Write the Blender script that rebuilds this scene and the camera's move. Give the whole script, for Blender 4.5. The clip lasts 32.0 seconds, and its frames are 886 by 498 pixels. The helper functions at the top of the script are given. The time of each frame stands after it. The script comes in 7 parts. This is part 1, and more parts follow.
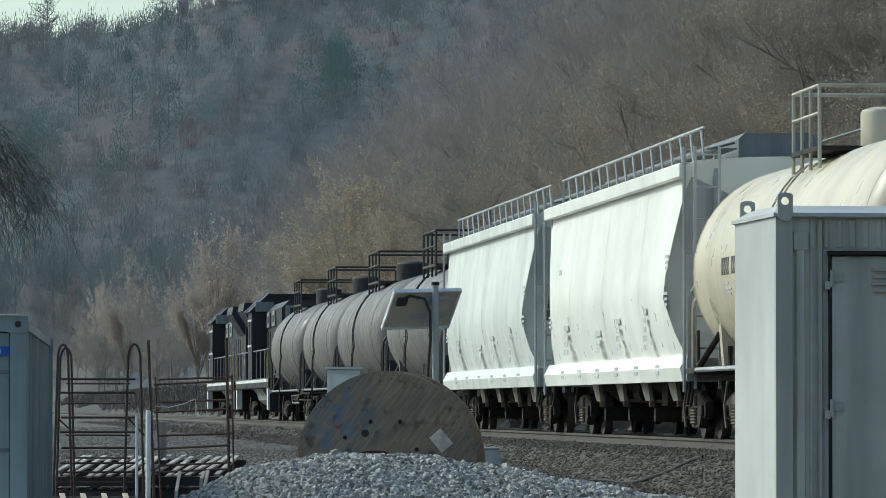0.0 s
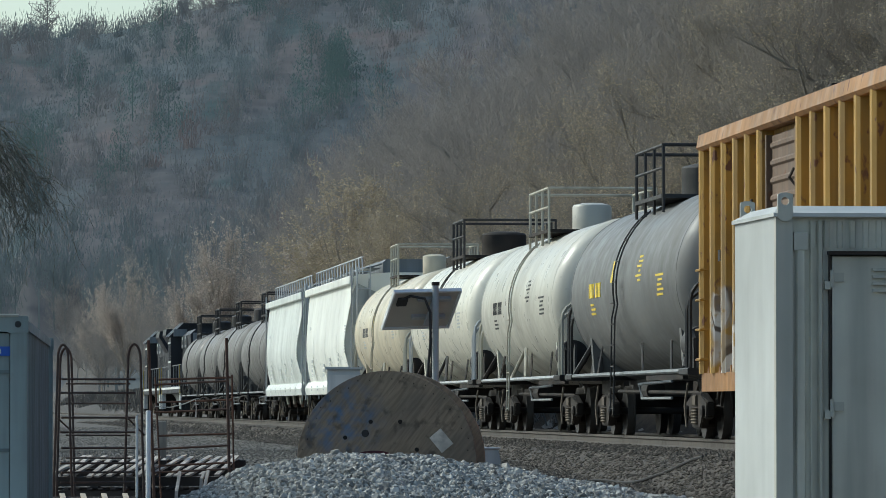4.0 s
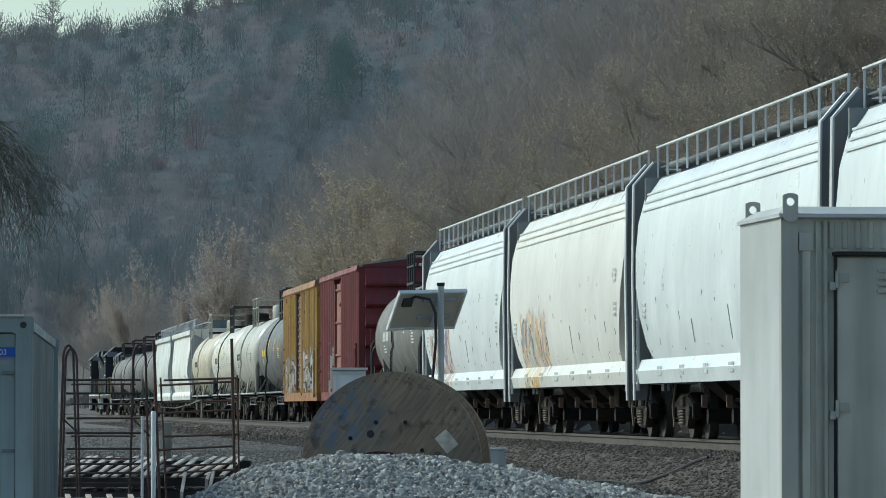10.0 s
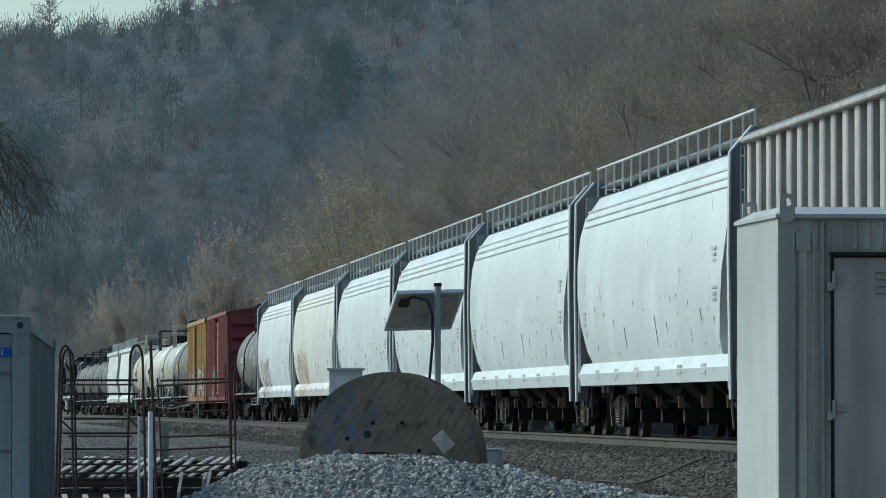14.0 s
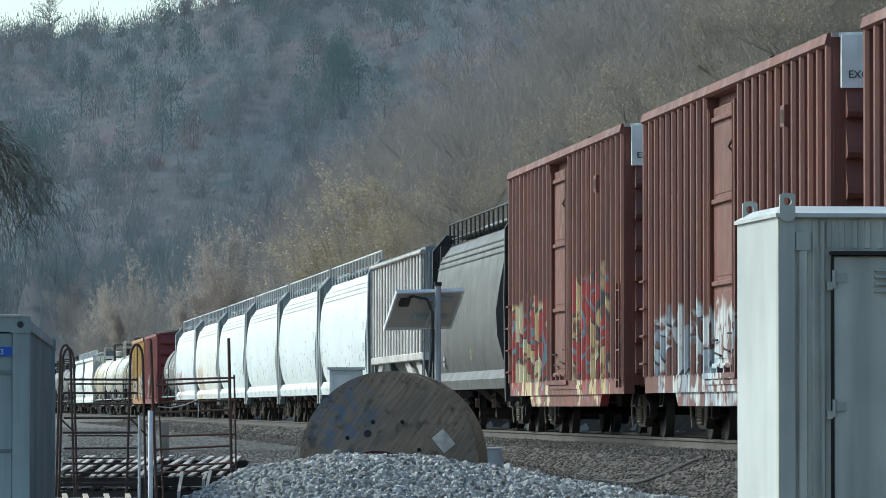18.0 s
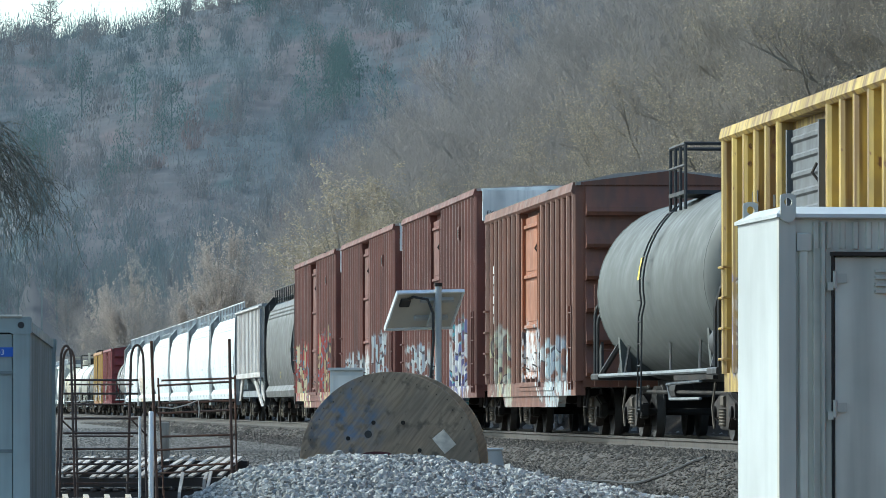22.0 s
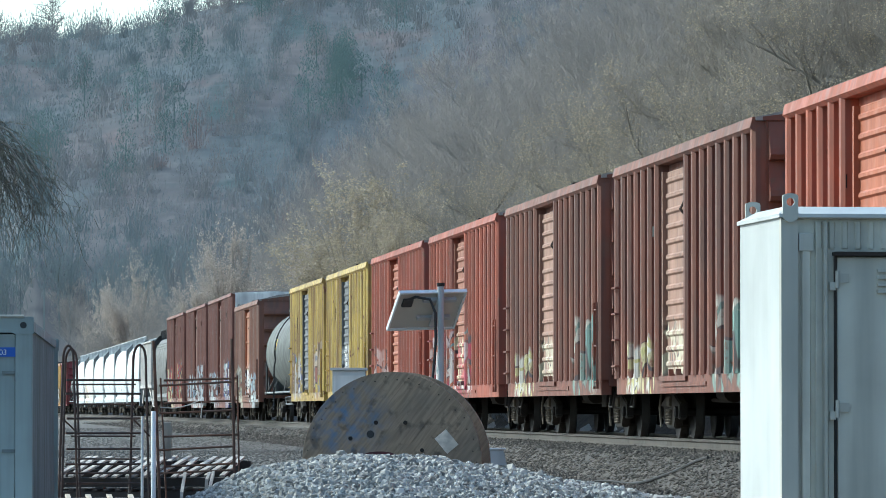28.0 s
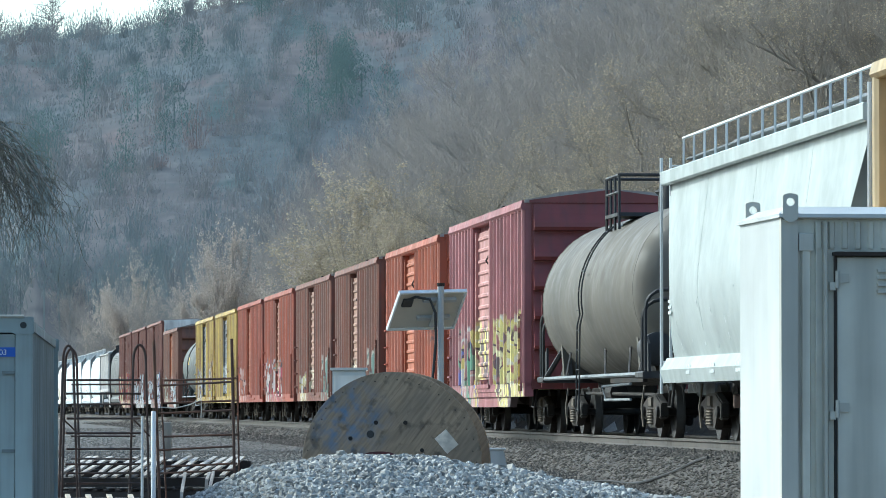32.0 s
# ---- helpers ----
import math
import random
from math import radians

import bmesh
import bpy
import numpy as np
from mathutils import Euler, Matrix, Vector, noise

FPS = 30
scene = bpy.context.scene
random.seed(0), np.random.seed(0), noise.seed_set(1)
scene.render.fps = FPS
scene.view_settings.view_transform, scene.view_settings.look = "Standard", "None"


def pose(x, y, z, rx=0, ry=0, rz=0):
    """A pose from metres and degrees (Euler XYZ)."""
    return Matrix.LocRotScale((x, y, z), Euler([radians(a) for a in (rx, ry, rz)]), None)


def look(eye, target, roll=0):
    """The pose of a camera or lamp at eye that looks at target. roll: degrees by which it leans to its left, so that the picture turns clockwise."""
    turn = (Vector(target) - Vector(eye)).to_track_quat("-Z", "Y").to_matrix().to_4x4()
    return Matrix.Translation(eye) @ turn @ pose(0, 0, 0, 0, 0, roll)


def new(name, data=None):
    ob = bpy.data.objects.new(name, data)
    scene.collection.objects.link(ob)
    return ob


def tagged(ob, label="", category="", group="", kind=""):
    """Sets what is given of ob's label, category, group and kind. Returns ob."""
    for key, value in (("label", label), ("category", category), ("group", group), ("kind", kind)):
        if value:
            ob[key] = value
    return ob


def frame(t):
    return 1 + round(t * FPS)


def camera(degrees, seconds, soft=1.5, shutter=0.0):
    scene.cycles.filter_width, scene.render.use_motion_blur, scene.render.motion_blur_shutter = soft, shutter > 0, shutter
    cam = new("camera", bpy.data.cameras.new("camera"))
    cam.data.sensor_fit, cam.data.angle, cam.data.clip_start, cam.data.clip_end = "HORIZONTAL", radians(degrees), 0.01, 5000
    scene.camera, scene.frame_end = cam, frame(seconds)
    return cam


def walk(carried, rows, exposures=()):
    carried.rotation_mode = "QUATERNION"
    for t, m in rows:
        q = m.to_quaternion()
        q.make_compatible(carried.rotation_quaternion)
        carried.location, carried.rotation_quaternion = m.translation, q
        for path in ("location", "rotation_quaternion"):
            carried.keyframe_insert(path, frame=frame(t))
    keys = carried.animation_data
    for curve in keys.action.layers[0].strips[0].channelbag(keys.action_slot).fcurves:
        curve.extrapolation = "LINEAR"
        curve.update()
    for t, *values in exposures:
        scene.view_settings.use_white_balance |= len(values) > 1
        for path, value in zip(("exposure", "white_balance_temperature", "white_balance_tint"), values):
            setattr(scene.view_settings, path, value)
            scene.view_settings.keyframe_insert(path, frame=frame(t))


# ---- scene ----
cam = camera(9.486, 32.0, soft=0.7)
EYE = (0.0, 0.0, 1.95)


def aim(dx, dy):
    """Tripod head: small pan and tilt about the resting view."""
    return look(EYE, (-dx * 0.10582, 1000, 1.95 + 29.84 + dy * 0.10582))


walk(cam, [
    (0, aim(-9.5, -1.7)), (2, aim(-9.3, -1.7)), (2.5, aim(-7.2, -1.6)), (3, aim(-9.2, -1.6)), (4.5, aim(-9.3, -1.5)),
    (6, aim(-9.3, -1.5)), (6.5, aim(-4.6, -1.4)), (7, aim(-0.1, -1.2)), (8, aim(0.4, -1)), (9, aim(-0.7, -0.6)),
    (10, aim(0, -0.3)), (11.5, aim(-0.1, 0)), (12, aim(-1.6, 0)), (12.5, aim(-3, 0)), (13, aim(-4.2, 0.2)),
    (13.5, aim(-4.8, 0.3)), (14.5, aim(-6, 0.2)), (16.5, aim(-6, -0.5)), (17, aim(-5.3, -1)), (19, aim(-5.2, -1)),
    (21, aim(-4.7, 0)), (22, aim(-4.2, 0)), (22.5, aim(-0.6, 0)), (23, aim(0, 0)), (32, aim(0, 0))],
    exposures=[(0, 0.06, 6000, -5), (2, 0.02, 6050, -3), (4, 0.0, 6050, -3), (6, 0.26, 6150, -2), (8, 0.2, 6150, -1), (9, 0.14, 6050, -4), (10.5, -0.17, 5750, -7), (13, -0.27, 5550, -8), (15, -0.2, 5650, -8), (18, 0.4, 5750, -5), (21, 0.56, 5700, -5), (22.5, 0.74, 5650, -5), (25, 0.75, 5650, -5), (32, 0.84, 5600, -5)])

# ---- daylight: thin cloud, soft sun from the west-facing side of the train
SUN_AZ, SUN_EL = radians(-61), radians(35)
world = bpy.data.worlds.new("sky")
scene.world = world
world.use_nodes = True
wn = world.node_tree
sky = wn.nodes.new("ShaderNodeTexSky")
sky.sky_type, sky.sun_disc = "NISHITA", False
sky.sun_elevation, sky.sun_rotation = SUN_EL, SUN_AZ
sky.air_density, sky.dust_density, sky.ozone_density = 1.0, 2.0, 1.0
wn.nodes["Background"].inputs["Strength"].default_value = 0.15
wn.links.new(sky.outputs[0], wn.nodes["Background"].inputs["Color"])
sun = new("sun", bpy.data.lights.new("sun", "SUN"))
sun.data.energy, sun.data.angle, sun.data.color = 2.2, radians(7), (1.0, 0.95, 0.88)
sun.matrix_world = look((0, 0, 60), (-60 * math.sin(SUN_AZ), -60 * math.cos(SUN_AZ), 60 - 60 * math.tan(SUN_EL)))


# ---- materials
def nodes_of(name, rough=0.6, metal=0.0):
    m = bpy.data.materials.new(name)
    m.use_nodes = True
    n, l = m.node_tree.nodes, m.node_tree.links
    b = n["Principled BSDF"]
    b.inputs["Roughness"].default_value, b.inputs["Metallic"].default_value = rough, metal
    return m, n, l, b


def noise_node(n, l, coord, scale, detail=4.0, stretch=None):
    t = n.new("ShaderNodeTexNoise")
    t.inputs["Scale"].default_value, t.inputs["Detail"].default_value = scale, detail
    if stretch:
        mp = n.new("ShaderNodeMapping")
        mp.inputs["Scale"].default_value = stretch
        l.new(coord, mp.inputs["Vector"])
        coord = mp.outputs[0]
    l.new(coord, t.inputs["Vector"])
    return t.outputs["Fac"]


def steps(n, l, fac, lo, hi, a=0.0, b=1.0):
    r = n.new("ShaderNodeMapRange")
    r.interpolation_type = "SMOOTHSTEP"
    for i, v in zip((1, 2, 3, 4), (lo, hi, a, b)):
        r.inputs[i].default_value = v
    l.new(fac, r.inputs[0])
    return r.outputs[0]


def blend(n, l, fac, a, b, mode="MIX"):
    x = n.new("ShaderNodeMix")
    x.data_type, x.blend_type = "RGBA", mode
    for sock, v in ((x.inputs[0], fac), (x.inputs[6], a), (x.inputs[7], b)):
        if isinstance(v, (int, float)):
            sock.default_value = v
        elif isinstance(v, tuple):
            sock.default_value = (*v, 1)
        else:
            l.new(v, sock)
    return x.outputs[2]


def times(n, l, a, b):
    x = n.new("ShaderNodeMath")
    x.operation = "MULTIPLY"
    for s, v in zip(x.inputs, (a, b)):
        if isinstance(v, (int, float)):
            s.default_value = v
        else:
            l.new(v, s)
    return x.outputs[0]


def bumped(n, l, b, fac, strength, dist=0.01):
    bp = n.new("ShaderNodeBump")
    bp.inputs["Strength"].default_value, bp.inputs["Distance"].default_value = strength, dist
    l.new(fac, bp.inputs["Height"])
    l.new(bp.outputs[0], b.inputs["Normal"])


def paint(name, rgb, rust=0.25, grime=0.35, rough=0.5, tags=(), seed=0.0, rust_rgb=(0.16, 0.07, 0.035), metal=0.0, run_rgb=None, mottle=0.74, fine=5.5):
    """Weathered paint on steel. tags: sprayed patches (x0, x1, z0, z1, colours) on the thing's side."""
    m, n, l, b = nodes_of(name, rough, metal)
    tc = n.new("ShaderNodeTexCoord")
    mp0 = n.new("ShaderNodeMapping")
    mp0.inputs["Location"].default_value = (seed * 7.3, seed * 3.1, seed * 1.7)
    l.new(tc.outputs["Object"], mp0.inputs["Vector"])
    co = mp0.outputs[0]
    broad = noise_node(n, l, co, 0.6, 3)
    col = blend(n, l, steps(n, l, broad, 0.3, 0.7), tuple(c * mottle for c in rgb), tuple(min(1, c * 1.06) for c in rgb))
    for x0, x1, z0, z1, cols in tags:
        sx = n.new("ShaderNodeSeparateXYZ")
        wob = n.new("ShaderNodeTexNoise")
        wob.inputs["Scale"].default_value = 2.2
        l.new(co, wob.inputs["Vector"])
        add = n.new("ShaderNodeVectorMath")
        add.operation = "MULTIPLY_ADD"
        add.inputs[1].default_value = (0.9, 0.9, 0.9)
        l.new(wob.outputs["Color"], add.inputs[0])
        l.new(tc.outputs["Object"], add.inputs[2])
        l.new(add.outputs[0], sx.inputs[0])
        e = 0.45
        mask = times(n, l, steps(n, l, sx.outputs[0], x0 + e - 0.08, x0 + e + 0.08), steps(n, l, sx.outputs[0], x1 + e - 0.08, x1 + e + 0.08, 1, 0))
        mask = times(n, l, mask, times(n, l, steps(n, l, sx.outputs[2], z0 + e - 0.06, z0 + e + 0.06), steps(n, l, sx.outputs[2], z1 + e - 0.08, z1 + e + 0.08, 1, 0)))
        # rounded letter forms: two fills, an outline and a bright core
        form = n.new("ShaderNodeTexNoise")
        form.inputs["Scale"].default_value, form.inputs["Detail"].default_value, form.inputs["Distortion"].default_value = 1.0, 0.6, 0.9
        mpf = n.new("ShaderNodeMapping")
        mpf.inputs["Location"].default_value = (x0 * 1.7 + seed * 2.3, 0.4, z0)
        mpf.inputs["Scale"].default_value = (1.55, 0.15, 1.05)
        l.new(tc.outputs["Object"], mpf.inputs["Vector"])
        l.new(mpf.outputs[0], form.inputs["Vector"])
        fo = form.outputs["Fac"]
        pickn = steps(n, l, noise_node(n, l, co, 0.75, 0), 0.49, 0.5)
        a2 = cols[2] if len(cols) > 2 else cols[0]
        a3 = cols[3] if len(cols) > 3 else cols[1]
        tagc = blend(n, l, steps(n, l, fo, 0.485, 0.495), blend(n, l, pickn, cols[1], a3), blend(n, l, pickn, cols[0], a2))
        tagc = blend(n, l, times(n, l, steps(n, l, fo, 0.45, 0.465), steps(n, l, fo, 0.485, 0.5, 1, 0)), tagc, (0.05, 0.05, 0.06))
        tagc = blend(n, l, times(n, l, steps(n, l, fo, 0.585, 0.6), steps(n, l, fo, 0.625, 0.64, 1, 0)), tagc, cols[-1])
        worn = steps(n, l, noise_node(n, l, co, 3.5, 5), 0.36, 0.46, 0.0, 0.9)
        col = blend(n, l, times(n, l, mask, worn), col, tagc)
    run = noise_node(n, l, co, 1.0, 4 if fine > 3 else 2, (fine, fine * 0.6 if fine < 3 else fine, 0.3))
    col = blend(n, l, times(n, l, steps(n, l, run, 0.42, 0.66), min(1, grime * 1.3)), col, run_rgb or tuple(c * 0.42 + 0.025 for c in rgb))
    dust = noise_node(n, l, co, 2.6, 6)
    col = blend(n, l, times(n, l, steps(n, l, dust, 0.4, 0.75), grime * 0.45), col, (0.19, 0.16, 0.125))
    spots = noise_node(n, l, co, 4.5, 8, (1.4, 1.4, 0.8))
    col = blend(n, l, steps(n, l, spots, 0.74 - 0.22 * rust, 0.80 - 0.18 * rust, 0, min(1, rust * 2)), col, rust_rgb)
    l.new(col, b.inputs["Base Color"])
    l.new(steps(n, l, dust, 0.2, 0.8, rough - 0.12, rough + 0.25), b.inputs["Roughness"])
    bumped(n, l, b, dust, 0.25, 0.012)
    return m


def plain(name, rgb, rough=0.7, metal=0.0, scale=6.0, spread=0.25, bump=0.3, stretch=None, dist=0.01, second=None):
    """A surface with grain at two scales."""
    m, n, l, b = nodes_of(name, rough, metal)
    co = n.new("ShaderNodeTexCoord").outputs["Object"]
    f = noise_node(n, l, co, scale, 8, stretch)
    g = noise_node(n, l, co, scale * 0.13, 3)
    lo, hi = tuple(c * (1 - spread) for c in rgb), tuple(min(1, c * (1 + spread)) for c in rgb)
    col = blend(n, l, steps(n, l, f, 0.3, 0.7), lo, hi)
    col = blend(n, l, steps(n, l, g, 0.4, 0.62), col, second or tuple(c * (1 - spread * 0.6) for c in rgb))
    l.new(col, b.inputs["Base Color"])
    l.new(steps(n, l, f, 0.2, 0.8, max(0.05, rough - 0.1), min(1, rough + 0.1)), b.inputs["Roughness"])
    if bump:
        bumped(n, l, b, f, bump, dist)
    return m


def islands(name, cols, rough=0.85, bump=0.0, thin=False, hard=False):
    """Colour that varies from piece to piece."""
    m, n, l, b = nodes_of(name, rough)
    geo = n.new("ShaderNodeNewGeometry")
    ramp = n.new("ShaderNodeValToRGB")
    while len(ramp.color_ramp.elements) < len(cols):
        ramp.color_ramp.elements.new(0.5)
    for i, c in enumerate(cols):
        ramp.color_ramp.elements[i].position = i / (len(cols) if hard else max(1, len(cols) - 1))
        ramp.color_ramp.elements[i].color = (*c, 1)
    if hard:
        ramp.color_ramp.interpolation = "CONSTANT"
    l.new(geo.outputs["Random Per Island"], ramp.inputs[0])
    co = n.new("ShaderNodeTexCoord").outputs["Object"]
    f = noise_node(n, l, co, 0.05, 3)
    shade = blend(n, l, steps(n, l, f, 0.3, 0.7, 0, 0.35), ramp.outputs[0], tuple(sum(c[i] for c in cols) / len(cols) * 0.7 for i in range(3)))
    l.new(shade, b.inputs["Base Color"])
    if thin:
        tr, mx = n.new("ShaderNodeBsdfTranslucent"), n.new("ShaderNodeMixShader")
        l.new(shade, tr.inputs["Color"])
        mx.inputs[0].default_value = 0.5
        b.inputs["Specular IOR Level"].default_value = 0.1
        l.new(b.outputs[0], mx.inputs[1])
        l.new(tr.outputs[0], mx.inputs[2])
        l.new(mx.outputs[0], n["Material Output"].inputs["Surface"])
    if bump:
        bumped(n, l, b, noise_node(n, l, co, 40, 4), bump, 0.01)
    return m


IRON = plain("running_gear_iron", (0.014, 0.012, 0.0105), 0.85, 0.0, 7, 0.5, 0.4, second=(0.036, 0.026, 0.019))
BLACK = paint("sooty_black_paint", (0.022, 0.022, 0.024), 0.15, 0.5, 0.55)
STEEL = plain("worn_tread_steel", (0.06, 0.054, 0.048), 0.6, 0.2, 20, 0.2, 0.1)
GALV = paint("galvanised_steel", (0.50, 0.52, 0.53), 0.12, 0.3, 0.5)
GREYP = paint("grey_end_paint", (0.26, 0.28, 0.29), 0.2, 0.4, 0.55)
RAILM = plain("worn_rail_steel", (0.09, 0.076, 0.064), 0.6, 0.1, 6, 0.4, 0.3)
TIE = plain("creosoted_timber", (0.075, 0.06, 0.05), 0.9, 0, 5, 0.4, 0.5)
GLASS = plain("dark_window_glass", (0.03, 0.035, 0.04), 0.08, 0, 3, 0.1, 0)
MARK = plain("black_stencil", (0.03, 0.03, 0.03), 0.7, 0, 5, 0.2, 0)
DIMMARK = plain("worn_dark_stencil", (0.13, 0.125, 0.12), 0.7, 0, 9, 0.4, 0)
MARKW = plain("white_stencil", (0.75, 0.75, 0.72), 0.7, 0, 5, 0.15, 0)
YTAG = plain("yellow_placard", (0.85, 0.62, 0.06), 0.6, 0, 5, 0.15, 0)


# ---- mesh building
class Shape:
    """Collects vertices and faces of one mesh."""

    def __init__(self):
        self.v, self.f = [], []

    def add(self, vs, fs):
        k = len(self.v)
        self.v.extend(vs)
        self.f.extend([tuple(i + k for i in f) for f in fs])
        return self

    def box(self, x0, x1, y0, y1, z0, z1, c=0.0):
        """A block; c chamfers its edges along x."""
        if c:
            p = [(y0 + c, z0), (y1 - c, z0), (y1, z0 + c), (y1, z1 - c), (y1 - c, z1), (y0 + c, z1), (y0, z1 - c), (y0, z0 + c)]
            return self.prism(p, x0, x1)
        vs = [(x, y, z) for x in (x0, x1) for y in (y0, y1) for z in (z0, z1)]
        return self.add(vs, [(0, 1, 3, 2), (4, 6, 7, 5), (0, 4, 5, 1), (2, 3, 7, 6), (0, 2, 6, 4), (1, 5, 7, 3)])

    def prism(self, yz, x0, x1):
        """Outline in y, z drawn out along x."""
        n = len(yz)
        vs = [(x0, y, z) for y, z in yz] + [(x1, y, z) for y, z in yz]
        fs = [tuple(range(n)), tuple(range(2 * n - 1, n - 1, -1))]
        return self.add(vs, fs + [(i, (i + 1) % n, n + (i + 1) % n, n + i) for i in range(n)])

    def slab(self, xz, y0, y1):
        """Outline in x, z drawn out along y."""
        n = len(xz)
        vs = [(x, y0, z) for x, z in xz] + [(x, y1, z) for x, z in xz]
        fs = [tuple(range(n)), tuple(range(2 * n - 1, n - 1, -1))]
        return self.add(vs, fs + [(i, (i + 1) % n, n + (i + 1) % n, n + i) for i in range(n)])

    def post(self, xy, z0, z1):
        """Outline in x, y drawn up along z."""
        n = len(xy)
        vs = [(x, y, z0) for x, y in xy] + [(x, y, z1) for x, y in xy]
        fs = [tuple(range(n)), tuple(range(2 * n - 1, n - 1, -1))]
        return self.add(vs, fs + [(i, (i + 1) % n, n + (i + 1) % n, n + i) for i in range(n)])

    def tube(self, pts, r, n=6):
        """A round bar along a line of points. r: one radius, or one a point."""
        pts = [Vector(p) for p in pts]
        rs = r if isinstance(r, (list, tuple)) else [r] * len(pts)
        k = len(self.v)
        d0 = (pts[1] - pts[0]).normalized()
        u = d0.orthogonal().normalized()
        for i, p in enumerate(pts):
            d = (pts[min(i + 1, len(pts) - 1)] - pts[max(i - 1, 0)]).normalized()
            u = (u - d * u.dot(d)).normalized()
            w = d.cross(u)
            for j in range(n):
                a = 2 * math.pi * j / n
                self.v.append(tuple(p + (u * math.cos(a) + w * math.sin(a)) * rs[i]))
        for i in range(len(pts) - 1):
            for j in range(n):
                a, b = k + i * n + j, k + i * n + (j + 1) % n
                self.f.append((a, b, b + n, a + n))
        self.f.append(tuple(k + j for j in range(n - 1, -1, -1)))
        self.f.append(tuple(k + (len(pts) - 1) * n + j for j in range(n)))
        return self

    def turned(self, prof, n=24, axis="x", at=(0, 0, 0)):
        """A profile of (along, radius) turned about an axis."""
        k = len(self.v)
        ax = "xyz".index(axis)
        o = [(1, 2), (2, 0), (0, 1)][ax]
        for s, r in prof:
            for j in range(n):
                a = 2 * math.pi * j / n
                p = [0, 0, 0]
                p[ax], p[o[0]], p[o[1]] = at[ax] + s, at[o[0]] + r * math.cos(a), at[o[1]] + r * math.sin(a)
                self.v.append(tuple(p))
        for i in range(len(prof) - 1):
            for j in range(n):
                a, b = k + i * n + j, k + i * n + (j + 1) % n
                self.f.append((a, b, b + n, a + n))
        self.f.append(tuple(k + j for j in range(n - 1, -1, -1)))
        self.f.append(tuple(k + (len(prof) - 1) * n + j for j in range(n)))
        return self


def mesh_of(name, shape, mat, smooth=False, bevel=0.0, turn=True):
    me = bpy.data.meshes.new(name)
    me.from_pydata([tuple(map(float, p)) for p in shape.v], [], shape.f)
    if turn or bevel:
        bm = bmesh.new()
        bm.from_mesh(me)
        bmesh.ops.recalc_face_normals(bm, faces=bm.faces)
        if bevel:
            bmesh.ops.bevel(bm, geom=[e for e in bm.edges if e.calc_face_angle(0) > 0.6], offset=bevel, segments=2, affect="EDGES", clamp_overlap=True)
        bm.to_mesh(me)
        bm.free()
    if smooth:
        me.polygons.foreach_set("use_smooth", [True] * len(me.polygons))
        me.set_sharp_from_angle(angle=radians(38))
    me.materials.append(mat)
    return me


def part(name, shape, mat, parent, label="", smooth=False, bevel=0.0, at=None):
    """One mesh under a thing or a part."""
    me = shape if isinstance(shape, bpy.types.Mesh) else mesh_of(name, shape, mat, smooth, bevel)
    ob = new(name, me)
    ob.parent = parent
    if at is not None:
        ob.matrix_basis = at
    if label:
        ob["label"] = label
    return ob


def thing(name, label, category, group="", kind="", m=None):
    ob = new(name)
    ob.empty_display_size = 0.2
    if m is not None:
        ob.matrix_basis = m
    return tagged(ob, label, category, group, kind)


def solo(name, shape, mat, label, category="", kind="", group="", smooth=False, bevel=0.0, m=None, turn=True):
    ob = new(name, mesh_of(name, shape, mat, smooth, bevel, turn))
    if m is not None:
        ob.matrix_basis = m
    return tagged(ob, label, category, group, kind)


def writing(text, size, mat, parent, m, name="lettering"):
    cu = bpy.data.curves.new(name, "FONT")
    cu.body, cu.size, cu.extrude = text, size, 0.003
    tmp = bpy.data.objects.new(name, cu)
    scene.collection.objects.link(tmp)
    me = bpy.data.meshes.new_from_object(tmp)
    bpy.data.objects.remove(tmp)
    me.materials.append(mat)
    ob = new(name, me)
    ob.parent = parent
    ob.matrix_basis = m
    return ob


# ---- the line: a long gentle left-hand curve
RAIL = 1.474


def track_x(y):
    return 11.82 - 0.0835 * y - 2.24e-5 * y * abs(y)


def track_pose(y, z=RAIL, off=0.0):
    """On the track's centre line, x forward along the line."""
    slope = -0.0835 - 4.48e-5 * abs(y)
    a = math.atan2(1, slope)
    return Matrix.Translation((track_x(y) - off * math.sin(a), y + off * math.cos(a), z)) @ Matrix.Rotation(a, 4, "Z")


def smooth_step(x, a, b):
    t = np.clip((x - a) / (b - a), 0, 1)
    return t * t * (3 - 2 * t)


def ground_z(x, y):
    x, y = np.asarray(x, float), np.asarray(y, float)
    base = 0.5 * smooth_step(y, 40, 54) + 0.35 * smooth_step(y, 54, 78) + 0.2 * smooth_step(y, 78, 110)
    d = x - (11.82 - 0.0835 * y - 2.24e-5 * y * np.abs(y))
    side = np.maximum(d - 15, 0)
    near = 66 * (1 - np.exp(-side * 0.6 / 66)) * smooth_step(side, 0, 14)
    far = (81 + np.clip(0.17 * (x + 48), -30, 60) + 1.5 * np.sin(x * 0.11)) * smooth_step(y, 620, 1300)
    lump = 1.6 * np.sin(x * 0.045 + 1.3) * np.sin(y * 0.031 + 0.4) * smooth_step(side, 5, 40)
    left = 0.12 * np.maximum(-d - 60, 0) * smooth_step(y, 300, 900)
    # bank added so a face in the train's shade shows under the cars
    bank = 1.7 * smooth_step(d, 3.7, 6.6)
    return base + bank + np.maximum(near, far) + lump + left


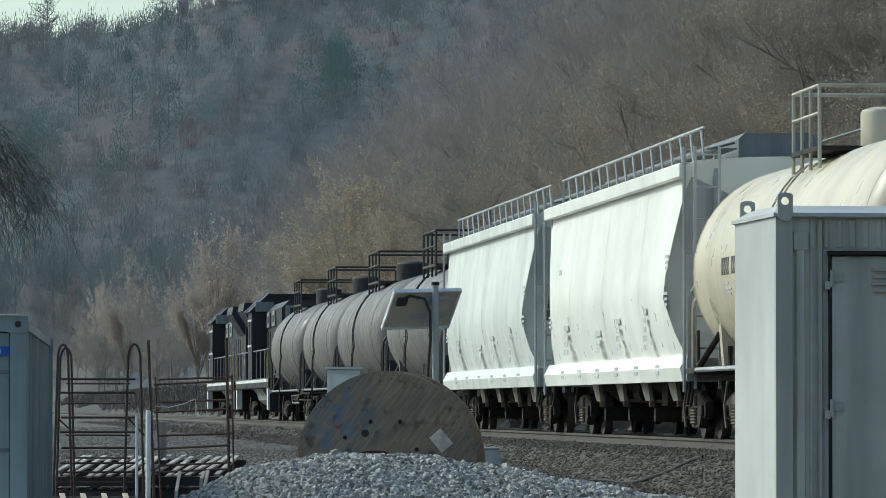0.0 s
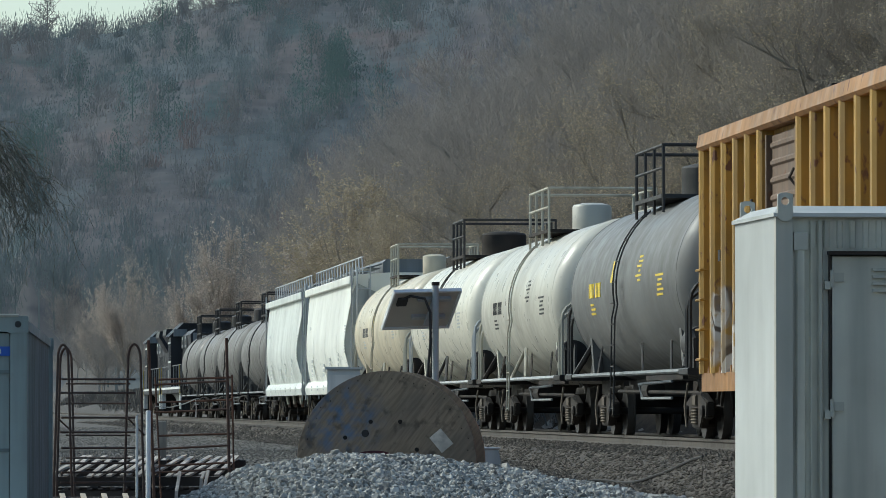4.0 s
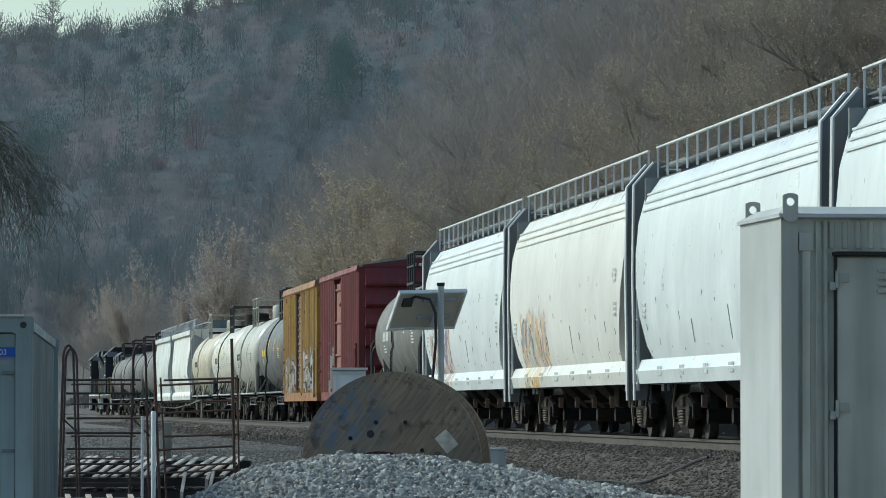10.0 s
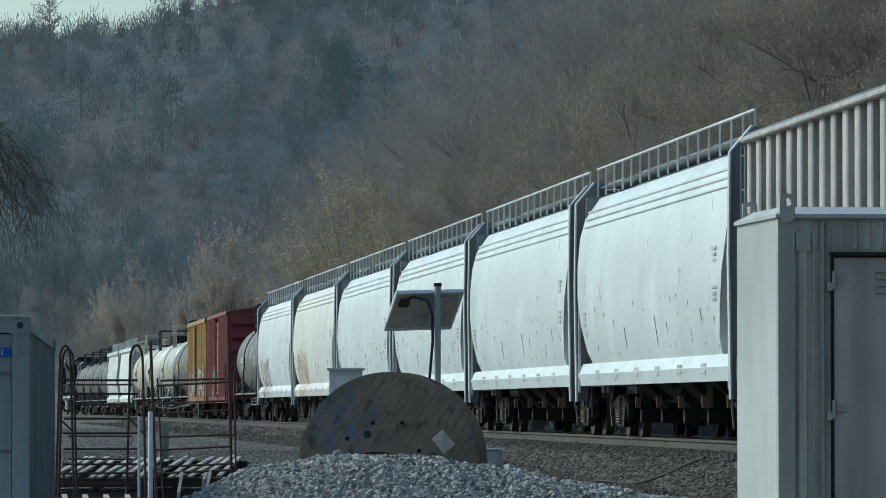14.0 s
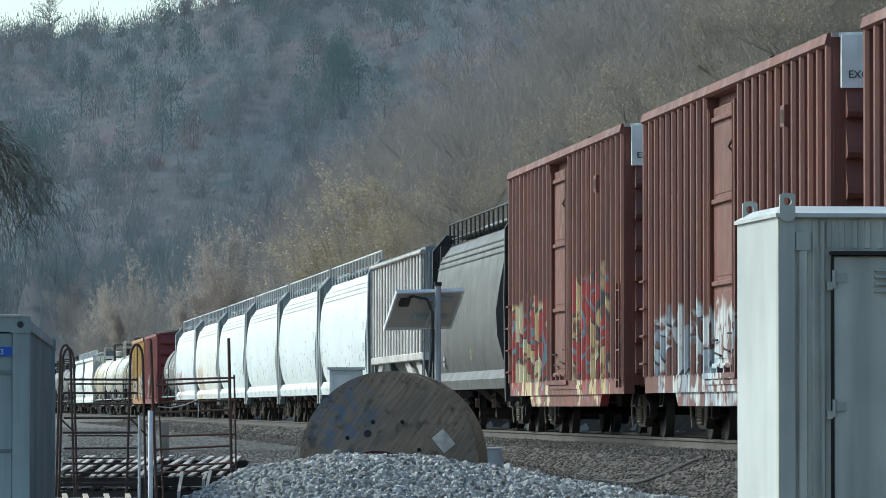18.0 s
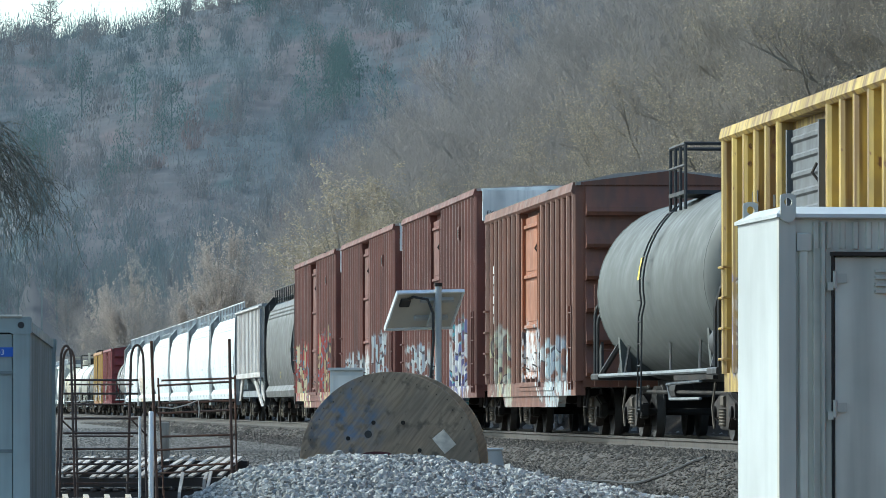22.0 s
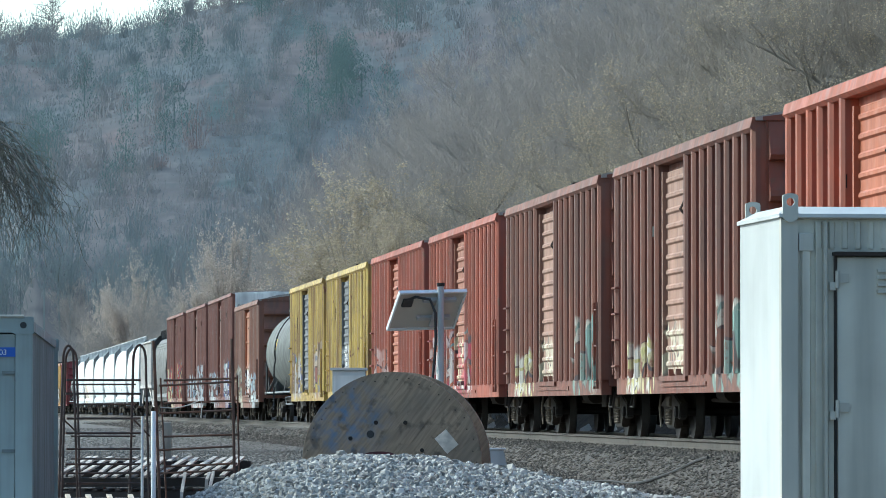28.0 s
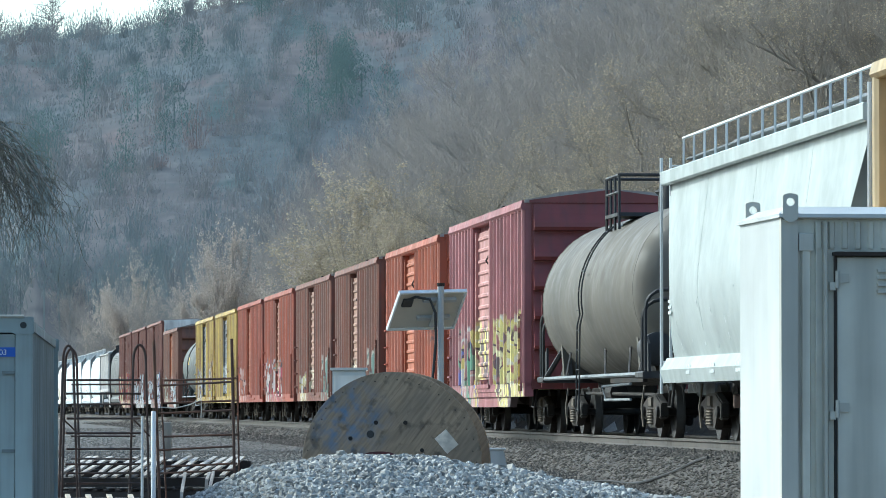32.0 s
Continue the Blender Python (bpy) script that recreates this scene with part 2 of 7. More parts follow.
# ---- ground, ballast and rails
GROUND = plain("leaf_litter_and_grit", (0.128, 0.118, 0.103), 0.95, 0, 22, 0.4, 0.8, dist=0.02, second=(0.112, 0.102, 0.089))
xs = np.concatenate([-np.geomspace(2500, 32, 26), np.linspace(-30, 34, 110), np.geomspace(36, 2500, 34)])
ys = np.concatenate([-np.geomspace(1500, 5, 14), np.linspace(0, 130, 90), np.geomspace(132, 4500, 110)])
gx, gy = np.meshgrid(xs, ys)
gz = ground_z(gx, gy)
g = Shape()
g.v = np.stack([gx.ravel(), gy.ravel(), gz.ravel()], 1).tolist()
W = len(xs)
g.f = [(j * W + i, j * W + i + 1, (j + 1) * W + i + 1, (j + 1) * W + i) for j in range(len(ys) - 1) for i in range(W - 1)]
solo("ground", g, GROUND, "grey brown gravelly ground rising into leaf-covered hillside", kind="structure", turn=False, smooth=False)

BALLAST = plain("dusty_ballast", (0.06, 0.053, 0.046), 0.95, 0, 5, 0.6, 1.0, dist=0.06, second=(0.085, 0.072, 0.06))


def along(prof, y0, y1, n):
    """An outline (off to the left of the line, height over the rail) drawn out along the track."""
    s = Shape()
    k = len(prof)
    for i in range(n + 1):
        m = track_pose(y0 + (y1 - y0) * i / n)
        for o, z in prof:
            s.v.append(tuple(m @ Vector((0, o, z))))
    for i in range(n):
        for j in range(k):
            a, b = i * k + j, i * k + (j + 1) % k
            s.f.append((a, b, b + k, a + k))
    s.f += [tuple(range(k)), tuple(range(n * k + k - 1, n * k - 1, -1))]
    return s


track = thing("track", "worn steel rails on timber ties in dusty ballast", "railway track", kind="structure")
part("ballast_bed", along([(0.86, -0.2), (-0.86, -0.2), (-1.0, -0.165), (-1.42, -0.17), (-1.9, -0.24), (-4.2, -1.8), (4.2, -1.8), (1.9, -0.24), (1.42, -0.17), (1.0, -0.165)], -120, 1400, 190), BALLAST, track, "dusty grey brown ballast shoulder")
# dark layer paints oil and the shade under the cars in one
part("oily_shaded_bed", along([(0.68, -0.193), (-0.68, -0.193), (-0.69, -0.23), (0.69, -0.23)], -120, 1300, 190), plain("oily_shade_ballast", (0.035, 0.031, 0.028), 0.8, 0, 14, 0.5, 0.8, dist=0.03), track, "dark stone between the rails, oil stain and painted shade")
# near-black strip laid over the bank as painted shade behind the cars
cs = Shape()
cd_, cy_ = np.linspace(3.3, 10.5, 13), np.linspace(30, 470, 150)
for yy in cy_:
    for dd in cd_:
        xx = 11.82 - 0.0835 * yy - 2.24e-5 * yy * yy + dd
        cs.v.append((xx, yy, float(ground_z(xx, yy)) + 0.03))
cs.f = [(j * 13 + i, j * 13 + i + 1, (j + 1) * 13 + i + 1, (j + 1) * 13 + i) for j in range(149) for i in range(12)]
BANK_SHADE = plain("painted_bank_shade", (0.028, 0.023, 0.018), 0.95, 0, 9, 0.5, 0.9, dist=0.03, second=(0.042, 0.033, 0.024))
BANK_SHADE.node_tree.nodes["Principled BSDF"].inputs["Specular IOR Level"].default_value = 0.05
part("bank_shade_strip", mesh_of("bank_shade_strip", cs, BANK_SHADE, turn=False), BALLAST, track, "dark strip of painted shade on the bank behind the line")
railprof = [(0.035, 0), (-0.035, 0), (-0.036, -0.04), (-0.01, -0.06), (-0.01, -0.13), (-0.07, -0.16), (-0.07, -0.175), (0.07, -0.175), (0.07, -0.16), (0.01, -0.13), (0.01, -0.06), (0.036, -0.04)]
for side in (0.755, -0.755):
    part("rail", along([(o + side, z) for o, z in railprof], -120, 1300, 190), RAILM, track, "brown steel rail with a worn bright head")
ties = mesh_of("tie", Shape().box(-0.115, 0.115, -1.3, 1.3, -0.36, -0.178, 0.015), TIE)
for i in range(290):
    part("tie", ties, TIE, track, at=track_pose(40 + i * 0.56))
far_ties = Shape()
for i in range(1100):
    y = (40 - 0.56 * (i + 1)) if i < 200 else 202.4 + 0.56 * (i - 200)
    m = track_pose(y)
    b = Shape().box(-0.115, 0.115, -1.3, 1.3, -0.36, -0.178)
    far_ties.add([tuple(m @ Vector(p)) for p in b.v], b.f)
tagged(part("ties", far_ties, TIE, track), kind="stuff")
# ---- running gear shared by all cars
WHEEL_R = 0.42
wheel_prof = [(-0.02, 0.08), (-0.03, 0.15), (-0.015, 0.30), (-0.05, 0.36), (-0.06, WHEEL_R), (0.045, WHEEL_R + 0.008), (0.05, WHEEL_R + 0.028), (0.075, WHEEL_R + 0.026), (0.075, 0.36), (0.04, 0.30), (0.03, 0.15), (0.05, 0.08)]
ws = Shape().turned([(-0.95, 0.06), (0.95, 0.06)], 10, "y")
wheel_l = mesh_of("wheel", Shape().turned([(-s + 0.76, r) for s, r in wheel_prof], 28, "y"), STEEL, True)
wheel_r = mesh_of("wheel", Shape().turned([(s - 0.76, r) for s, r in wheel_prof], 28, "y"), STEEL, True)
WHEELM = plain("wheel_plate_brown", (0.016, 0.013, 0.011), 0.75, 0.0, 6, 0.4, 0.2)
for me in (wheel_l, wheel_r):
    me.materials.append(WHEELM)
    for p in me.polygons:
        rad = math.hypot(p.center.x, p.center.z)
        p.material_index = 0 if rad > WHEEL_R - 0.03 and abs(p.normal.y) < 0.5 else 1
axle = mesh_of("axle", ws, IRON, True)
sf = Shape()
for y0, y1 in ((0.93, 1.06),):
    sf.slab([(-1.12, 0.34), (-0.98, 0.30), (-0.62, 0.34), (-0.42, 0.16), (0.42, 0.16), (0.62, 0.34), (0.98, 0.30), (1.12, 0.34), (1.14, 0.56), (0.72, 0.64), (0.45, 0.70), (-0.45, 0.70), (-0.72, 0.64), (-1.14, 0.56)], y0, y1)
side_frame_l = mesh_of("side_frame", sf, IRON, bevel=0.02)
sr = Shape()
sr.v, sr.f = [(x, -y, z) for x, y, z in sf.v], list(sf.f)
side_frame_r = mesh_of("side_frame", sr, IRON, bevel=0.02)
SPRINGM = plain("pale_brown_spring_steel", (0.20, 0.165, 0.125), 0.85, 0, 7, 0.5, 0.3)
spring_l = mesh_of("spring", Shape().turned([(0.22 + 0.045 * i + d, r) for i in range(6) for d, r in ((0, 0.036), (0.022, 0.056))], 10, "z", (0, 1.075, 0)), SPRINGM, True)
spring_r = mesh_of("spring", Shape().turned([(0.22 + 0.045 * i + d, r) for i in range(6) for d, r in ((0, 0.036), (0.022, 0.056))], 10, "z", (0, -1.075, 0)), IRON, True)
cap_m = mesh_of("bearing_cap", Shape().turned([(-0.03, 0.06), (0, 0.09), (0.04, 0.09), (0.06, 0.05)], 12, "y", (0, 1.06, 0)), WHEELM, True)
bolster = mesh_of("bolster", Shape().box(-0.2, 0.2, -1.0, 1.0, 0.42, 0.72, 0.03), IRON)
coupler_m = mesh_of("coupler", Shape().box(-0.45, 0.25, -0.09, 0.09, 0.72, 0.9, 0.02).slab([(0.25, 0.68), (0.42, 0.66), (0.5, 0.72), (0.5, 0.92), (0.42, 0.96), (0.25, 0.94)], -0.13, 0.16), IRON, bevel=0.015)
BOLSTM = plain("pale_brown_bolster_end", (0.17, 0.14, 0.105), 0.9, 0, 7, 0.5, 0.4)
bolster_end = mesh_of("bolster_end", Shape().box(-0.17, 0.17, 1.0, 1.1, 0.5, 0.66, 0.02), BOLSTM)
shoe_m = mesh_of("brake_shoe", Shape().slab([(-0.07, 0.22), (0.0, 0.18), (0.05, 0.4), (0.0, 0.62), (-0.06, 0.6)], 0.7, 0.82), IRON)
lever_m = mesh_of("brake_lever", Shape().tube([(0.0, 1.1, 0.85), (0.06, 1.14, 0.5), (0.0, 1.12, 0.18)], 0.02, 5), SPRINGM)
WHEELS = []


def truck(car, x, axles=(-0.88, 0.88)):
    t = part("truck", bolster, IRON, car, "rusty cast steel truck", at=pose(x, 0, 0))
    part("side_frame", side_frame_l, IRON, t)
    part("side_frame", side_frame_r, IRON, t)
    for a in (-0.13, 0.0, 0.13):
        part("spring", spring_l, SPRINGM, t, at=pose(a, 0, 0))
    part("spring", spring_r, IRON, t)
    part("bolster_end", bolster_end, BOLSTM, t, "pale brown bolster end")
    for a in (-0.4, 0.4):
        part("brake_shoe", shoe_m, IRON, t, at=pose(a, 0, 0))
    part("brake_lever", lever_m, SPRINGM, t, at=pose(0.62, 0, 0))
    for a in axles:
        part("bearing_cap", cap_m, WHEELM, t, at=pose(a, 0, WHEEL_R))
        w = part("wheelset", axle, IRON, t, at=pose(a, 0, WHEEL_R))
        w.data = wheelset_m
        WHEELS.append((car, w, a))
    return t


wj = Shape()
for me in (axle, wheel_l, wheel_r):
    wj.add([tuple(v.co) for v in me.vertices], [tuple(p.vertices) for p in me.polygons])
wheelset_m = mesh_of("wheelset", wj, STEEL, True)
wheelset_m.materials.append(WHEELM)
for p in wheelset_m.polygons:
    rad = math.hypot(p.center.x, p.center.z)
    p.material_index = 0 if rad > WHEEL_R - 0.03 and abs(p.normal.y) < 0.5 else 1


def gear(car, half, inset=2.3):
    """Trucks, couplers, centre sill and brake rigging under a car."""
    for s in (1, -1):
        truck(car, s * (half - inset))
        part("coupler", coupler_m, IRON, car, at=pose(s * (half + 0.25), 0, 0, 0, 0, 0 if s > 0 else 180))
        st = Shape().tube([(s * (half - 0.15), 1.35, 1.0), (s * (half - 0.15), 1.42, 0.5), (s * (half - 0.55), 1.42, 0.5), (s * (half - 0.55), 1.35, 1.0)], 0.022)
        part("stirrup", st, IRON, car)
    part("centre_sill", Shape().box(-half, half, -0.32, 0.32, 0.62, 1.0, 0.04), IRON, car)
    rig = Shape().turned([(-0.45, 0.16), (0.45, 0.16)], 12, "x", (half * 0.12, 0.75, 0.72)).tube([(-half * 0.5, 0.6, 0.55), (half * 0.5, 0.6, 0.6)], 0.03).box(-half * 0.3, -half * 0.3 + 0.7, 0.5, 0.9, 0.5, 0.85)
    part("brake_rigging", rig, IRON, car)


def ladder(car, x, y, z0, z1, mat, w=0.42, n=None, along_x=True, name="ladder"):
    """Side ladder: two stiles and rungs; rungs are pieces of it."""
    n = n or max(3, int((z1 - z0) / 0.4))
    o = 0.1 if y > 0 else -0.1
    s = Shape()
    for e in (-w / 2, w / 2):
        p = (x + e, y + o) if along_x else (x - 0.1, y + e)
        s.box(p[0] - 0.02, p[0] + 0.02, p[1] - 0.02, p[1] + 0.02, z0, z1)
    lad = part(name, s, mat, car)
    for i in range(n):
        z = z0 + 0.12 + (z1 - z0 - 0.24) * i / max(1, n - 1)
        a, b = ((x - w / 2, y + o, z), (x + w / 2, y + o, z)) if along_x else ((x - 0.1, y - w / 2, z), (x - 0.1, y + w / 2, z))
        part("rung", Shape().tube([a, b], 0.017, 5), mat, lad)
    return lad


def grabs(car, x, y, z0, n, mat, step=0.42, w=0.5):
    """Bent grab irons, one above another."""
    for i in range(n):
        z = z0 + i * step
        part("grab_iron", Shape().tube([(x - w / 2, y, z), (x - w / 2, y + 0.09, z), (x + w / 2, y + 0.09, z), (x + w / 2, y, z)], 0.02, 5), mat, car)


def bars(parent, x, z, y, rows, mat, w=0.55, h=0.09, gap=0.14):
    """Stencilled lines that cannot be read, as plain bars."""
    for i in range(rows):
        ww = w * (1 - 0.25 * ((i * 7) % 3) / 2)
        part("stencil_bar", Shape().box(x - ww / 2, x + ww / 2, y, y + 0.006, z - i * gap - h, z - i * gap), mat, parent)


def boxcar(label, body, door_mat=None, L=15.7, eave=4.28, ribs=16, door_x=0.0, door_w=2.6, door_style="ribbed", fascia=None, roof=None, end=None, belly=True, number=None, white_end=False, chord=0.1, rise=0.26, notice=False, end_bars=False):
    car = thing("boxcar", label, "boxcar", group="train")
    h, w = L / 2, 1.48
    lip = 0.04 if eave < 4.6 else 0.02
    door_mat, end, roof, fascia = door_mat or body, end or body, roof or ROOFP, fascia or body
    part("body", Shape().prism([(-w, 0.84), (w - 0.01, 0.84), (w - 0.01, eave), (-w, eave)], -h, h), body, car)
    rp = Shape().prism([(-w - 0.15, eave), (w + 0.15, eave), (w + 0.15, eave + 0.05), (0.9, eave + rise * 0.75), (0, eave + rise), (-0.9, eave + rise * 0.75), (-w - 0.15, eave + 0.05)], -h - 0.05, h + 0.05)
    rf = part("roof", rp, roof, car)
    seam = mesh_of("roof_seam", Shape().prism([(w + 0.12, eave + 0.045), (0.9, eave + rise * 0.75), (0, eave + rise), (-0.9, eave + rise * 0.75), (-w - 0.12, eave + 0.045), (-0.9, eave + rise * 0.75 + 0.035), (0, eave + rise + 0.04), (0.9, eave + rise * 0.75 + 0.035)], -0.03, 0.03), roof)
    for i in range(12):
        part("roof_seam", seam, roof, rf, at=pose(-h + L * (i + 0.5) / 12, 0, 0))
    part("top_chord", Shape().prism([(w, eave - chord - lip), (w + 0.18, eave - chord - lip), (w + 0.225, eave - chord + 0.01), (w + 0.19, eave + 0.05), (w, eave + 0.05)], -h, h), fascia, car)
    part("top_chord", Shape().box(-h, h, -w - 0.085, -w, eave - chord, eave), fascia, car)
    part("eave_clip", Shape().box(-h * 0.45, -h * 0.45 + 0.3, w + 0.02, w + 0.15, eave - 0.04, eave + 0.1, 0.02), IRON, car)
    sill = Shape().box(-h, h, w - 0.02, w + 0.15, 0.7, 0.96)
    for i in range(ribs):
        x = -h + 0.12 + (L - 0.24) * (i + 0.5) / ribs
        sill.slab([(x - 0.09, 0.95), (x + 0.09, 0.95), (x, 1.06)], w + 0.03, w + 0.15)
    part("side_sill", Shape().box(-h, h, -w - 0.07, -w + 0.02, 0.86, 1.14), body, car)
    if belly:
        sill.slab([(-h * 0.64, 0.74), (-h * 0.6, 0.5), (h * 0.6, 0.5), (h * 0.64, 0.74)], w - 0.02, w + 0.115)
    part("side_sill", sill, fascia if fascia is not body else body, car)
    rw2 = min(0.15, L / ribs * 0.165)
    spans = [(door_x - door_w / 2 - 0.12, door_x + door_w / 2 + 0.12)]
    for i in range(ribs + 1):
        x = -h + 0.12 + (L - 0.24) * i / ribs
        if any(a < x < b for a, b in spans):
            continue
        part("rib", Shape().post([(x - rw2 * 1.05, w - 0.02), (x + rw2 * 1.05, w - 0.02), (x + rw2 * 0.88, w + 0.15), (x + rw2 * 0.5, w + 0.195), (x - rw2 * 0.5, w + 0.195), (x - rw2 * 0.88, w + 0.15)], 0.95, eave - chord + 0.01), body, car)
    for x in (-h, h - 0.2):
        part("corner_post", Shape().box(x, x + 0.2, w - 0.02, w + 0.12, 0.9, eave - chord), body, car)
    fr = Shape()
    for i in range(ribs + 1):
        x = -h + 0.12 + (L - 0.24) * i / ribs
        fr.post([(x - 0.11, -w), (x + 0.11, -w), (x + 0.05, -w - 0.07), (x - 0.05, -w - 0.07)], 1.1, eave - 0.22)
    part("far_side_ribs", fr, body, car)
    # sliding or plug door with its tracks, posts and lock rods
    a, b = door_x - door_w / 2, door_x + door_w / 2
    d = part("door", Shape().box(a, b, w + 0.005, w + 0.075, 0.98, eave - 0.26, 0.015), door_mat, car)
    if door_style == "ribbed":
        k = 13
        for i in range(k):
            z = 1.14 + (eave - 1.54) * i / (k - 1)
            part("door_ridge", Shape().prism([(w + 0.07, z - 0.055), (w + 0.07, z + 0.055), (w + 0.105, z + 0.022), (w + 0.105, z - 0.022)], a + 0.1, b - 0.1), door_mat, d)
    else:
        for i in range(4):
            z = 1.06 + (eave - 1.5) * i / 3
            part("door_bar", Shape().box(a, b, w + 0.07, w + 0.125, z - 0.035, z + 0.035, 0.01), door_mat, d)
        for i in range(3):
            z = 1.16 + (eave - 1.5) * i / 3
            part("door_panel", Shape().box(a + 0.25, b - 0.25, w + 0.07, w + 0.085, z, z + (eave - 1.5) / 3 - 0.2, 0.006), door_mat, d)
        for x in (a + 0.16, b - 0.16):
            part("lock_rod", Shape().tube([(x, w + 0.14, 0.85), (x, w + 0.14, eave - 0.3)], 0.02), door_mat, d)
        for i, (x, z) in enumerate(((a + 0.5, 1.5), (a + 0.9, 1.25), (b - 0.5, 1.42), (b - 0.8, 1.2))):
            part("lock_handle", Shape().tube([(x - 0.25, w + 0.12, z), (x + 0.2, w + 0.14, z + 0.04 * (i % 2))], 0.016, 5), IRON, d)
    for x in (a, b):
        part("door_edge", Shape().box(x - 0.05, x + 0.05, w + 0.06, w + 0.15, 0.94, eave - 0.26), door_mat, d)
    part("door_handle", Shape().tube([(a + 0.3, w + 0.1, eave - 1.0), (a + 0.36, w + 0.17, eave - 0.9), (a + 0.42, w + 0.1, eave - 0.78)], 0.02, 5), IRON, d)
    part("door_track", Shape().box(door_x - door_w * 0.62, door_x + door_w * 0.62 if door_style != "ribbed" else door_x + door_w / 2 + 0.1, w + 0.04, w + 0.19, 0.88, 0.96).box(a - door_w * 0.9, b + 0.1, w + 0.05, w + 0.17, 0.8, 0.86), fascia, car)
    # corrugated ends
    for s in (1, -1):
        e = part("end_panel", Shape().box(min(s * h, s * (h + 0.03)), max(s * h, s * (h + 0.03)), -w - 0.02, w + 0.02, 0.84, eave), end, car)
        nc = 7 if white_end else 6
        for i in range(nc):
            z = 1.15 + (eave - (2.0 if white_end else 1.55)) * i / (nc - 1)
            c = Shape().slab([(s * (h + 0.02), z - 0.14), (s * (h + 0.17), z - 0.12), (s * (h + 0.21), z - 0.06), (s * (h + 0.19), z + 0.02), (s * (h + 0.11), z + 0.18), (s * (h + 0.03), z + 0.4)], -w + 0.02, w - 0.02)
            part("corrugation", c, end, e)
    tri = [(-w - 0.06, eave), (w + 0.06, eave), (w + 0.06, eave + 0.05), (0, eave + rise - 0.01), (-w - 0.06, eave + 0.05)]
    part("gable", Shape().prism(tri, -h - 0.06, -h + 0.02), MARKW_BOARD if white_end else end, car)
    if white_end:
        we = part("height_notice", Shape().box(-h - 0.135, -h - 0.03, -w - 0.04, w + 0.04, eave - 0.62, eave + 0.02, 0.01), MARKW_BOARD, car, "white painted upper end band")
        writing("EXCESS", 0.13, MARK, we, Matrix.Translation((-h - 0.142, w - 0.04, eave - 0.5)) @ Euler((radians(90), 0, radians(-90))).to_matrix().to_4x4())
    if notice:
        tb = part("tack_board", Shape().box(-h * 0.62, -h * 0.62 + 0.34, w + 0.1, w + 0.2, eave - 0.9, eave - 0.62, 0.01), body, car, "small framed notice board")
        part("tack_board_panel", Shape().box(-h * 0.62 + 0.06, -h * 0.62 + 0.28, w + 0.2, w + 0.206, eave - 0.85, eave - 0.68), IRON, tb)
    if end_bars:
        for i in range(4):
            part("stencil_bar", Shape().box(-h - 0.125, -h - 0.02, 0.3 - 0.14 * i - 0.07, 0.3 - 0.14 * i, eave + 0.02, eave + 0.1), MARKW, car)
    for x, z in ((h * 0.78, 2.5), (h * 0.4, eave - 1.2), (-h * 0.5, 1.6)):
        part("tag_board", Shape().box(x - 0.1, x + 0.1, w + 0.13, w + 0.145, z, z + 0.16), IRON, car)
    part("brake_wheel", Shape().turned([(-h - 0.22, 0.26), (-h - 0.18, 0.28), (-h - 0.16, 0.26)], 18, "x", (0, 0.6, eave - 1.1)), end, car)
    grabs(car, h - 0.36, w + 0.15, 1.15, 4, body)
    ladder(car, -h + 0.34, w + 0.1, 0.8, eave * (0.52 if eave < 4.6 else 0.5), body)
    ladder(car, -h - 0.29, 1.12, 0.85, 2.6, end, along_x=False, name="end_ladder")
    if number:
        bars(car, number[0], number[1], w + 0.167, number[2], number[3], 0.5, 0.15, 0.2)
    gear(car, h)
    return car, L


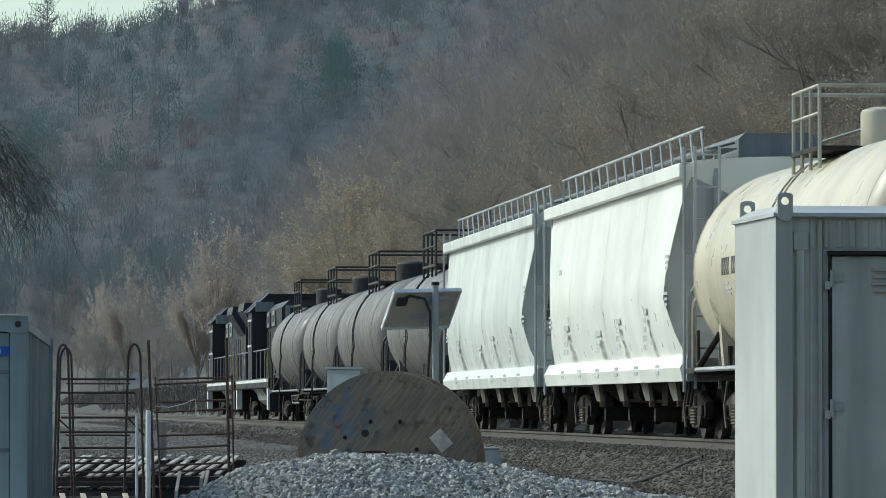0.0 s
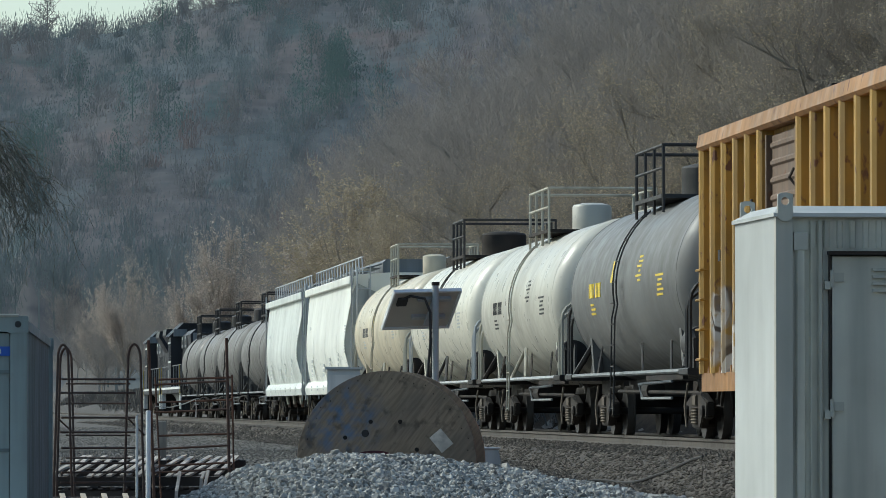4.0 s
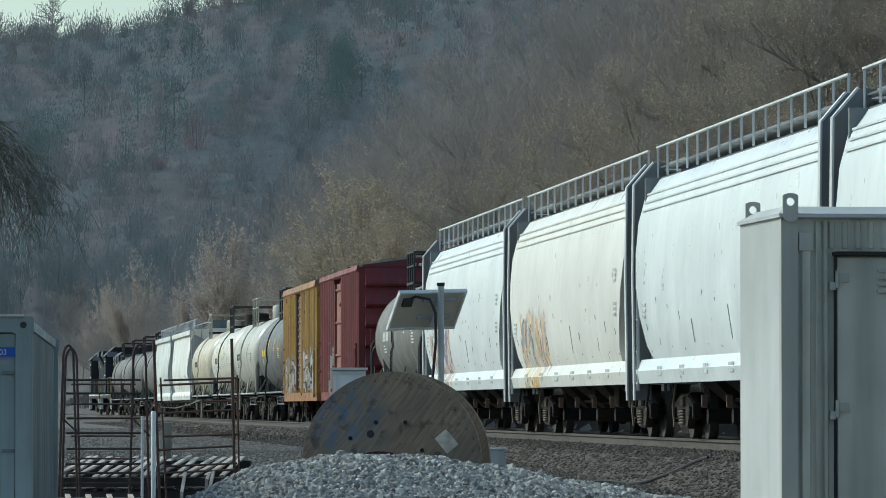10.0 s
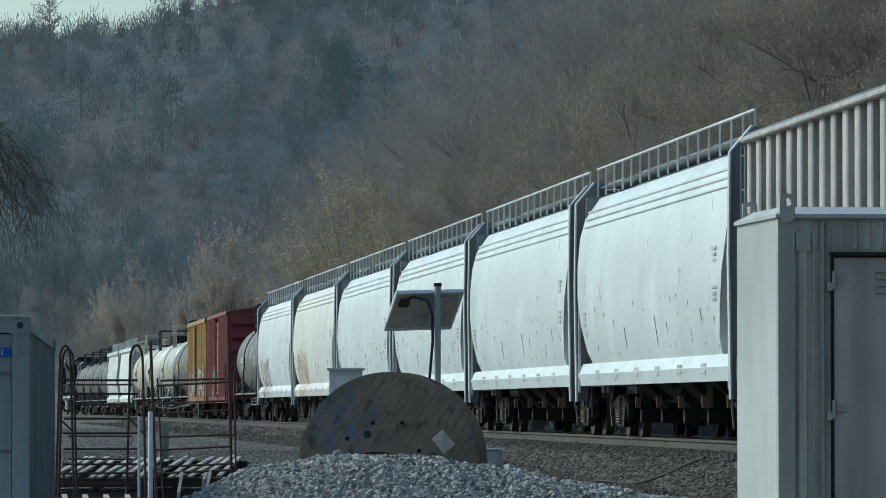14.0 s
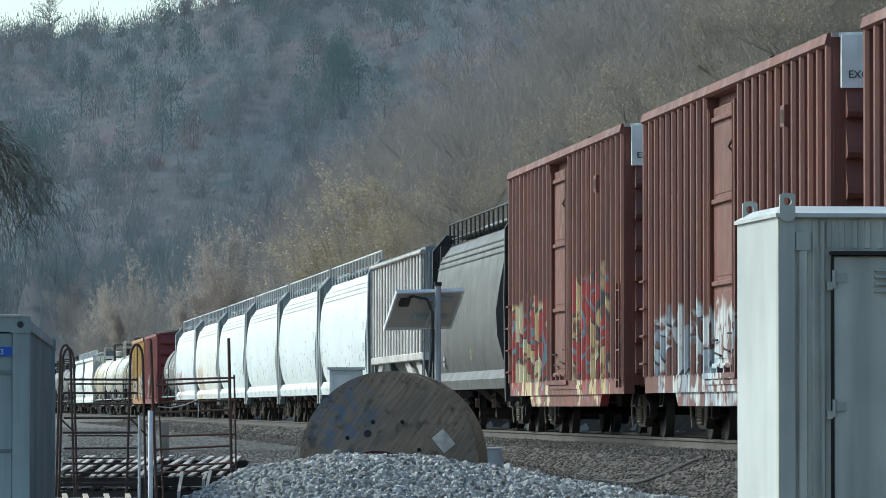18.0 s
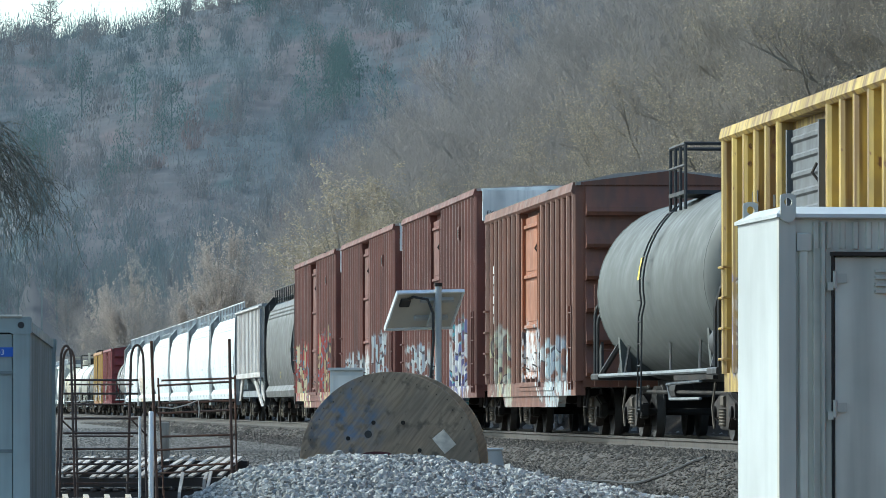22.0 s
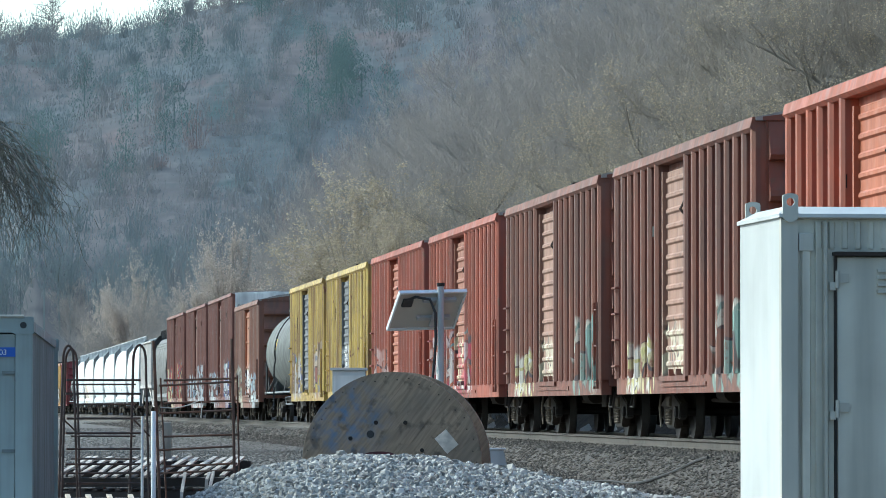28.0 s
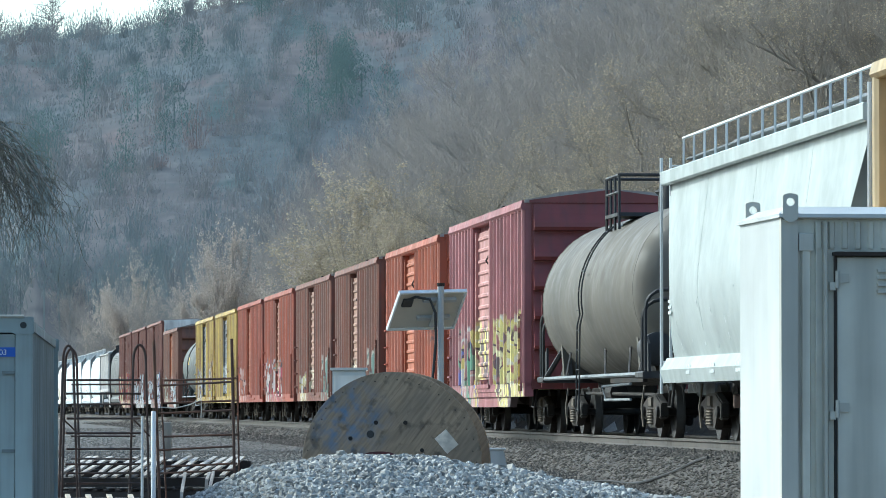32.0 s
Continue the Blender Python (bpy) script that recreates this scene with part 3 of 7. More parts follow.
def tank_car(label, shell, L=15.6, r=1.5, zc=2.42, trim=None, fit=None, bands=(), placard=YTAG, marks=MARK, housing=0.42, plat=1.7, plat_x=0.0, cross=False, rails=None, rail_h=0.72):
    car = thing("tank_car", label, "tank car", group="train")
    h = L / 2
    trim, fit = trim or GALV, fit or IRON
    head = [(math.sin(a) * 0.62, math.cos(a)) for a in np.linspace(math.pi / 2, 0, 8)]
    prof = [(-(h - 1.25) - s, r * max(c, 0.02)) for s, c in head] + [(h - 1.0 + s, r * max(c, 0.02)) for s, c in reversed(head)]
    part("shell", Shape().turned(prof, 48, "x", (0, 0, zc)), shell, car, smooth=True)
    for x, m2 in [(-(h - 1.3), shell), (h - 1.05, shell)] + list(bands):
        part("band", Shape().turned([(x - 0.05, r - 0.01), (x - 0.03, r + 0.008), (x + 0.03, r + 0.008), (x + 0.05, r - 0.01)], 48, "x", (0, 0, zc)), m2, car)
    # sills, saddles and end platforms
    for s in (1, -1):
        part("saddle", Shape().prism([(-1.25, 1.02), (1.25, 1.02), (1.32, 1.9), (1.0, 1.55), (0, 1.18), (-1.0, 1.55), (-1.32, 1.9)], s * (h - 2.3) - 0.12, s * (h - 2.3) + 0.12), shell, car)
        part("end_platform", Shape().box(min(s * (h - 1.0), s * h), max(s * (h - 1.0), s * h), -1.5, 1.5, 0.95, 1.06, 0.02), fit, car)
        part("stub_sill", Shape().box(min(s * (h - 3.2), s * h), max(s * (h - 3.2), s * h), -0.35, 0.35, 0.66, 1.06, 0.03), fit, car)
        part("brace", Shape().tube([(s * (h - 0.9), 1.42, 1.05), (s * (h - 1.9), 1.1, 1.75)], 0.05), fit, car)
        part("brace", Shape().slab([(s * (h - 1.2), 1.05), (s * (h - 2.6), 1.05), (s * (h - 2.3), 1.55)], 1.12, 1.2), fit, car)
        for dx, top_ in ((0.12, 2.35), (0.5, 2.2)):
            bend = [(s * (h - dx), sg * (1.44 - 0.3 * (1 - math.cos(a))), top_ - 0.3 + 0.3 * math.sin(a)) for sg in (1,) for a in np.linspace(0, 1.57, 5)]
            pts = [(s * (h - dx), 1.44, 1.0)] + bend + [(p[0], -p[1], p[2]) for p in reversed(bend)] + [(s * (h - dx), -1.44, 1.0)]
            if dx > 0.4:
                pts = [(s * (h - dx), 1.44, 1.0)] + bend + [(s * (h - dx), 1.05, top_)]
            part("end_handrail", Shape().tube(pts, 0.032), rails or trim, car, "bent end handrail")
        part("bracket_plate", Shape().slab([(s * (h - 0.55), 1.05), (s * (h - 0.2), 1.05), (s * (h - 0.25), 1.5), (s * (h - 0.5), 1.6)], 1.34, 1.38), fit, car)
    for yy in (1.46, -1.46):
        part("side_rail", Shape().tube([(-h + 0.1, yy, 1.02), (h - 0.1, yy, 1.02)], 0.036), rails or (GREYP if trim is BLACK else GALV), car)
    # top platform with railing, ladders and valve housing
    top = zc + r
    px = plat_x
    pf = part("top_platform", Shape().box(px - plat, px + plat, 0.35, 1.05, top - 0.12, top - 0.06).box(px - plat, px + plat, -1.05, -0.35, top - 0.12, top - 0.06), fit, car)
    for yy in (1.02, -1.02):
        for x in (px - plat, px - plat * 0.33, px + plat * 0.33, px + plat):
            part("railing_post", Shape().tube([(x, yy, top - 0.35), (x, yy, top + rail_h)], 0.028), trim, pf)
        for z in (rail_h, rail_h / 2):
            part("railing_bar", Shape().tube([(px - plat, yy, top + z), (px + plat, yy, top + z)], 0.028), trim, pf)
    for x in (px - plat, px + plat):
        part("railing_bar", Shape().tube([(x, -1.02, top + rail_h), (x, 1.02, top + rail_h)], 0.028), trim, pf)
    part("valve_housing", Shape().turned([(top - 0.1, housing), (top + 0.42, housing), (top + 0.46, housing * 0.92), (top + 0.5, housing * 0.5)], 20, "z", (px, 0, 0)), fit if housing > 0.45 or trim is BLACK else shell, car, smooth=True)
    part("safety_valve", Shape().turned([(top - 0.05, 0.12), (top + 0.3, 0.12), (top + 0.36, 0.18), (top + 0.42, 0.1)], 12, "z", (px + 0.9, 0, 0)), fit, car, smooth=True)
    lad = Shape()
    arc = [(px - 0.22, (r + 0.1) * math.sin(a), zc + (r + 0.1) * math.cos(a)) for a in np.linspace(0.7, 1.75, 10)]
    arc += [(px - 0.22, r + 0.12, 1.9), (px - 0.22, r + 0.14, 0.42)]
    lad.tube(arc, 0.015, 5).tube([(p[0] + 0.42, p[1], p[2]) for p in arc], 0.015, 5)
    la = part("ladder", lad, trim, car)
    for i in range(10):
        z = 0.46 + i * 0.34
        yy = math.sqrt(max(0.2, (r + 0.1) ** 2 - (z - zc) ** 2)) if z > zc else r + 0.13
        part("rung", Shape().tube([(px - 0.22, yy, z), (px + 0.2, yy, z)], 0.013, 5), trim, la)
    for x, z, rows, ww in ((h * 0.5, zc - 0.2, 3, 0.8), (-h * 0.28, zc + 0.45, 6, 0.7), (-h * 0.6, zc + 0.1, 5, 0.9)) if marks else ():
        for i in range(rows):
            zz = z - i * 0.075
            y0 = math.sqrt(max(0.01, r * r - (zz - zc) ** 2))
            y1 = math.sqrt(max(0.01, r * r - (zz - 0.035 - zc) ** 2))
            a = ww / 2 * (0.55 + 0.45 * ((i * 5 + rows) % 3) / 2)
            part("stencil_bar", Shape().prism([(y0 - 0.02, zz), (y0 + 0.005, zz), (y1 + 0.005, zz - 0.035), (y1 - 0.02, zz - 0.035)], x - a, x + a - 0.2 * (i % 2)), marks, car)
    if marks:
        for i in range(9):
            if i == 4:
                continue
            xm = h * 0.5 + 0.3 - i * 0.19
            zz = zc - 0.1
            y0, y1 = math.sqrt(r * r - (zz + 0.24 - zc) ** 2), math.sqrt(r * r - (zz - zc) ** 2)
            part("stencil_bar", Shape().prism([(y0 - 0.02, zz + 0.24), (y0 + 0.008, zz + 0.24), (y1 + 0.008, zz), (y1 - 0.02, zz)], xm - 0.06, xm + 0.06), marks if marks is not TICKS else DIMMARK, car)
    if placard:
        z0, z1 = zc + 0.1, zc + 0.45
        y0, y1 = math.sqrt(r * r - 0.1 ** 2), math.sqrt(r * r - 0.45 ** 2)
        part("placard", Shape().prism([(y0 - 0.03, z0), (y0 + 0.012, z0), (y1 + 0.012, z1), (y1 - 0.03, z1)], h * 0.12, h * 0.12 + 0.36), placard, car, "small coloured warning placard")
    part("air_reservoir", Shape().turned([(-h + 0.72, 0.2), (-h + 0.76, 0.27), (-h + 1.3, 0.27), (-h + 1.34, 0.2)], 18, "x", (0, 1.16, 1.42)), fit, car, "small grey air reservoir", smooth=True)
    for x0, x1 in ((-h * 0.72, -h * 0.5), (-h * 0.3, -h * 0.05), (h * 0.45, h * 0.62)):
        part("brace_rod", Shape().tube([(x0, 1.44, 1.03), (x1, 1.2, 1.5)], 0.022, 5), fit, car)
    part("under_rail", Shape().tube([(-h * 0.55, 1.25, 0.62), (-h * 0.1, 1.25, 0.62), (-h * 0.05, 1.25, 0.85), (-h * 0.55, 1.25, 0.88)], 0.025, 5), GREYP, car)
    part("bottom_outlet", Shape().turned([(0.55, 0.12), (0.7, 0.2), (1.1, 0.3)], 14, "z"), fit, car, smooth=True)
    for s in (1, -1):
        truck(car, s * (h - 2.3))
        part("coupler", coupler_m, IRON, car, at=pose(s * (h + 0.25), 0, 0, 0, 0, 0 if s > 0 else 180))
    part("brake_rigging", Shape().turned([(-0.45, 0.16), (0.45, 0.16)], 12, "x", (1.4, 0.8, 0.75)).box(-2.2, 2.4, 0.7, 0.78, 0.92, 1.0).tube([(-h + 3, 0.9, 0.7), (h - 3, 0.9, 0.75)], 0.03), IRON, car)
    if cross:
        part("side_brace", Shape().tube([(-1.4, 1.44, 1.04), (-0.2, 1.3, 1.6), (1.2, 1.44, 1.04)], 0.035), trim, car)
    return car, L


ROUND = [(1.44, 1.2), (1.53, 1.45), (1.59, 1.9), (1.61, 2.4), (1.58, 2.9), (1.53, 3.38), (1.43, 3.78), (1.22, 4.08), (0.7, 4.24), (0, 4.27)]
FLATP = [(1.4, 1.2), (1.52, 1.6), (1.61, 2.1), (1.6, 2.45), (1.54, 3.0), (1.46, 3.6), (1.44, 3.8), (1.44, 4.05), (1.3, 4.12), (0.5, 4.17), (0, 4.18)]


CTRIM = paint("cream_railing_paint", (0.55, 0.52, 0.42), 0.2, 0.4, 0.5)
TICKM = plain("rubbed_dark_scuff", (0.12, 0.13, 0.13), 0.7, 0, 9, 0.3, 0)
TICKS = plain("faded_grey_stencil", (0.55, 0.57, 0.56), 0.7, 0, 9, 0.3, 0)
POSTM = paint("dark_end_steel", (0.17, 0.182, 0.187), 0.15, 0.35, 0.5)
ENDPOST = paint("grey_end_post", (0.25, 0.262, 0.265), 0.12, 0.3, 0.5)
BRACK = paint("rusty_pink_bracket", (0.30, 0.19, 0.15), 0.3, 0.4, 0.7)


FLAT_CUT = [(1.2, 0.75), (2.15, 1.9), (3.75, 0.5), (4.3, 0.4)]
LOW_CUT = [(1.2, 1.75), (1.9, 1.05), (2.75, 0.5), (3.3, 0.42), (4.3, 0.5)]


def hopper(label, side, endp, prof, L=19.4, bays=4, rail_mat=None, stripe=None, fascia=None, rust_base=None, walkway=True, lattice=False, ticks=False):
    car = thing("covered_hopper", label, "hopper car", group="train")
    h = L / 2
    rail_mat = rail_mat or GALV
    # shell: the side is full length at the top and cut back where the slope sheets run in
    cuts = LOW_CUT if ticks and prof is ROUND else FLAT_CUT
    flat = prof is FLATP
    full = prof + [(-y, z) for y, z in reversed(prof[:-1])]
    s = Shape()
    for sx in (1, -1):
        for y, z in full:
            cut = float(np.interp(z, [q[0] for q in cuts], [q[1] for q in cuts]))
            s.v.append((sx * (h - cut), y, z))
    k = len(full)
    for i in range(k):
        a, b = i, (i + 1) % k
        s.f.append((a, b, k + b, k + a))
    s.f += [tuple(range(k)), tuple(range(2 * k - 1, k - 1, -1))]
    part("shell", s, side, car, smooth=True)
    for z0 in (3.56, 3.69, 3.82) if prof is ROUND else ():
        y0 = np.interp(z0, [p[1] for p in prof], [p[0] for p in prof])
        part("seam_rib", Shape().box(-h + 0.75, h - 0.75, y0 - 0.06, y0 + 0.025, z0, z0 + 0.03), side, car)
    if fascia:
        part("top_chord", Shape().box(-h + 0.35, h - 0.35, 1.46, 1.56, 3.86, 4.08, 0.02).box(-h + 0.35, h - 0.35, -1.56, -1.46, 3.86, 4.08, 0.02), fascia, car)
    part("side_sill", Shape().prism([(1.36, 0.86), (1.52, 0.86), (1.56, 1.06), (1.46, 1.24), (1.36, 1.24)], -h + 0.3, h - 0.3), side, car)
    part("side_sill", Shape().prism([(-1.36, 0.86), (-1.52, 0.86), (-1.56, 1.06), (-1.46, 1.24), (-1.36, 1.24)], -h + 0.3, h - 0.3), side, car)
    for i in range(3 if prof is FLATP else 0):
        x = -h + L * (i + 1) / 4
        part("panel_seam", Shape().prism([(y + 0.003, z) for y, z in prof[1:7]] + [(y - 0.02, z) for y, z in reversed(prof[1:7])], x - 0.012, x + 0.012), side, car)
    # end frames: corner posts, sloped sheets, ladder
    for sx in (1, -1):
        e = part("end_frame", Shape().box(min(sx * (h - 0.3), sx * h), max(sx * (h - 0.3), sx * h), -1.5, 1.5, 0.86, 1.2, 0.02), endp, car, "grey end frame")
        for sy in (1, -1):
            if flat:
                # straight ladder posts up to the roof walk
                part("corner_post", Shape().tube([(sx * (h - 0.12), sy * 1.52, 0.7), (sx * (h - 0.12), sy * 1.52, 4.3)], 0.028, 6), rail_mat, e, "pale straight corner post")
                part("corner_post", Shape().box(sx * (h - 0.5) - 0.03, sx * (h - 0.5) + 0.03, sy * 1.0 - 0.03, sy * 1.0 + 0.03, 2.7, 4.3), endp, e)
            else:
                plate = [(sy * y, z) for y, z in ((1.30, 0.6), (1.55, 0.6), (1.58, 2.6), (1.56, 4.0), (1.25, 4.36), (1.02, 4.36), (1.29, 3.95), (1.31, 2.6))]
                part("corner_post", Shape().prism(plate, sx * (h - 0.17) - 0.05, sx * (h - 0.17) + 0.05), ENDPOST if endp is GREYP else endp, e, "grey flat corner post")
                part("post_flange", Shape().prism([(sy * y, z) for y, z in ((1.55, 0.6), (1.575, 0.6), (1.605, 2.6), (1.585, 4.01), (1.27, 4.38), (1.25, 4.36), (1.56, 4.0), (1.58, 2.6))], sx * (h - 0.17) - 0.09, sx * (h - 0.17) + 0.09), rail_mat if endp is GREYP else endp, e)
        # on grey-ended cars the sheet's darker paint stands in for shadow
        part("slope_sheet", Shape().slab([(sx * (h - 0.7), 3.0), (sx * (h - 0.9), 2.5), (sx * (h - 2.9), 1.15), (sx * (h - 3.1), 1.3), (sx * (h - 3.1), 3.0)], -1.2, 1.2), POSTM if endp in (GREYP, ENDL) else endp, e, "dark sloping hopper sheet")
        part("end_wall", Shape().box(min(sx * (h - 0.7), sx * (h - 0.6)), max(sx * (h - 0.7), sx * (h - 0.6)), -1.45, 1.45, 2.75, 4.1), endp, e)
        if not flat:
            ladder(car, sx * (h - 0.3), 1.44, 0.75, 3.0, rail_mat, w=0.3)
        ladder(car, sx * (h - 0.05), 1.2, 0.75, 4.3 if flat else 2.9, rail_mat, w=0.36, along_x=False, name="end_ladder")
        part("brake_hose", Shape().tube([(sx * (h - 0.05), 0.4, 0.8), (sx * (h + 0.12), 0.42, 0.4), (sx * (h + 0.3), 0.4, 0.25)], 0.03, 6), IRON, e)
    # roof walk with its railing
    if walkway:
        wk = part("roof_walk", Shape().box(-h + 0.25, h - 0.25, 0.72, 1.16, 4.27, 4.295).box(-h + 0.25, h - 0.25, -1.16, -0.72, 4.27, 4.295), POSTM, car, "dark open-mesh roof walk")
        npost = 17
        for i in range(npost):
            x = -h + 0.3 + (L - 0.6) * i / (npost - 1)
            top = (x + (0.35 if lattice and i < npost - 1 else 0), 1.2, 4.6)
            part("railing_post", Shape().tube([(x, 1.2, 4.12), top], 0.02, 5), rail_mat, wk)
        part("railing_bar", Shape().tube([(-h + 0.25, 1.2, 4.6), (h - 0.25, 1.2, 4.6)], 0.024, 5), rail_mat, wk)
        part("far_railing", Shape().tube([(-h + 0.25, -1.2, 4.6), (h - 0.25, -1.2, 4.6)], 0.022, 5), POSTM, wk)
        for i in range(6):
            x0, x1 = -h + 0.9 + (L - 1.8) * i / 6, -h + 0.9 + (L - 1.8) * (i + 1) / 6 - 0.06
            part("trough_hatch", Shape().prism([(-0.6, 4.15), (0.6, 4.15), (0.6, 4.46), (0.5, 4.55), (-0.5, 4.55), (-0.6, 4.46)], x0, x1), POSTM, car, "dark grey trough hatch cover")
            part("walk_bracket", Shape().tube([(x0, 1.14, 4.28), (x0 + 0.5, 0.5, 4.45)], 0.02, 5), POSTM, car)
    # discharge bays
    for i in range(bays):
        x = (i - (bays - 1) / 2) * (L - 6.0) / bays * 1.02
        w0 = (L - 6.0) / bays * 0.46
        bay = Shape()
        top = [(x - w0, -1.3, 1.2), (x + w0, -1.3, 1.2), (x + w0, 1.3, 1.2), (x - w0, 1.3, 1.2)]
        low = [(x - 0.3, -0.45, 0.42), (x + 0.3, -0.45, 0.42), (x + 0.3, 0.45, 0.42), (x - 0.3, 0.45, 0.42)]
        bay.add(top + low, [(0, 1, 2, 3), (7, 6, 5, 4), (0, 4, 5, 1), (1, 5, 6, 2), (2, 6, 7, 3), (3, 7, 4, 0)])
        by = part("discharge_bay", bay, rust_base or IRON, car)
        part("gate_bracket", Shape().slab([(x, 0.66), (x + 0.16, 0.68), (x + 0.12, 0.5), (x + 0.02, 0.48)], 0.95, 1.03), BRACK, by, "rusty pink gate bracket")
        if lattice:
            # added pale plate imitates the sunlit slope of the bay
            part("lit_bay_facet", Shape().slab([(x + 1.3, 1.0), (x + 0.15, 1.0), (x - 0.25, 0.58), (x + 0.3, 0.58)], 1.0, 1.06), CTRIM, by, "pale plate standing in for a sunlit bay slope")
        part("gate_pipe", Shape().turned([(-0.95, 0.12), (0.95, 0.12)], 10, "y", (x, 0, 0.36)), IRON, by)
    if stripe:
        for (x, z, rows, m, ww) in stripe:
            yy = float(np.interp(z, [p[1] for p in prof], [p[0] for p in prof])) + 0.01
            bars(car, x, z, yy, rows, m, ww)
    if ticks:
        for i in range(int(L / 1.3) - 1):
            x = -h + 1.7 + i * 1.3
            za, zb = 1.34 + 0.05 * (i % 3), 1.78 + 0.13 * ((i * 5) % 4)
            ya, yb = (float(np.interp(q, [p[1] for p in prof], [p[0] for p in prof])) for q in (za, zb))
            part("scuff_line", Shape().add([(x - 0.03, ya - 0.01, za), (x + 0.03, ya - 0.01, za), (x + 0.03, ya + 0.006, za), (x - 0.03, ya + 0.006, za), (x + 0.03, yb - 0.01, zb), (x + 0.09, yb - 0.01, zb), (x + 0.09, yb + 0.006, zb), (x + 0.03, yb + 0.006, zb)],
                 [(0, 1, 2, 3), (7, 6, 5, 4), (0, 4, 5, 1), (1, 5, 6, 2), (2, 6, 7, 3), (3, 7, 4, 0)]), TICKS if flat else TICKM, car)
            if i % 2:
                bars(car, x, 1.12, 1.552, 2, TICKS, 0.5, 0.05, 0.09)
        for x, z in ((-h + 1.5, 2.75), (-h + 1.5, 2.2), (h - 1.7, 2.1)):
            bars(car, x, z, float(np.interp(z - 0.15, [p[1] for p in prof], [p[0] for p in prof])) + 0.012, 3, TICKS, 0.42, 0.045, 0.085)
    gear(car, h)
    return car, L


def ribbed_hopper(label, body, panel, endp, L=16.4):
    car = thing("covered_hopper", label, "hopper car", group="train")
    h, w = L / 2, 1.5
    part("body", Shape().slab([(-h + 0.5, 4.1), (-h + 0.5, 1.75), (h - 0.5, 1.75), (h - 0.5, 4.1)], -w, w), panel, car)
    part("roof", Shape().prism([(-w - 0.06, 4.1), (w + 0.06, 4.1), (w + 0.06, 4.18), (0, 4.32), (-w - 0.06, 4.18)], -h + 0.3, h - 0.3), endp, car)
    n = 17
    for i in range(n + 1):
        x = -h + 0.65 + (L - 1.3) * i / n
        part("rib", Shape().post([(x - 0.17, w - 0.01), (x + 0.17, w - 0.01), (x + 0.165, w + 0.07), (x + 0.14, w + 0.09), (x - 0.14, w + 0.09), (x - 0.165, w + 0.07)], 1.7, 4.08), body, car)
    part("top_chord", Shape().box(-h + 0.4, h - 0.4, w, w + 0.17, 4.04, 4.12, 0.02), body, car)
    part("side_sill", Shape().box(-h + 0.4, h - 0.4, w - 0.05, w + 0.12, 1.58, 1.76, 0.02), body, car)
    part("lower_sill", Shape().box(-h, h, 1.2, 1.4, 0.9, 1.12).box(-h, h, -1.4, -1.2, 0.9, 1.12), endp, car)
    for sx in (1, -1):
        part("slope_sheet", Shape().slab([(sx * (h - 0.6), 3.4), (sx * (h - 3.4), 1.15), (sx * (h - 3.6), 1.4), (sx * (h - 0.6), 3.7)], -1.35, 1.35), endp, car)
        for x0, x1, z1 in ((7.6, 1.6, 0.55), (4.4, 0.1, 0.75)) if sx < 0 else ((2.6, 0.2, 0.75),):
            part("end_brace", Shape().slab([(sx * (h - x0), 1.6), (sx * (h - x0 + 1.5), 1.6), (sx * (h - x1 + 0.35), z1), (sx * (h - x1 - 0.5), z1)], 1.41, 1.47), body, car, "pale slanting side brace")
        part("corner_post", Shape().box(min(sx * h, sx * (h - 0.16)), max(sx * h, sx * (h - 0.16)), 1.32, 1.5, 1.0, 4.1), endp, car)
        part("corner_post", Shape().box(min(sx * h, sx * (h - 0.16)), max(sx * h, sx * (h - 0.16)), -1.5, -1.32, 1.0, 4.1), endp, car)
        part("end_wall", Shape().box(min(sx * (h - 0.5), sx * (h - 0.42)), max(sx * (h - 0.5), sx * (h - 0.42)), -1.5, 1.5, 2.6, 4.1), endp, car)
        ladder(car, sx * (h - 0.35), 1.5, 1.0, 4.0, endp, w=0.36)
    for i in range(3):
        x = (i - 1) * 3.4
        bay = Shape()
        top = [(x - 1.6, -1.35, 1.75), (x + 1.6, -1.35, 1.75), (x + 1.6, 1.35, 1.75), (x - 1.6, 1.35, 1.75)]
        low = [(x - 0.35, -0.6, 0.5), (x + 0.35, -0.6, 0.5), (x + 0.35, 0.6, 0.5), (x - 0.35, 0.6, 0.5)]
        bay.add(top + low, [(0, 1, 2, 3), (7, 6, 5, 4), (0, 4, 5, 1), (1, 5, 6, 2), (2, 6, 7, 3), (3, 7, 4, 0)])
        part("discharge_bay", bay, GREYP, car)
    gear(car, h)
    return car, L


RAILY = plain("dull_yellow_rail_paint", (0.42, 0.31, 0.07), 0.6, 0, 5, 0.2, 0)


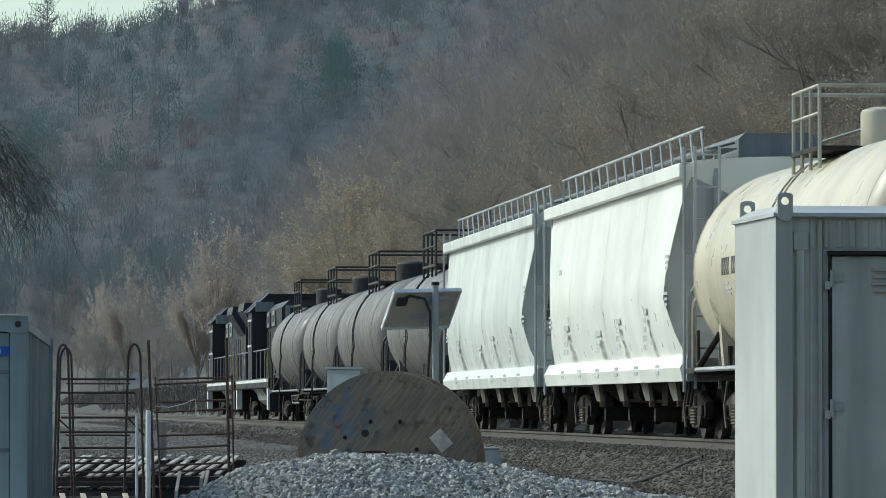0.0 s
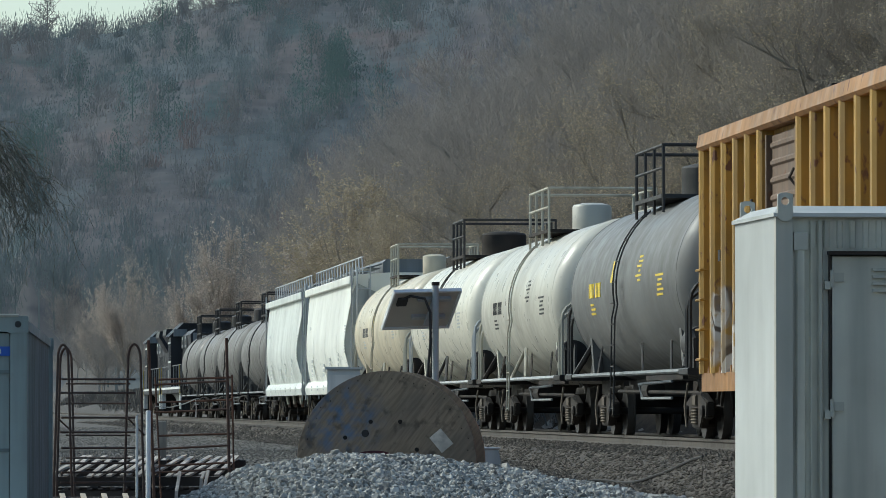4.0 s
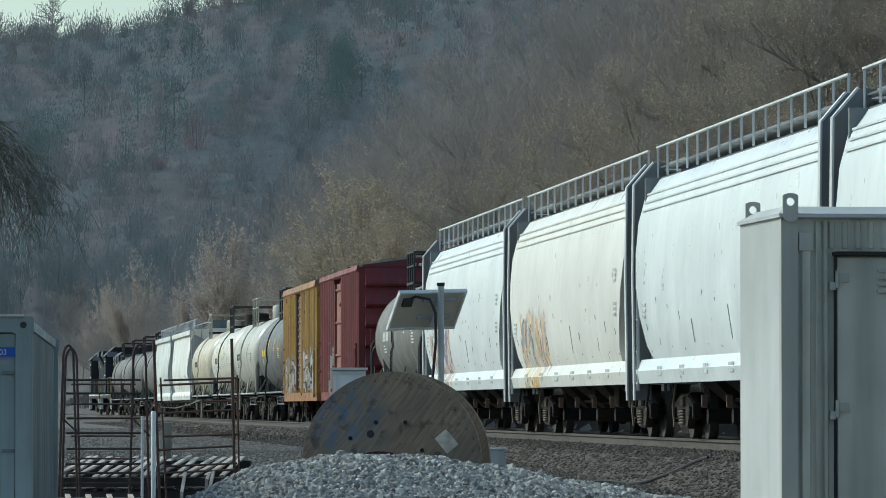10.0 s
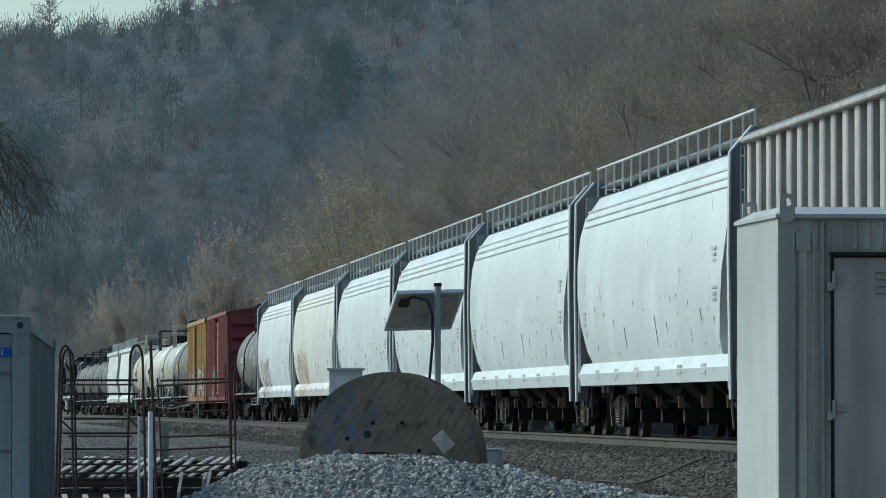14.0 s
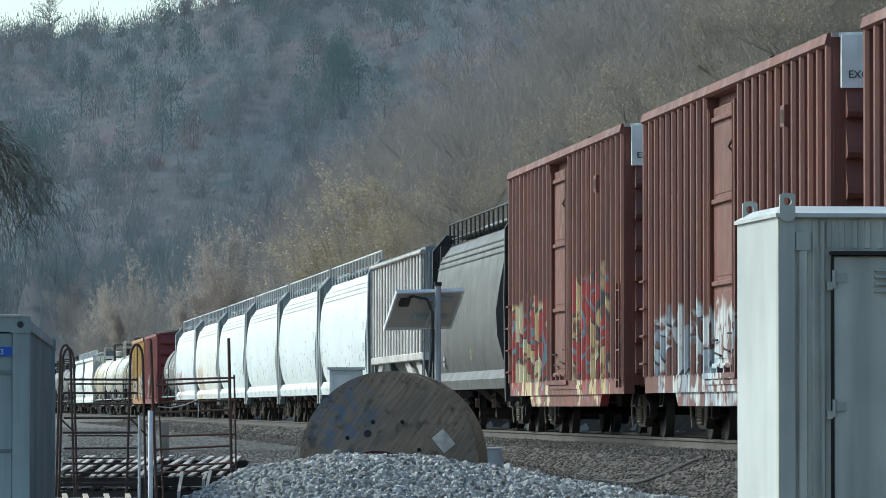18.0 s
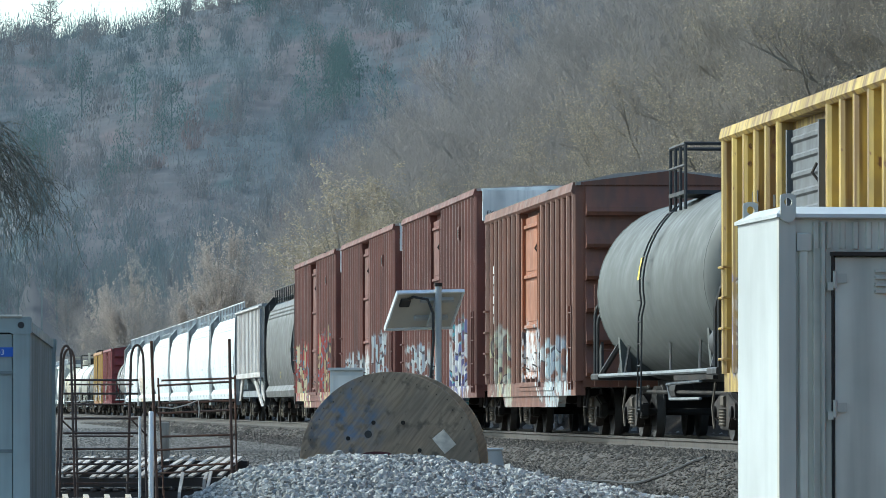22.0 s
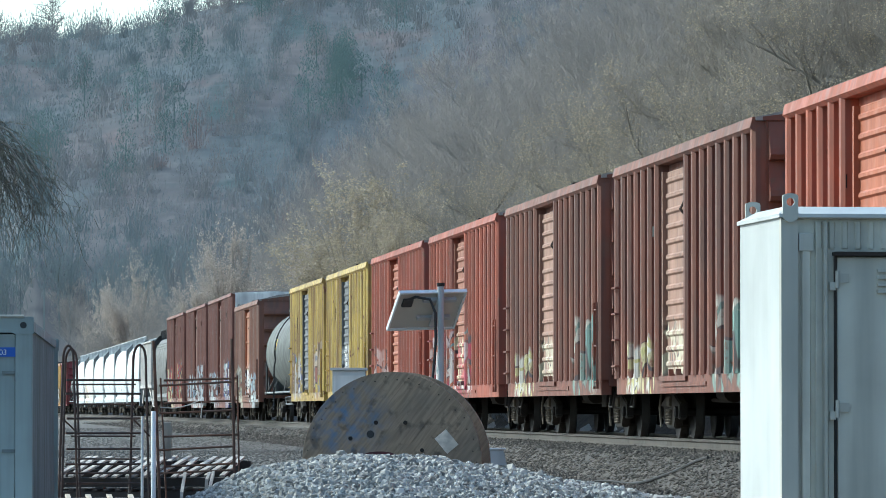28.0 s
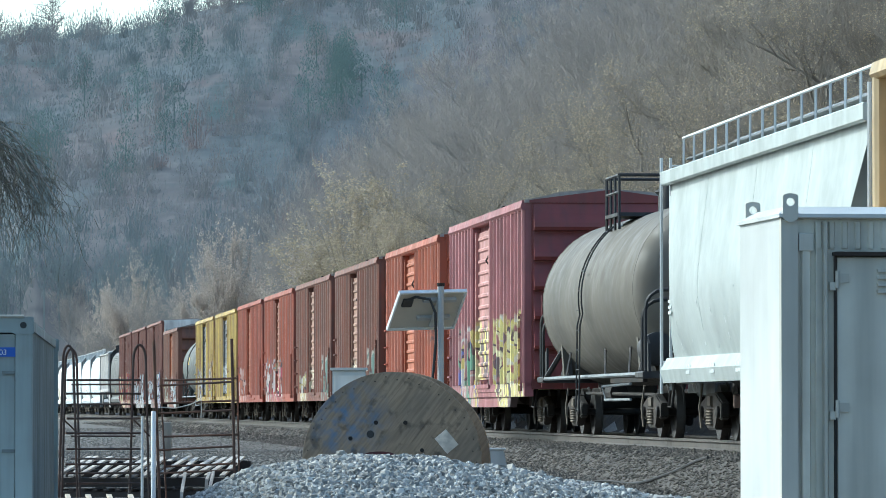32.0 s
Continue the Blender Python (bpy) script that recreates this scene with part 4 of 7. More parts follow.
def locomotive(label, body, L=20.8, cab_at=0.32, facing=1, panel=None):
    car = thing("locomotive", label, "locomotive", group="train")
    h = L / 2
    part("frame", Shape().box(-h, h, -1.5, 1.5, 1.15, 1.5, 0.03), body, car)
    cx = cab_at * h * 2
    f = facing
    part("long_hood", Shape().prism([(-0.95, 1.5), (0.95, 1.5), (0.98, 3.9), (0.7, 4.25), (-0.7, 4.25), (-0.98, 3.9)], -h + 1.0 if f > 0 else cx + 1.2, cx - 1.2 if f > 0 else h - 1.0), body, car)
    rx = -h + 3.2 if f > 0 else h - 3.2
    part("radiator", Shape().prism([(-1.0, 3.3), (1.0, 3.3), (1.5, 4.1), (1.45, 4.4), (-1.45, 4.4), (-1.5, 4.1)], rx - 1.9, rx + 1.9), body, car)
    part("short_hood", Shape().prism([(-0.95, 1.5), (0.95, 1.5), (0.95, 3.0), (0.6, 3.25), (-0.6, 3.25), (-0.95, 3.0)], *sorted((cx + f * 1.2, f * (h - 0.9)))), body, car)
    cab = part("cab", Shape().prism([(-1.52, 1.5), (1.52, 1.5), (1.52, 3.95), (0.9, 4.5), (-0.9, 4.5), (-1.52, 3.95)], cx - 1.25, cx + 1.25), body, car)
    part("cab_roof", Shape().prism([(-1.62, 3.95), (-1.56, 3.9), (-0.9, 4.5), (0.9, 4.5), (1.56, 3.9), (1.62, 3.95), (0.92, 4.6), (-0.92, 4.6)], cx - 1.4, cx + 1.4), panel or body, cab)
    for sy in (1, -1):
        for x in (cx - 1.4, cx + 1.33):
            part("roof_edge", Shape().prism([(sy * 1.64, 3.95), (sy * 1.64, 4.01), (sy * 0.94, 4.66), (sy * 0.94, 4.6)], x, x + 0.07), MARKW, cab, "white painted roof edge")
    for x in (cx - 0.6, cx + 0.6):
        part("window", Shape().box(x - 0.42, x + 0.42, 1.515, 1.535, 2.75, 3.6), GLASS, cab)
        for z in (3.6, 2.67):
            part("window_trim", Shape().box(x - 0.5, x + 0.5, 1.52, 1.545, z, z + 0.08), MARKW, cab)
    part("number_board", Shape().box(cx - 1.7, cx - 1.2, 0.75, 1.4, 3.95, 4.3), GREYP, cab, "pale number board")
    for yy in (1.45, -1.45):
        part("handrail", Shape().tube([(-h + 0.3, yy, 2.5), (h - 0.3, yy, 2.5)], 0.025), GREYP, car)
        for i in range(9):
            x = -h + 0.4 + (L - 0.8) * i / 8
            part("handrail_post", Shape().tube([(x, yy, 1.5), (x, yy, 2.5)], 0.022), GREYP, car)
    part("fuel_tank", Shape().prism([(1.15 * math.cos(a), 0.98 + 0.62 * math.sin(a)) for a in np.linspace(0, -math.pi, 9)] + [(-1.3, 1.15), (1.3, 1.15)], -2.6, 2.6), ENDL, car, "pale rounded fuel tank")
    for s in (1, -1):
        truck(car, s * (h - 4.0), (-1.0, 1.0))
        part("pilot", Shape().slab([(s * h, 0.35), (s * (h - 0.15), 0.3), (s * (h - 0.2), 1.2), (s * h, 1.2)], -1.45, 1.45), body, car)
        part("step_edge", Shape().box(min(s * (h - 0.9), s * (h - 0.3)), max(s * (h - 0.9), s * (h - 0.3)), 1.3, 1.5, 0.4, 1.15), MARKW, car, "white edged steps")
        part("coupler", coupler_m, IRON, car, at=pose(s * (h + 0.25), 0, 0, 0, 0, 0 if s > 0 else 180))
    if f < 0:
        part("end_hood", Shape().prism([(-0.95, 3.2), (0.95, 3.2), (0.97, 3.95), (0.7, 4.2), (-0.7, 4.2), (-0.97, 3.95)], -h + 1.2, cx - 1.25), body, car)
        for y in (-0.46, 0.46):
            nb = part("number_board", Shape().box(-h + 1.12, -h + 1.2, y - 0.38, y + 0.38, 3.55, 4.02, 0.02), GREYP, car, "pale rear number board with dark figures")
            for q in (-0.16, 0.0, 0.16):
                part("number_bar", Shape().box(-h + 1.11, -h + 1.12, y + q - 0.055, y + q + 0.055, 3.64, 3.94), MARK, nb)
    for i in range(2):
        x = cx - (2.6 + 3.0 * i)
        hp = part("hood_panel", Shape().box(x - 0.85, x + 0.85, 0.98, 1.02, 3.35, 3.9, 0.01), GREYP, car, "pale grey panel with a dark number")
        part("number_bar", Shape().box(x - 0.5, x + 0.4, 1.02, 1.03, 3.5, 3.75), MARK, hp)
    part("sill_stripe", Shape().box(-h + 0.2, h - 0.2, 1.5, 1.51, 1.36, 1.46), MARKW, car, "white stripe along the walkway edge")
    for s in (1, -1):
        part("grab_rail", Shape().tube([(s * (h - 0.25), 1.5, 1.1), (s * (h - 0.25), 1.52, 2.5), (s * (h - 0.9), 1.52, 2.5), (s * (h - 0.9), 1.5, 1.1)], 0.014), RAILY, car, "dull yellow grab rail")
        part("chevron", Shape().slab([(s * (h - 1.2), 1.6), (s * (h - 1.0), 1.6), (s * (h - 1.6), 2.4), (s * (h - 1.8), 2.4)], 0.96, 1.0), MARKW, car)
    for i in range(7):
        x = -h * 0.5 + i * h * 0.13
        part("hood_door", Shape().box(x - 0.5, x + 0.5, 0.96, 0.985, 1.7, 3.2, 0.01), body, car)
    part("exhaust", Shape().turned([(4.2, 0.25), (4.5, 0.25)], 12, "z", (0.5, 0, 0)), IRON, car)
    return car, L
# ---- the train, from the engines back; each car by the place of its leading end at the start
# pale tone mixes bare roof steel with light caught along the edge
ROOFP = paint("pale_bare_lit_roof", (0.40, 0.35, 0.31), 0.25, 0.4, 0.6)
ENDL = paint("light_grey_end_paint", (0.42, 0.44, 0.42), 0.1, 0.3, 0.55)
MARKW_BOARD = paint("white_end_band", (0.9, 0.885, 0.82), 0.05, 0.3, 0.6)
TRAIN = []


def couple(made, lead):
    car, length = made
    TRAIN.append((car, lead - length / 2))


WHITE_T = [(0.75, 0.75, 0.72), (0.36, 0.31, 0.26), (0.7, 0.7, 0.69), (0.6, 0.6, 0.6), (0.16, 0.15, 0.16)]
SILVER_T = [(0.6, 0.64, 0.64), (0.15, 0.068, 0.058), (0.5, 0.6, 0.62), (0.3, 0.36, 0.42), (0.66, 0.66, 0.62)]
MULTI_T = [(0.40, 0.035, 0.03), (0.62, 0.48, 0.22), (0.33, 0.03, 0.03), (0.68, 0.6, 0.36), (0.12, 0.28, 0.34)]
YEL_T = [(0.72, 0.66, 0.22), (0.76, 0.72, 0.4), (0.7, 0.62, 0.15), (0.05, 0.05, 0.06), (0.74, 0.7, 0.35), (0.66, 0.64, 0.5)]
RAINB_T = [(0.62, 0.5, 0.14), (0.10, 0.14, 0.42), (0.5, 0.28, 0.26), (0.12, 0.36, 0.22), (0.55, 0.3, 0.3), (0.6, 0.6, 0.55)]
BXP_T = [(0.5, 0.5, 0.42), (0.16, 0.065, 0.05), (0.42, 0.45, 0.33), (0.5, 0.45, 0.25), (0.3, 0.33, 0.3)]
TEAL_T = [(0.12, 0.45, 0.5), (0.7, 0.7, 0.68), (0.1, 0.12, 0.3), (0.72, 0.72, 0.7)]

LOCO = paint("loco_blue_black", (0.011, 0.013, 0.02), 0.04, 0.1, 0.4)
couple(locomotive("black road locomotive leading the train", LOCO, 20.8, 0.30, 1), 227.5)
couple(locomotive("black road locomotive coupled behind the leader", LOCO, 20.8, 0.02, -1), 205.3)
TD = paint("tank_dark_grey", (0.165, 0.158, 0.148), 0.12, 0.3, 0.5, fine=1.1)
TD2 = paint("tank_soot_grey", (0.19, 0.182, 0.172), 0.1, 0.3, 0.5, seed=2, fine=1.1)
for i, (lead, ln) in enumerate(((184.0, 15.6), (167.4, 14.2), (152.6, 16.6), (135.2, 15.9))):
    couple(tank_car("sooty dark grey tank car with black top railing", (TD, TD2)[i % 2], ln, 1.5, 2.42, trim=BLACK, fit=BLACK, placard=None, marks=None, bands=((-ln * 0.3, BLACK), (ln * 0.2, TD))), lead)
WH = paint("hopper_white", (0.76, 0.79, 0.74), 0.08, 0.16, 0.45, seed=1, mottle=0.9, fine=1.1)
WH2 = paint("hopper_white_worn", (0.88, 0.885, 0.81), 0.06, 0.08, 0.45, seed=3, mottle=0.9, fine=1.1)
for lead, m in ((118.2, WH), (97.6, WH2)):
    couple(hopper("off-white covered hopper with grey ends and roof railing", m, ENDL, FLATP, 19.3, 4, GALV, fascia=m, lattice=True,
                  stripe=[(5.5, 1.9, 4, TICKS, 0.7), (1.0, 1.75, 3, TICKS, 0.8), (-2.0, 1.9, 4, TICKS, 0.5), (-5.6, 2.0, 5, TICKS, 0.35), (6.6, 2.9, 2, TICKS, 0.4)], ticks=True), lead)
CR = paint("tank_cream", (0.69, 0.61, 0.45), 0.12, 0.25, 0.34, seed=1, mottle=0.9, fine=1.1)
CW = paint("tank_ivory", (0.76, 0.72, 0.6), 0.08, 0.18, 0.3, seed=2, mottle=0.94, fine=1.1)
CW2 = paint("tank_dull_white", (0.6, 0.575, 0.49), 0.12, 0.24, 0.34, seed=5, mottle=0.92, fine=1.1)
couple(tank_car("cream tank car streaked with brown spillage", CR, 17.0, 1.5, 2.42, trim=CTRIM, housing=0.3, cross=True, plat=1.1, marks=TICKS), 78.6)
couple(tank_car("ivory white tank car with yellow placard", CW, 16.4, 1.5, 2.42, trim=BLACK, fit=IRON, housing=0.5, cross=True, plat=1.3, marks=TICKS, rails=GALV), 60.6)
couple(tank_car("dull white tank car with soiled bottom", CW2, 15.6, 1.5, 2.42, trim=CTRIM, housing=0.38, placard=MARKW, cross=True), 43.4)
TDK = paint("tank_slate", (0.17, 0.17, 0.165), 0.08, 0.4, 0.5, seed=4, fine=1.1)
couple(tank_car("dark slate tank car with yellow placard", TDK, 16.2, 1.5, 2.42, trim=BLACK, fit=BLACK, marks=YTAG, housing=0.5), 27.0)
YR = paint("boxcar_rusty_yellow", (0.46, 0.26, 0.04), 0.65, 0.5, 0.6, [(-6.8, -1.8, 0.9, 2.2, WHITE_T), (2.0, 6.5, 0.9, 2.1, WHITE_T)], 1)
couple(boxcar("faded yellow boxcar streaked with rust and graffiti", YR, paint("door_brown_rust", (0.20, 0.13, 0.085), 0.6, 0.5, 0.7), 15.9, 4.28, 14, 0.5, 2.5, door_style="ribbed",
              fascia=paint("chord_orange_rust", (0.42, 0.20, 0.06), 0.6, 0.4), belly=False, chord=0.14), 8.4)
RD = paint("boxcar_red", (0.21, 0.027, 0.027), 0.3, 0.35, 0.55, [(1.0, 4.2, 0.9, 2.2, [(0.3, 0.33, 0.28), (0.24, 0.05, 0.04), (0.4, 0.42, 0.38)])], 2)
couple(boxcar("dull red boxcar with a pale red plug door", RD, paint("door_pale_red", (0.34, 0.13, 0.10), 0.2, 0.4), 15.0, 4.28, 20, 0.6, 2.9, door_style="plug", belly=False, end_bars=True), -9.5)
TG = paint("tank_mid_grey", (0.205, 0.2, 0.182), 0.1, 0.25, 0.6, seed=6, fine=1.1)
couple(tank_car("mid grey tank car with white stencils", TG, 15.6, 1.4, 2.29, trim=BLACK, fit=BLACK, marks=MARKW, placard=MARKW, plat=1.0, housing=0.28, rail_h=0.68), -26.2)
RAILW = paint("white_railing_paint", (0.78, 0.79, 0.77), 0.05, 0.15, 0.5)
HW = [paint("hopper_gloss_white", (0.80, 0.83, 0.82), 0.03, 0.07, 0.36, [(2.4, 7.4, 0.9, 2.1, [(0.5, 0.52, 0.5), (0.2, 0.1, 0.18), (0.62, 0.55, 0.48), (0.55, 0.3, 0.2)])], 1, mottle=0.93),
      paint("hopper_cream_white", (0.83, 0.81, 0.74), 0.04, 0.09, 0.36, [(2.6, 7.2, 1.2, 2.25, [(0.75, 0.42, 0.12), (0.6, 0.58, 0.5), (0.72, 0.5, 0.3), (0.3, 0.3, 0.32)]), (4.2, 6.8, 0.8, 1.15, [(0.75, 0.45, 0.12), (0.7, 0.55, 0.3)])], 2, mottle=0.93),
      paint("hopper_grey_white", (0.78, 0.82, 0.81), 0.03, 0.07, 0.36, (), 4, mottle=0.93)]
for i in range(6):
    m = HW[(0, 1, 2, 2, 2, 2)[i]]
    couple(hopper("white round-sided covered hopper with galvanised roof railing", m, GREYP, ROUND, 19.2, 5, RAILW, ticks=True), -43.8 - 19.72 * i)
# panel between the ribs mixes rust with painted shade
couple(ribbed_hopper("pale grey ribbed hopper with rusty streaks", paint("hopper_rib_grey", (0.58, 0.56, 0.53), 0.2, 0.35, 0.6, rust_rgb=(0.2, 0.1, 0.07), run_rgb=(0.3, 0.2, 0.15)),
                     paint("hopper_rusty_shaded_panel", (0.22, 0.18, 0.155), 0.4, 0.6, 0.7, rust_rgb=(0.13, 0.06, 0.04), run_rgb=(0.12, 0.07, 0.05)), GREYP), -162.6)
DK = paint("hopper_dark_grey", (0.13, 0.127, 0.12), 0.06, 0.35, 0.5, seed=7)
couple(hopper("dark grey covered hopper with black end frames", DK, BLACK, ROUND, 16.6, 3, BLACK, stripe=[(5.5, 1.6, 2, GREYP, 0.5), (-1.0, 1.7, 2, YTAG, 0.08)]), -180.6)
HCROOF = paint("roof_dull_pink", (0.46, 0.38, 0.345), 0.2, 0.4)
HC = [paint("high_cube_brown", (0.185, 0.062, 0.042), 0.3, 0.35, 0.6, p, s) for s, p in ((1, [(2.2, 8.6, 0.5, 2.4, MULTI_T), (-7.0, -2.0, 0.5, 2.7, MULTI_T)]), (2, [(-6.8, -1.5, 0.5, 2.3, SILVER_T), (-1.0, 7.6, 0.5, 1.9, SILVER_T)]), (3, [(-7.4, -3.4, 0.5, 2.3, TEAL_T), (1.8, 8.2, 0.5, 1.9, SILVER_T)]))]
for i, (lead, ln) in enumerate(((-198.5, 18.0), (-219.1, 18.0), (-239.6, 18.35))):
    couple(boxcar("brown high-cube boxcar with graffiti along its foot", HC[i], None, ln, 4.95, 26, 0.6, 2.6, door_style="plug", white_end=True, chord=0.09, rise=0.12, roof=HCROOF, notice=True), lead)
BX = paint("boxcar_oxide", (0.20, 0.078, 0.046), 0.35, 0.42, 0.6, [(-7, -1.6, 0.5, 1.7, SILVER_T), (3.2, 7.2, 0.5, 2.0, BXP_T)], 4)
couple(boxcar("oxide brown boxcar with an orange door", BX, paint("door_orange_patch", (0.40, 0.15, 0.07), 0.3, 0.35, 0.6, [(-2, 2, 0.9, 2.0, WHITE_T)]), 15.7, 4.32, 18, -0.3, 3.0, door_style="plug", chord=0.12, number=(6.2, 3.3, 6, MARKW)), -260.2)
TG2 = paint("tank_pale_grey", (0.115, 0.122, 0.112), 0.04, 0.12, 0.62, seed=8, fine=1.1)
couple(tank_car("plain pale grey tank car with black railing", TG2, 15.4, 1.5, 2.4, trim=BLACK, fit=BLACK, marks=None, placard=YTAG, plat=0.9, housing=0.28, rail_h=0.66), -277.0)
YL = [paint("boxcar_yellow", (0.53, 0.365, 0.075), 0.5, 0.75, 0.55, [(-7, -3.2, 0.8, 2.4, [(0.7, 0.6, 0.5), (0.3, 0.08, 0.1), (0.66, 0.5, 0.12), (0.25, 0.3, 0.4)]), (2.5, 6.8, 0.8, 2.2, TEAL_T)], 1, run_rgb=(0.2, 0.11, 0.03)), paint("boxcar_yellow_plain", (0.54, 0.375, 0.08), 0.5, 0.75, 0.55, (), 2, run_rgb=(0.2, 0.11, 0.03))]
DG = paint("door_slate", (0.14, 0.145, 0.15), 0.1, 0.3, 0.6)
DG2 = paint("door_slate_tagged", (0.14, 0.145, 0.15), 0.15, 0.4, 0.6, [(-1.2, 2.4, 1.0, 2.2, [(0.75, 0.75, 0.72), (0.14, 0.145, 0.15), (0.7, 0.68, 0.66), (0.05, 0.05, 0.06)])], 3)
for m, lead, dm in ((YL[0], -294.1, DG), (YL[1], -311.2, DG2)):
    couple(boxcar("yellow boxcar with a slate grey ribbed door", m, dm, 15.4, 4.28, 15, 0.7, 2.6, fascia=m, chord=0.1, belly=False, number=(4.6, 3.35, 2, MARK)), lead)
OR1 = paint("boxcar_orange_red", (0.34, 0.062, 0.026), 0.4, 0.55, 0.6, [(2.6, 7, 0.7, 1.9, [(0.5, 0.3, 0.26), (0.42, 0.12, 0.06), (0.55, 0.4, 0.36)])], 1)
OR2 = paint("boxcar_faded_orange", (0.34, 0.068, 0.03), 0.4, 0.55, 0.6, [(-2, 7.5, 0.7, 2.2, [(0.7, 0.66, 0.62), (0.4, 0.04, 0.08), (0.43, 0.12, 0.06), (0.6, 0.5, 0.5), (0.15, 0.3, 0.3)])], 2)
couple(boxcar("orange-red boxcar with matching ribbed door", OR1, paint("door_orange", (0.40, 0.12, 0.058), 0.15, 0.3), 15.5, 4.3, 18, 0.7, 2.6, belly=False), -328.3)
couple(boxcar("faded orange boxcar with crimson graffiti", OR2, paint("door_orange_tagged", (0.34, 0.13, 0.075), 0.15, 0.3, 0.6, [(-2, 2.5, 0.9, 2.0, [(0.7, 0.62, 0.4), (0.5, 0.1, 0.1)])]), 15.5, 4.3, 18, 0.7, 2.6, belly=False), -345.6)
BR = paint("boxcar_brown", (0.20, 0.058, 0.03), 0.4, 0.6, 0.6, [(-7.2, -3.6, 0.7, 1.9, [(0.62, 0.6, 0.5), (0.2, 0.07, 0.04), (0.2, 0.35, 0.3)]), (2.6, 6.5, 0.7, 1.5, [(0.62, 0.55, 0.3), (0.24, 0.085, 0.05), (0.7, 0.68, 0.6), (0.55, 0.5, 0.2)])], 3)
DB = paint("door_dusty_brown", (0.36, 0.20, 0.14), 0.2, 0.4, 0.65, [(-2, 2.5, 0.9, 1.7, [(0.5, 0.4, 0.3), (0.6, 0.55, 0.4)])])
for lead in (-362.9, -380.5):
    couple(boxcar("brown boxcar with dusty ribbed door and pale graffiti", BR, DB, 15.5, 4.3, 18, 0.7, 2.6, belly=False), lead)
OR3 = paint("boxcar_bright_orange", (0.42, 0.088, 0.034), 0.25, 0.45, 0.55, [(-6.4, -4.0, 1.9, 3.2, [(0.7, 0.66, 0.6), (0.35, 0.09, 0.04), (0.35, 0.09, 0.04), (0.36, 0.1, 0.05)])], 5)
couple(boxcar("bright orange boxcar with white marks", OR3, paint("door_bright_orange", (0.46, 0.125, 0.05), 0.1, 0.25), 14.8, 4.3, 17, 0.9, 2.8, belly=False), -398.8)
PK = paint("boxcar_faded_crimson", (0.36, 0.125, 0.13), 0.2, 0.4, 0.6, [(-7.4, -2.0, 0.4, 2.2, YEL_T), (1.6, 5.6, 0.4, 2.2, RAINB_T)], 6)
couple(boxcar("faded crimson boxcar with yellow graffiti", PK, paint("door_pink", (0.54, 0.26, 0.235), 0.1, 0.3, 0.6, [(-2, 2.5, 0.9, 2.2, YEL_T)]), 15.4, 4.36, 22, 0.7, 2.8, end=paint("end_crimson", (0.24, 0.055, 0.05), 0.1, 0.3)), -416.4)
TG3 = paint("tank_olive_grey", (0.12, 0.105, 0.082), 0.06, 0.2, 0.62, seed=9, fine=1.1)
couple(tank_car("olive grey tank car with black platform railing", TG3, 15.8, 1.5, 2.38, trim=BLACK, fit=BLACK, marks=None, placard=None, plat=0.9, housing=0.22, rail_h=0.58), -432.8)
HZ = paint("hopper_chalky_white", (0.43, 0.465, 0.445), 0.06, 0.14, 0.45, seed=11, mottle=0.86, fine=1.1)
couple(hopper("chalky white covered hopper with white roof railing", HZ, GREYP, FLATP, 19.4, 4, RAILW, fascia=HZ, ticks=True), -450.9)
couple(boxcar("tan boxcar following the white hopper", paint("boxcar_tan", (0.52, 0.38, 0.2), 0.2, 0.3), None, 15.7, 4.4, 15), -471.2)
# ---- the yard in front
def at_ground(x, y, dz=0.0):
    return float(ground_z(x, y)) + dz


SHEDF = paint("shed_front_grey", (0.65, 0.63, 0.53), 0.12, 0.85, 0.55, seed=3)
SHEDS = paint("shed_side_white", (0.575, 0.59, 0.57), 0.03, 0.1, 0.5, seed=4)
SHEDD = paint("shed_door_grey", (0.64, 0.625, 0.535), 0.08, 0.45, 0.5, seed=6)
SHEDR = paint("shed_trim_grey", (0.58, 0.565, 0.49), 0.08, 0.3, 0.5)


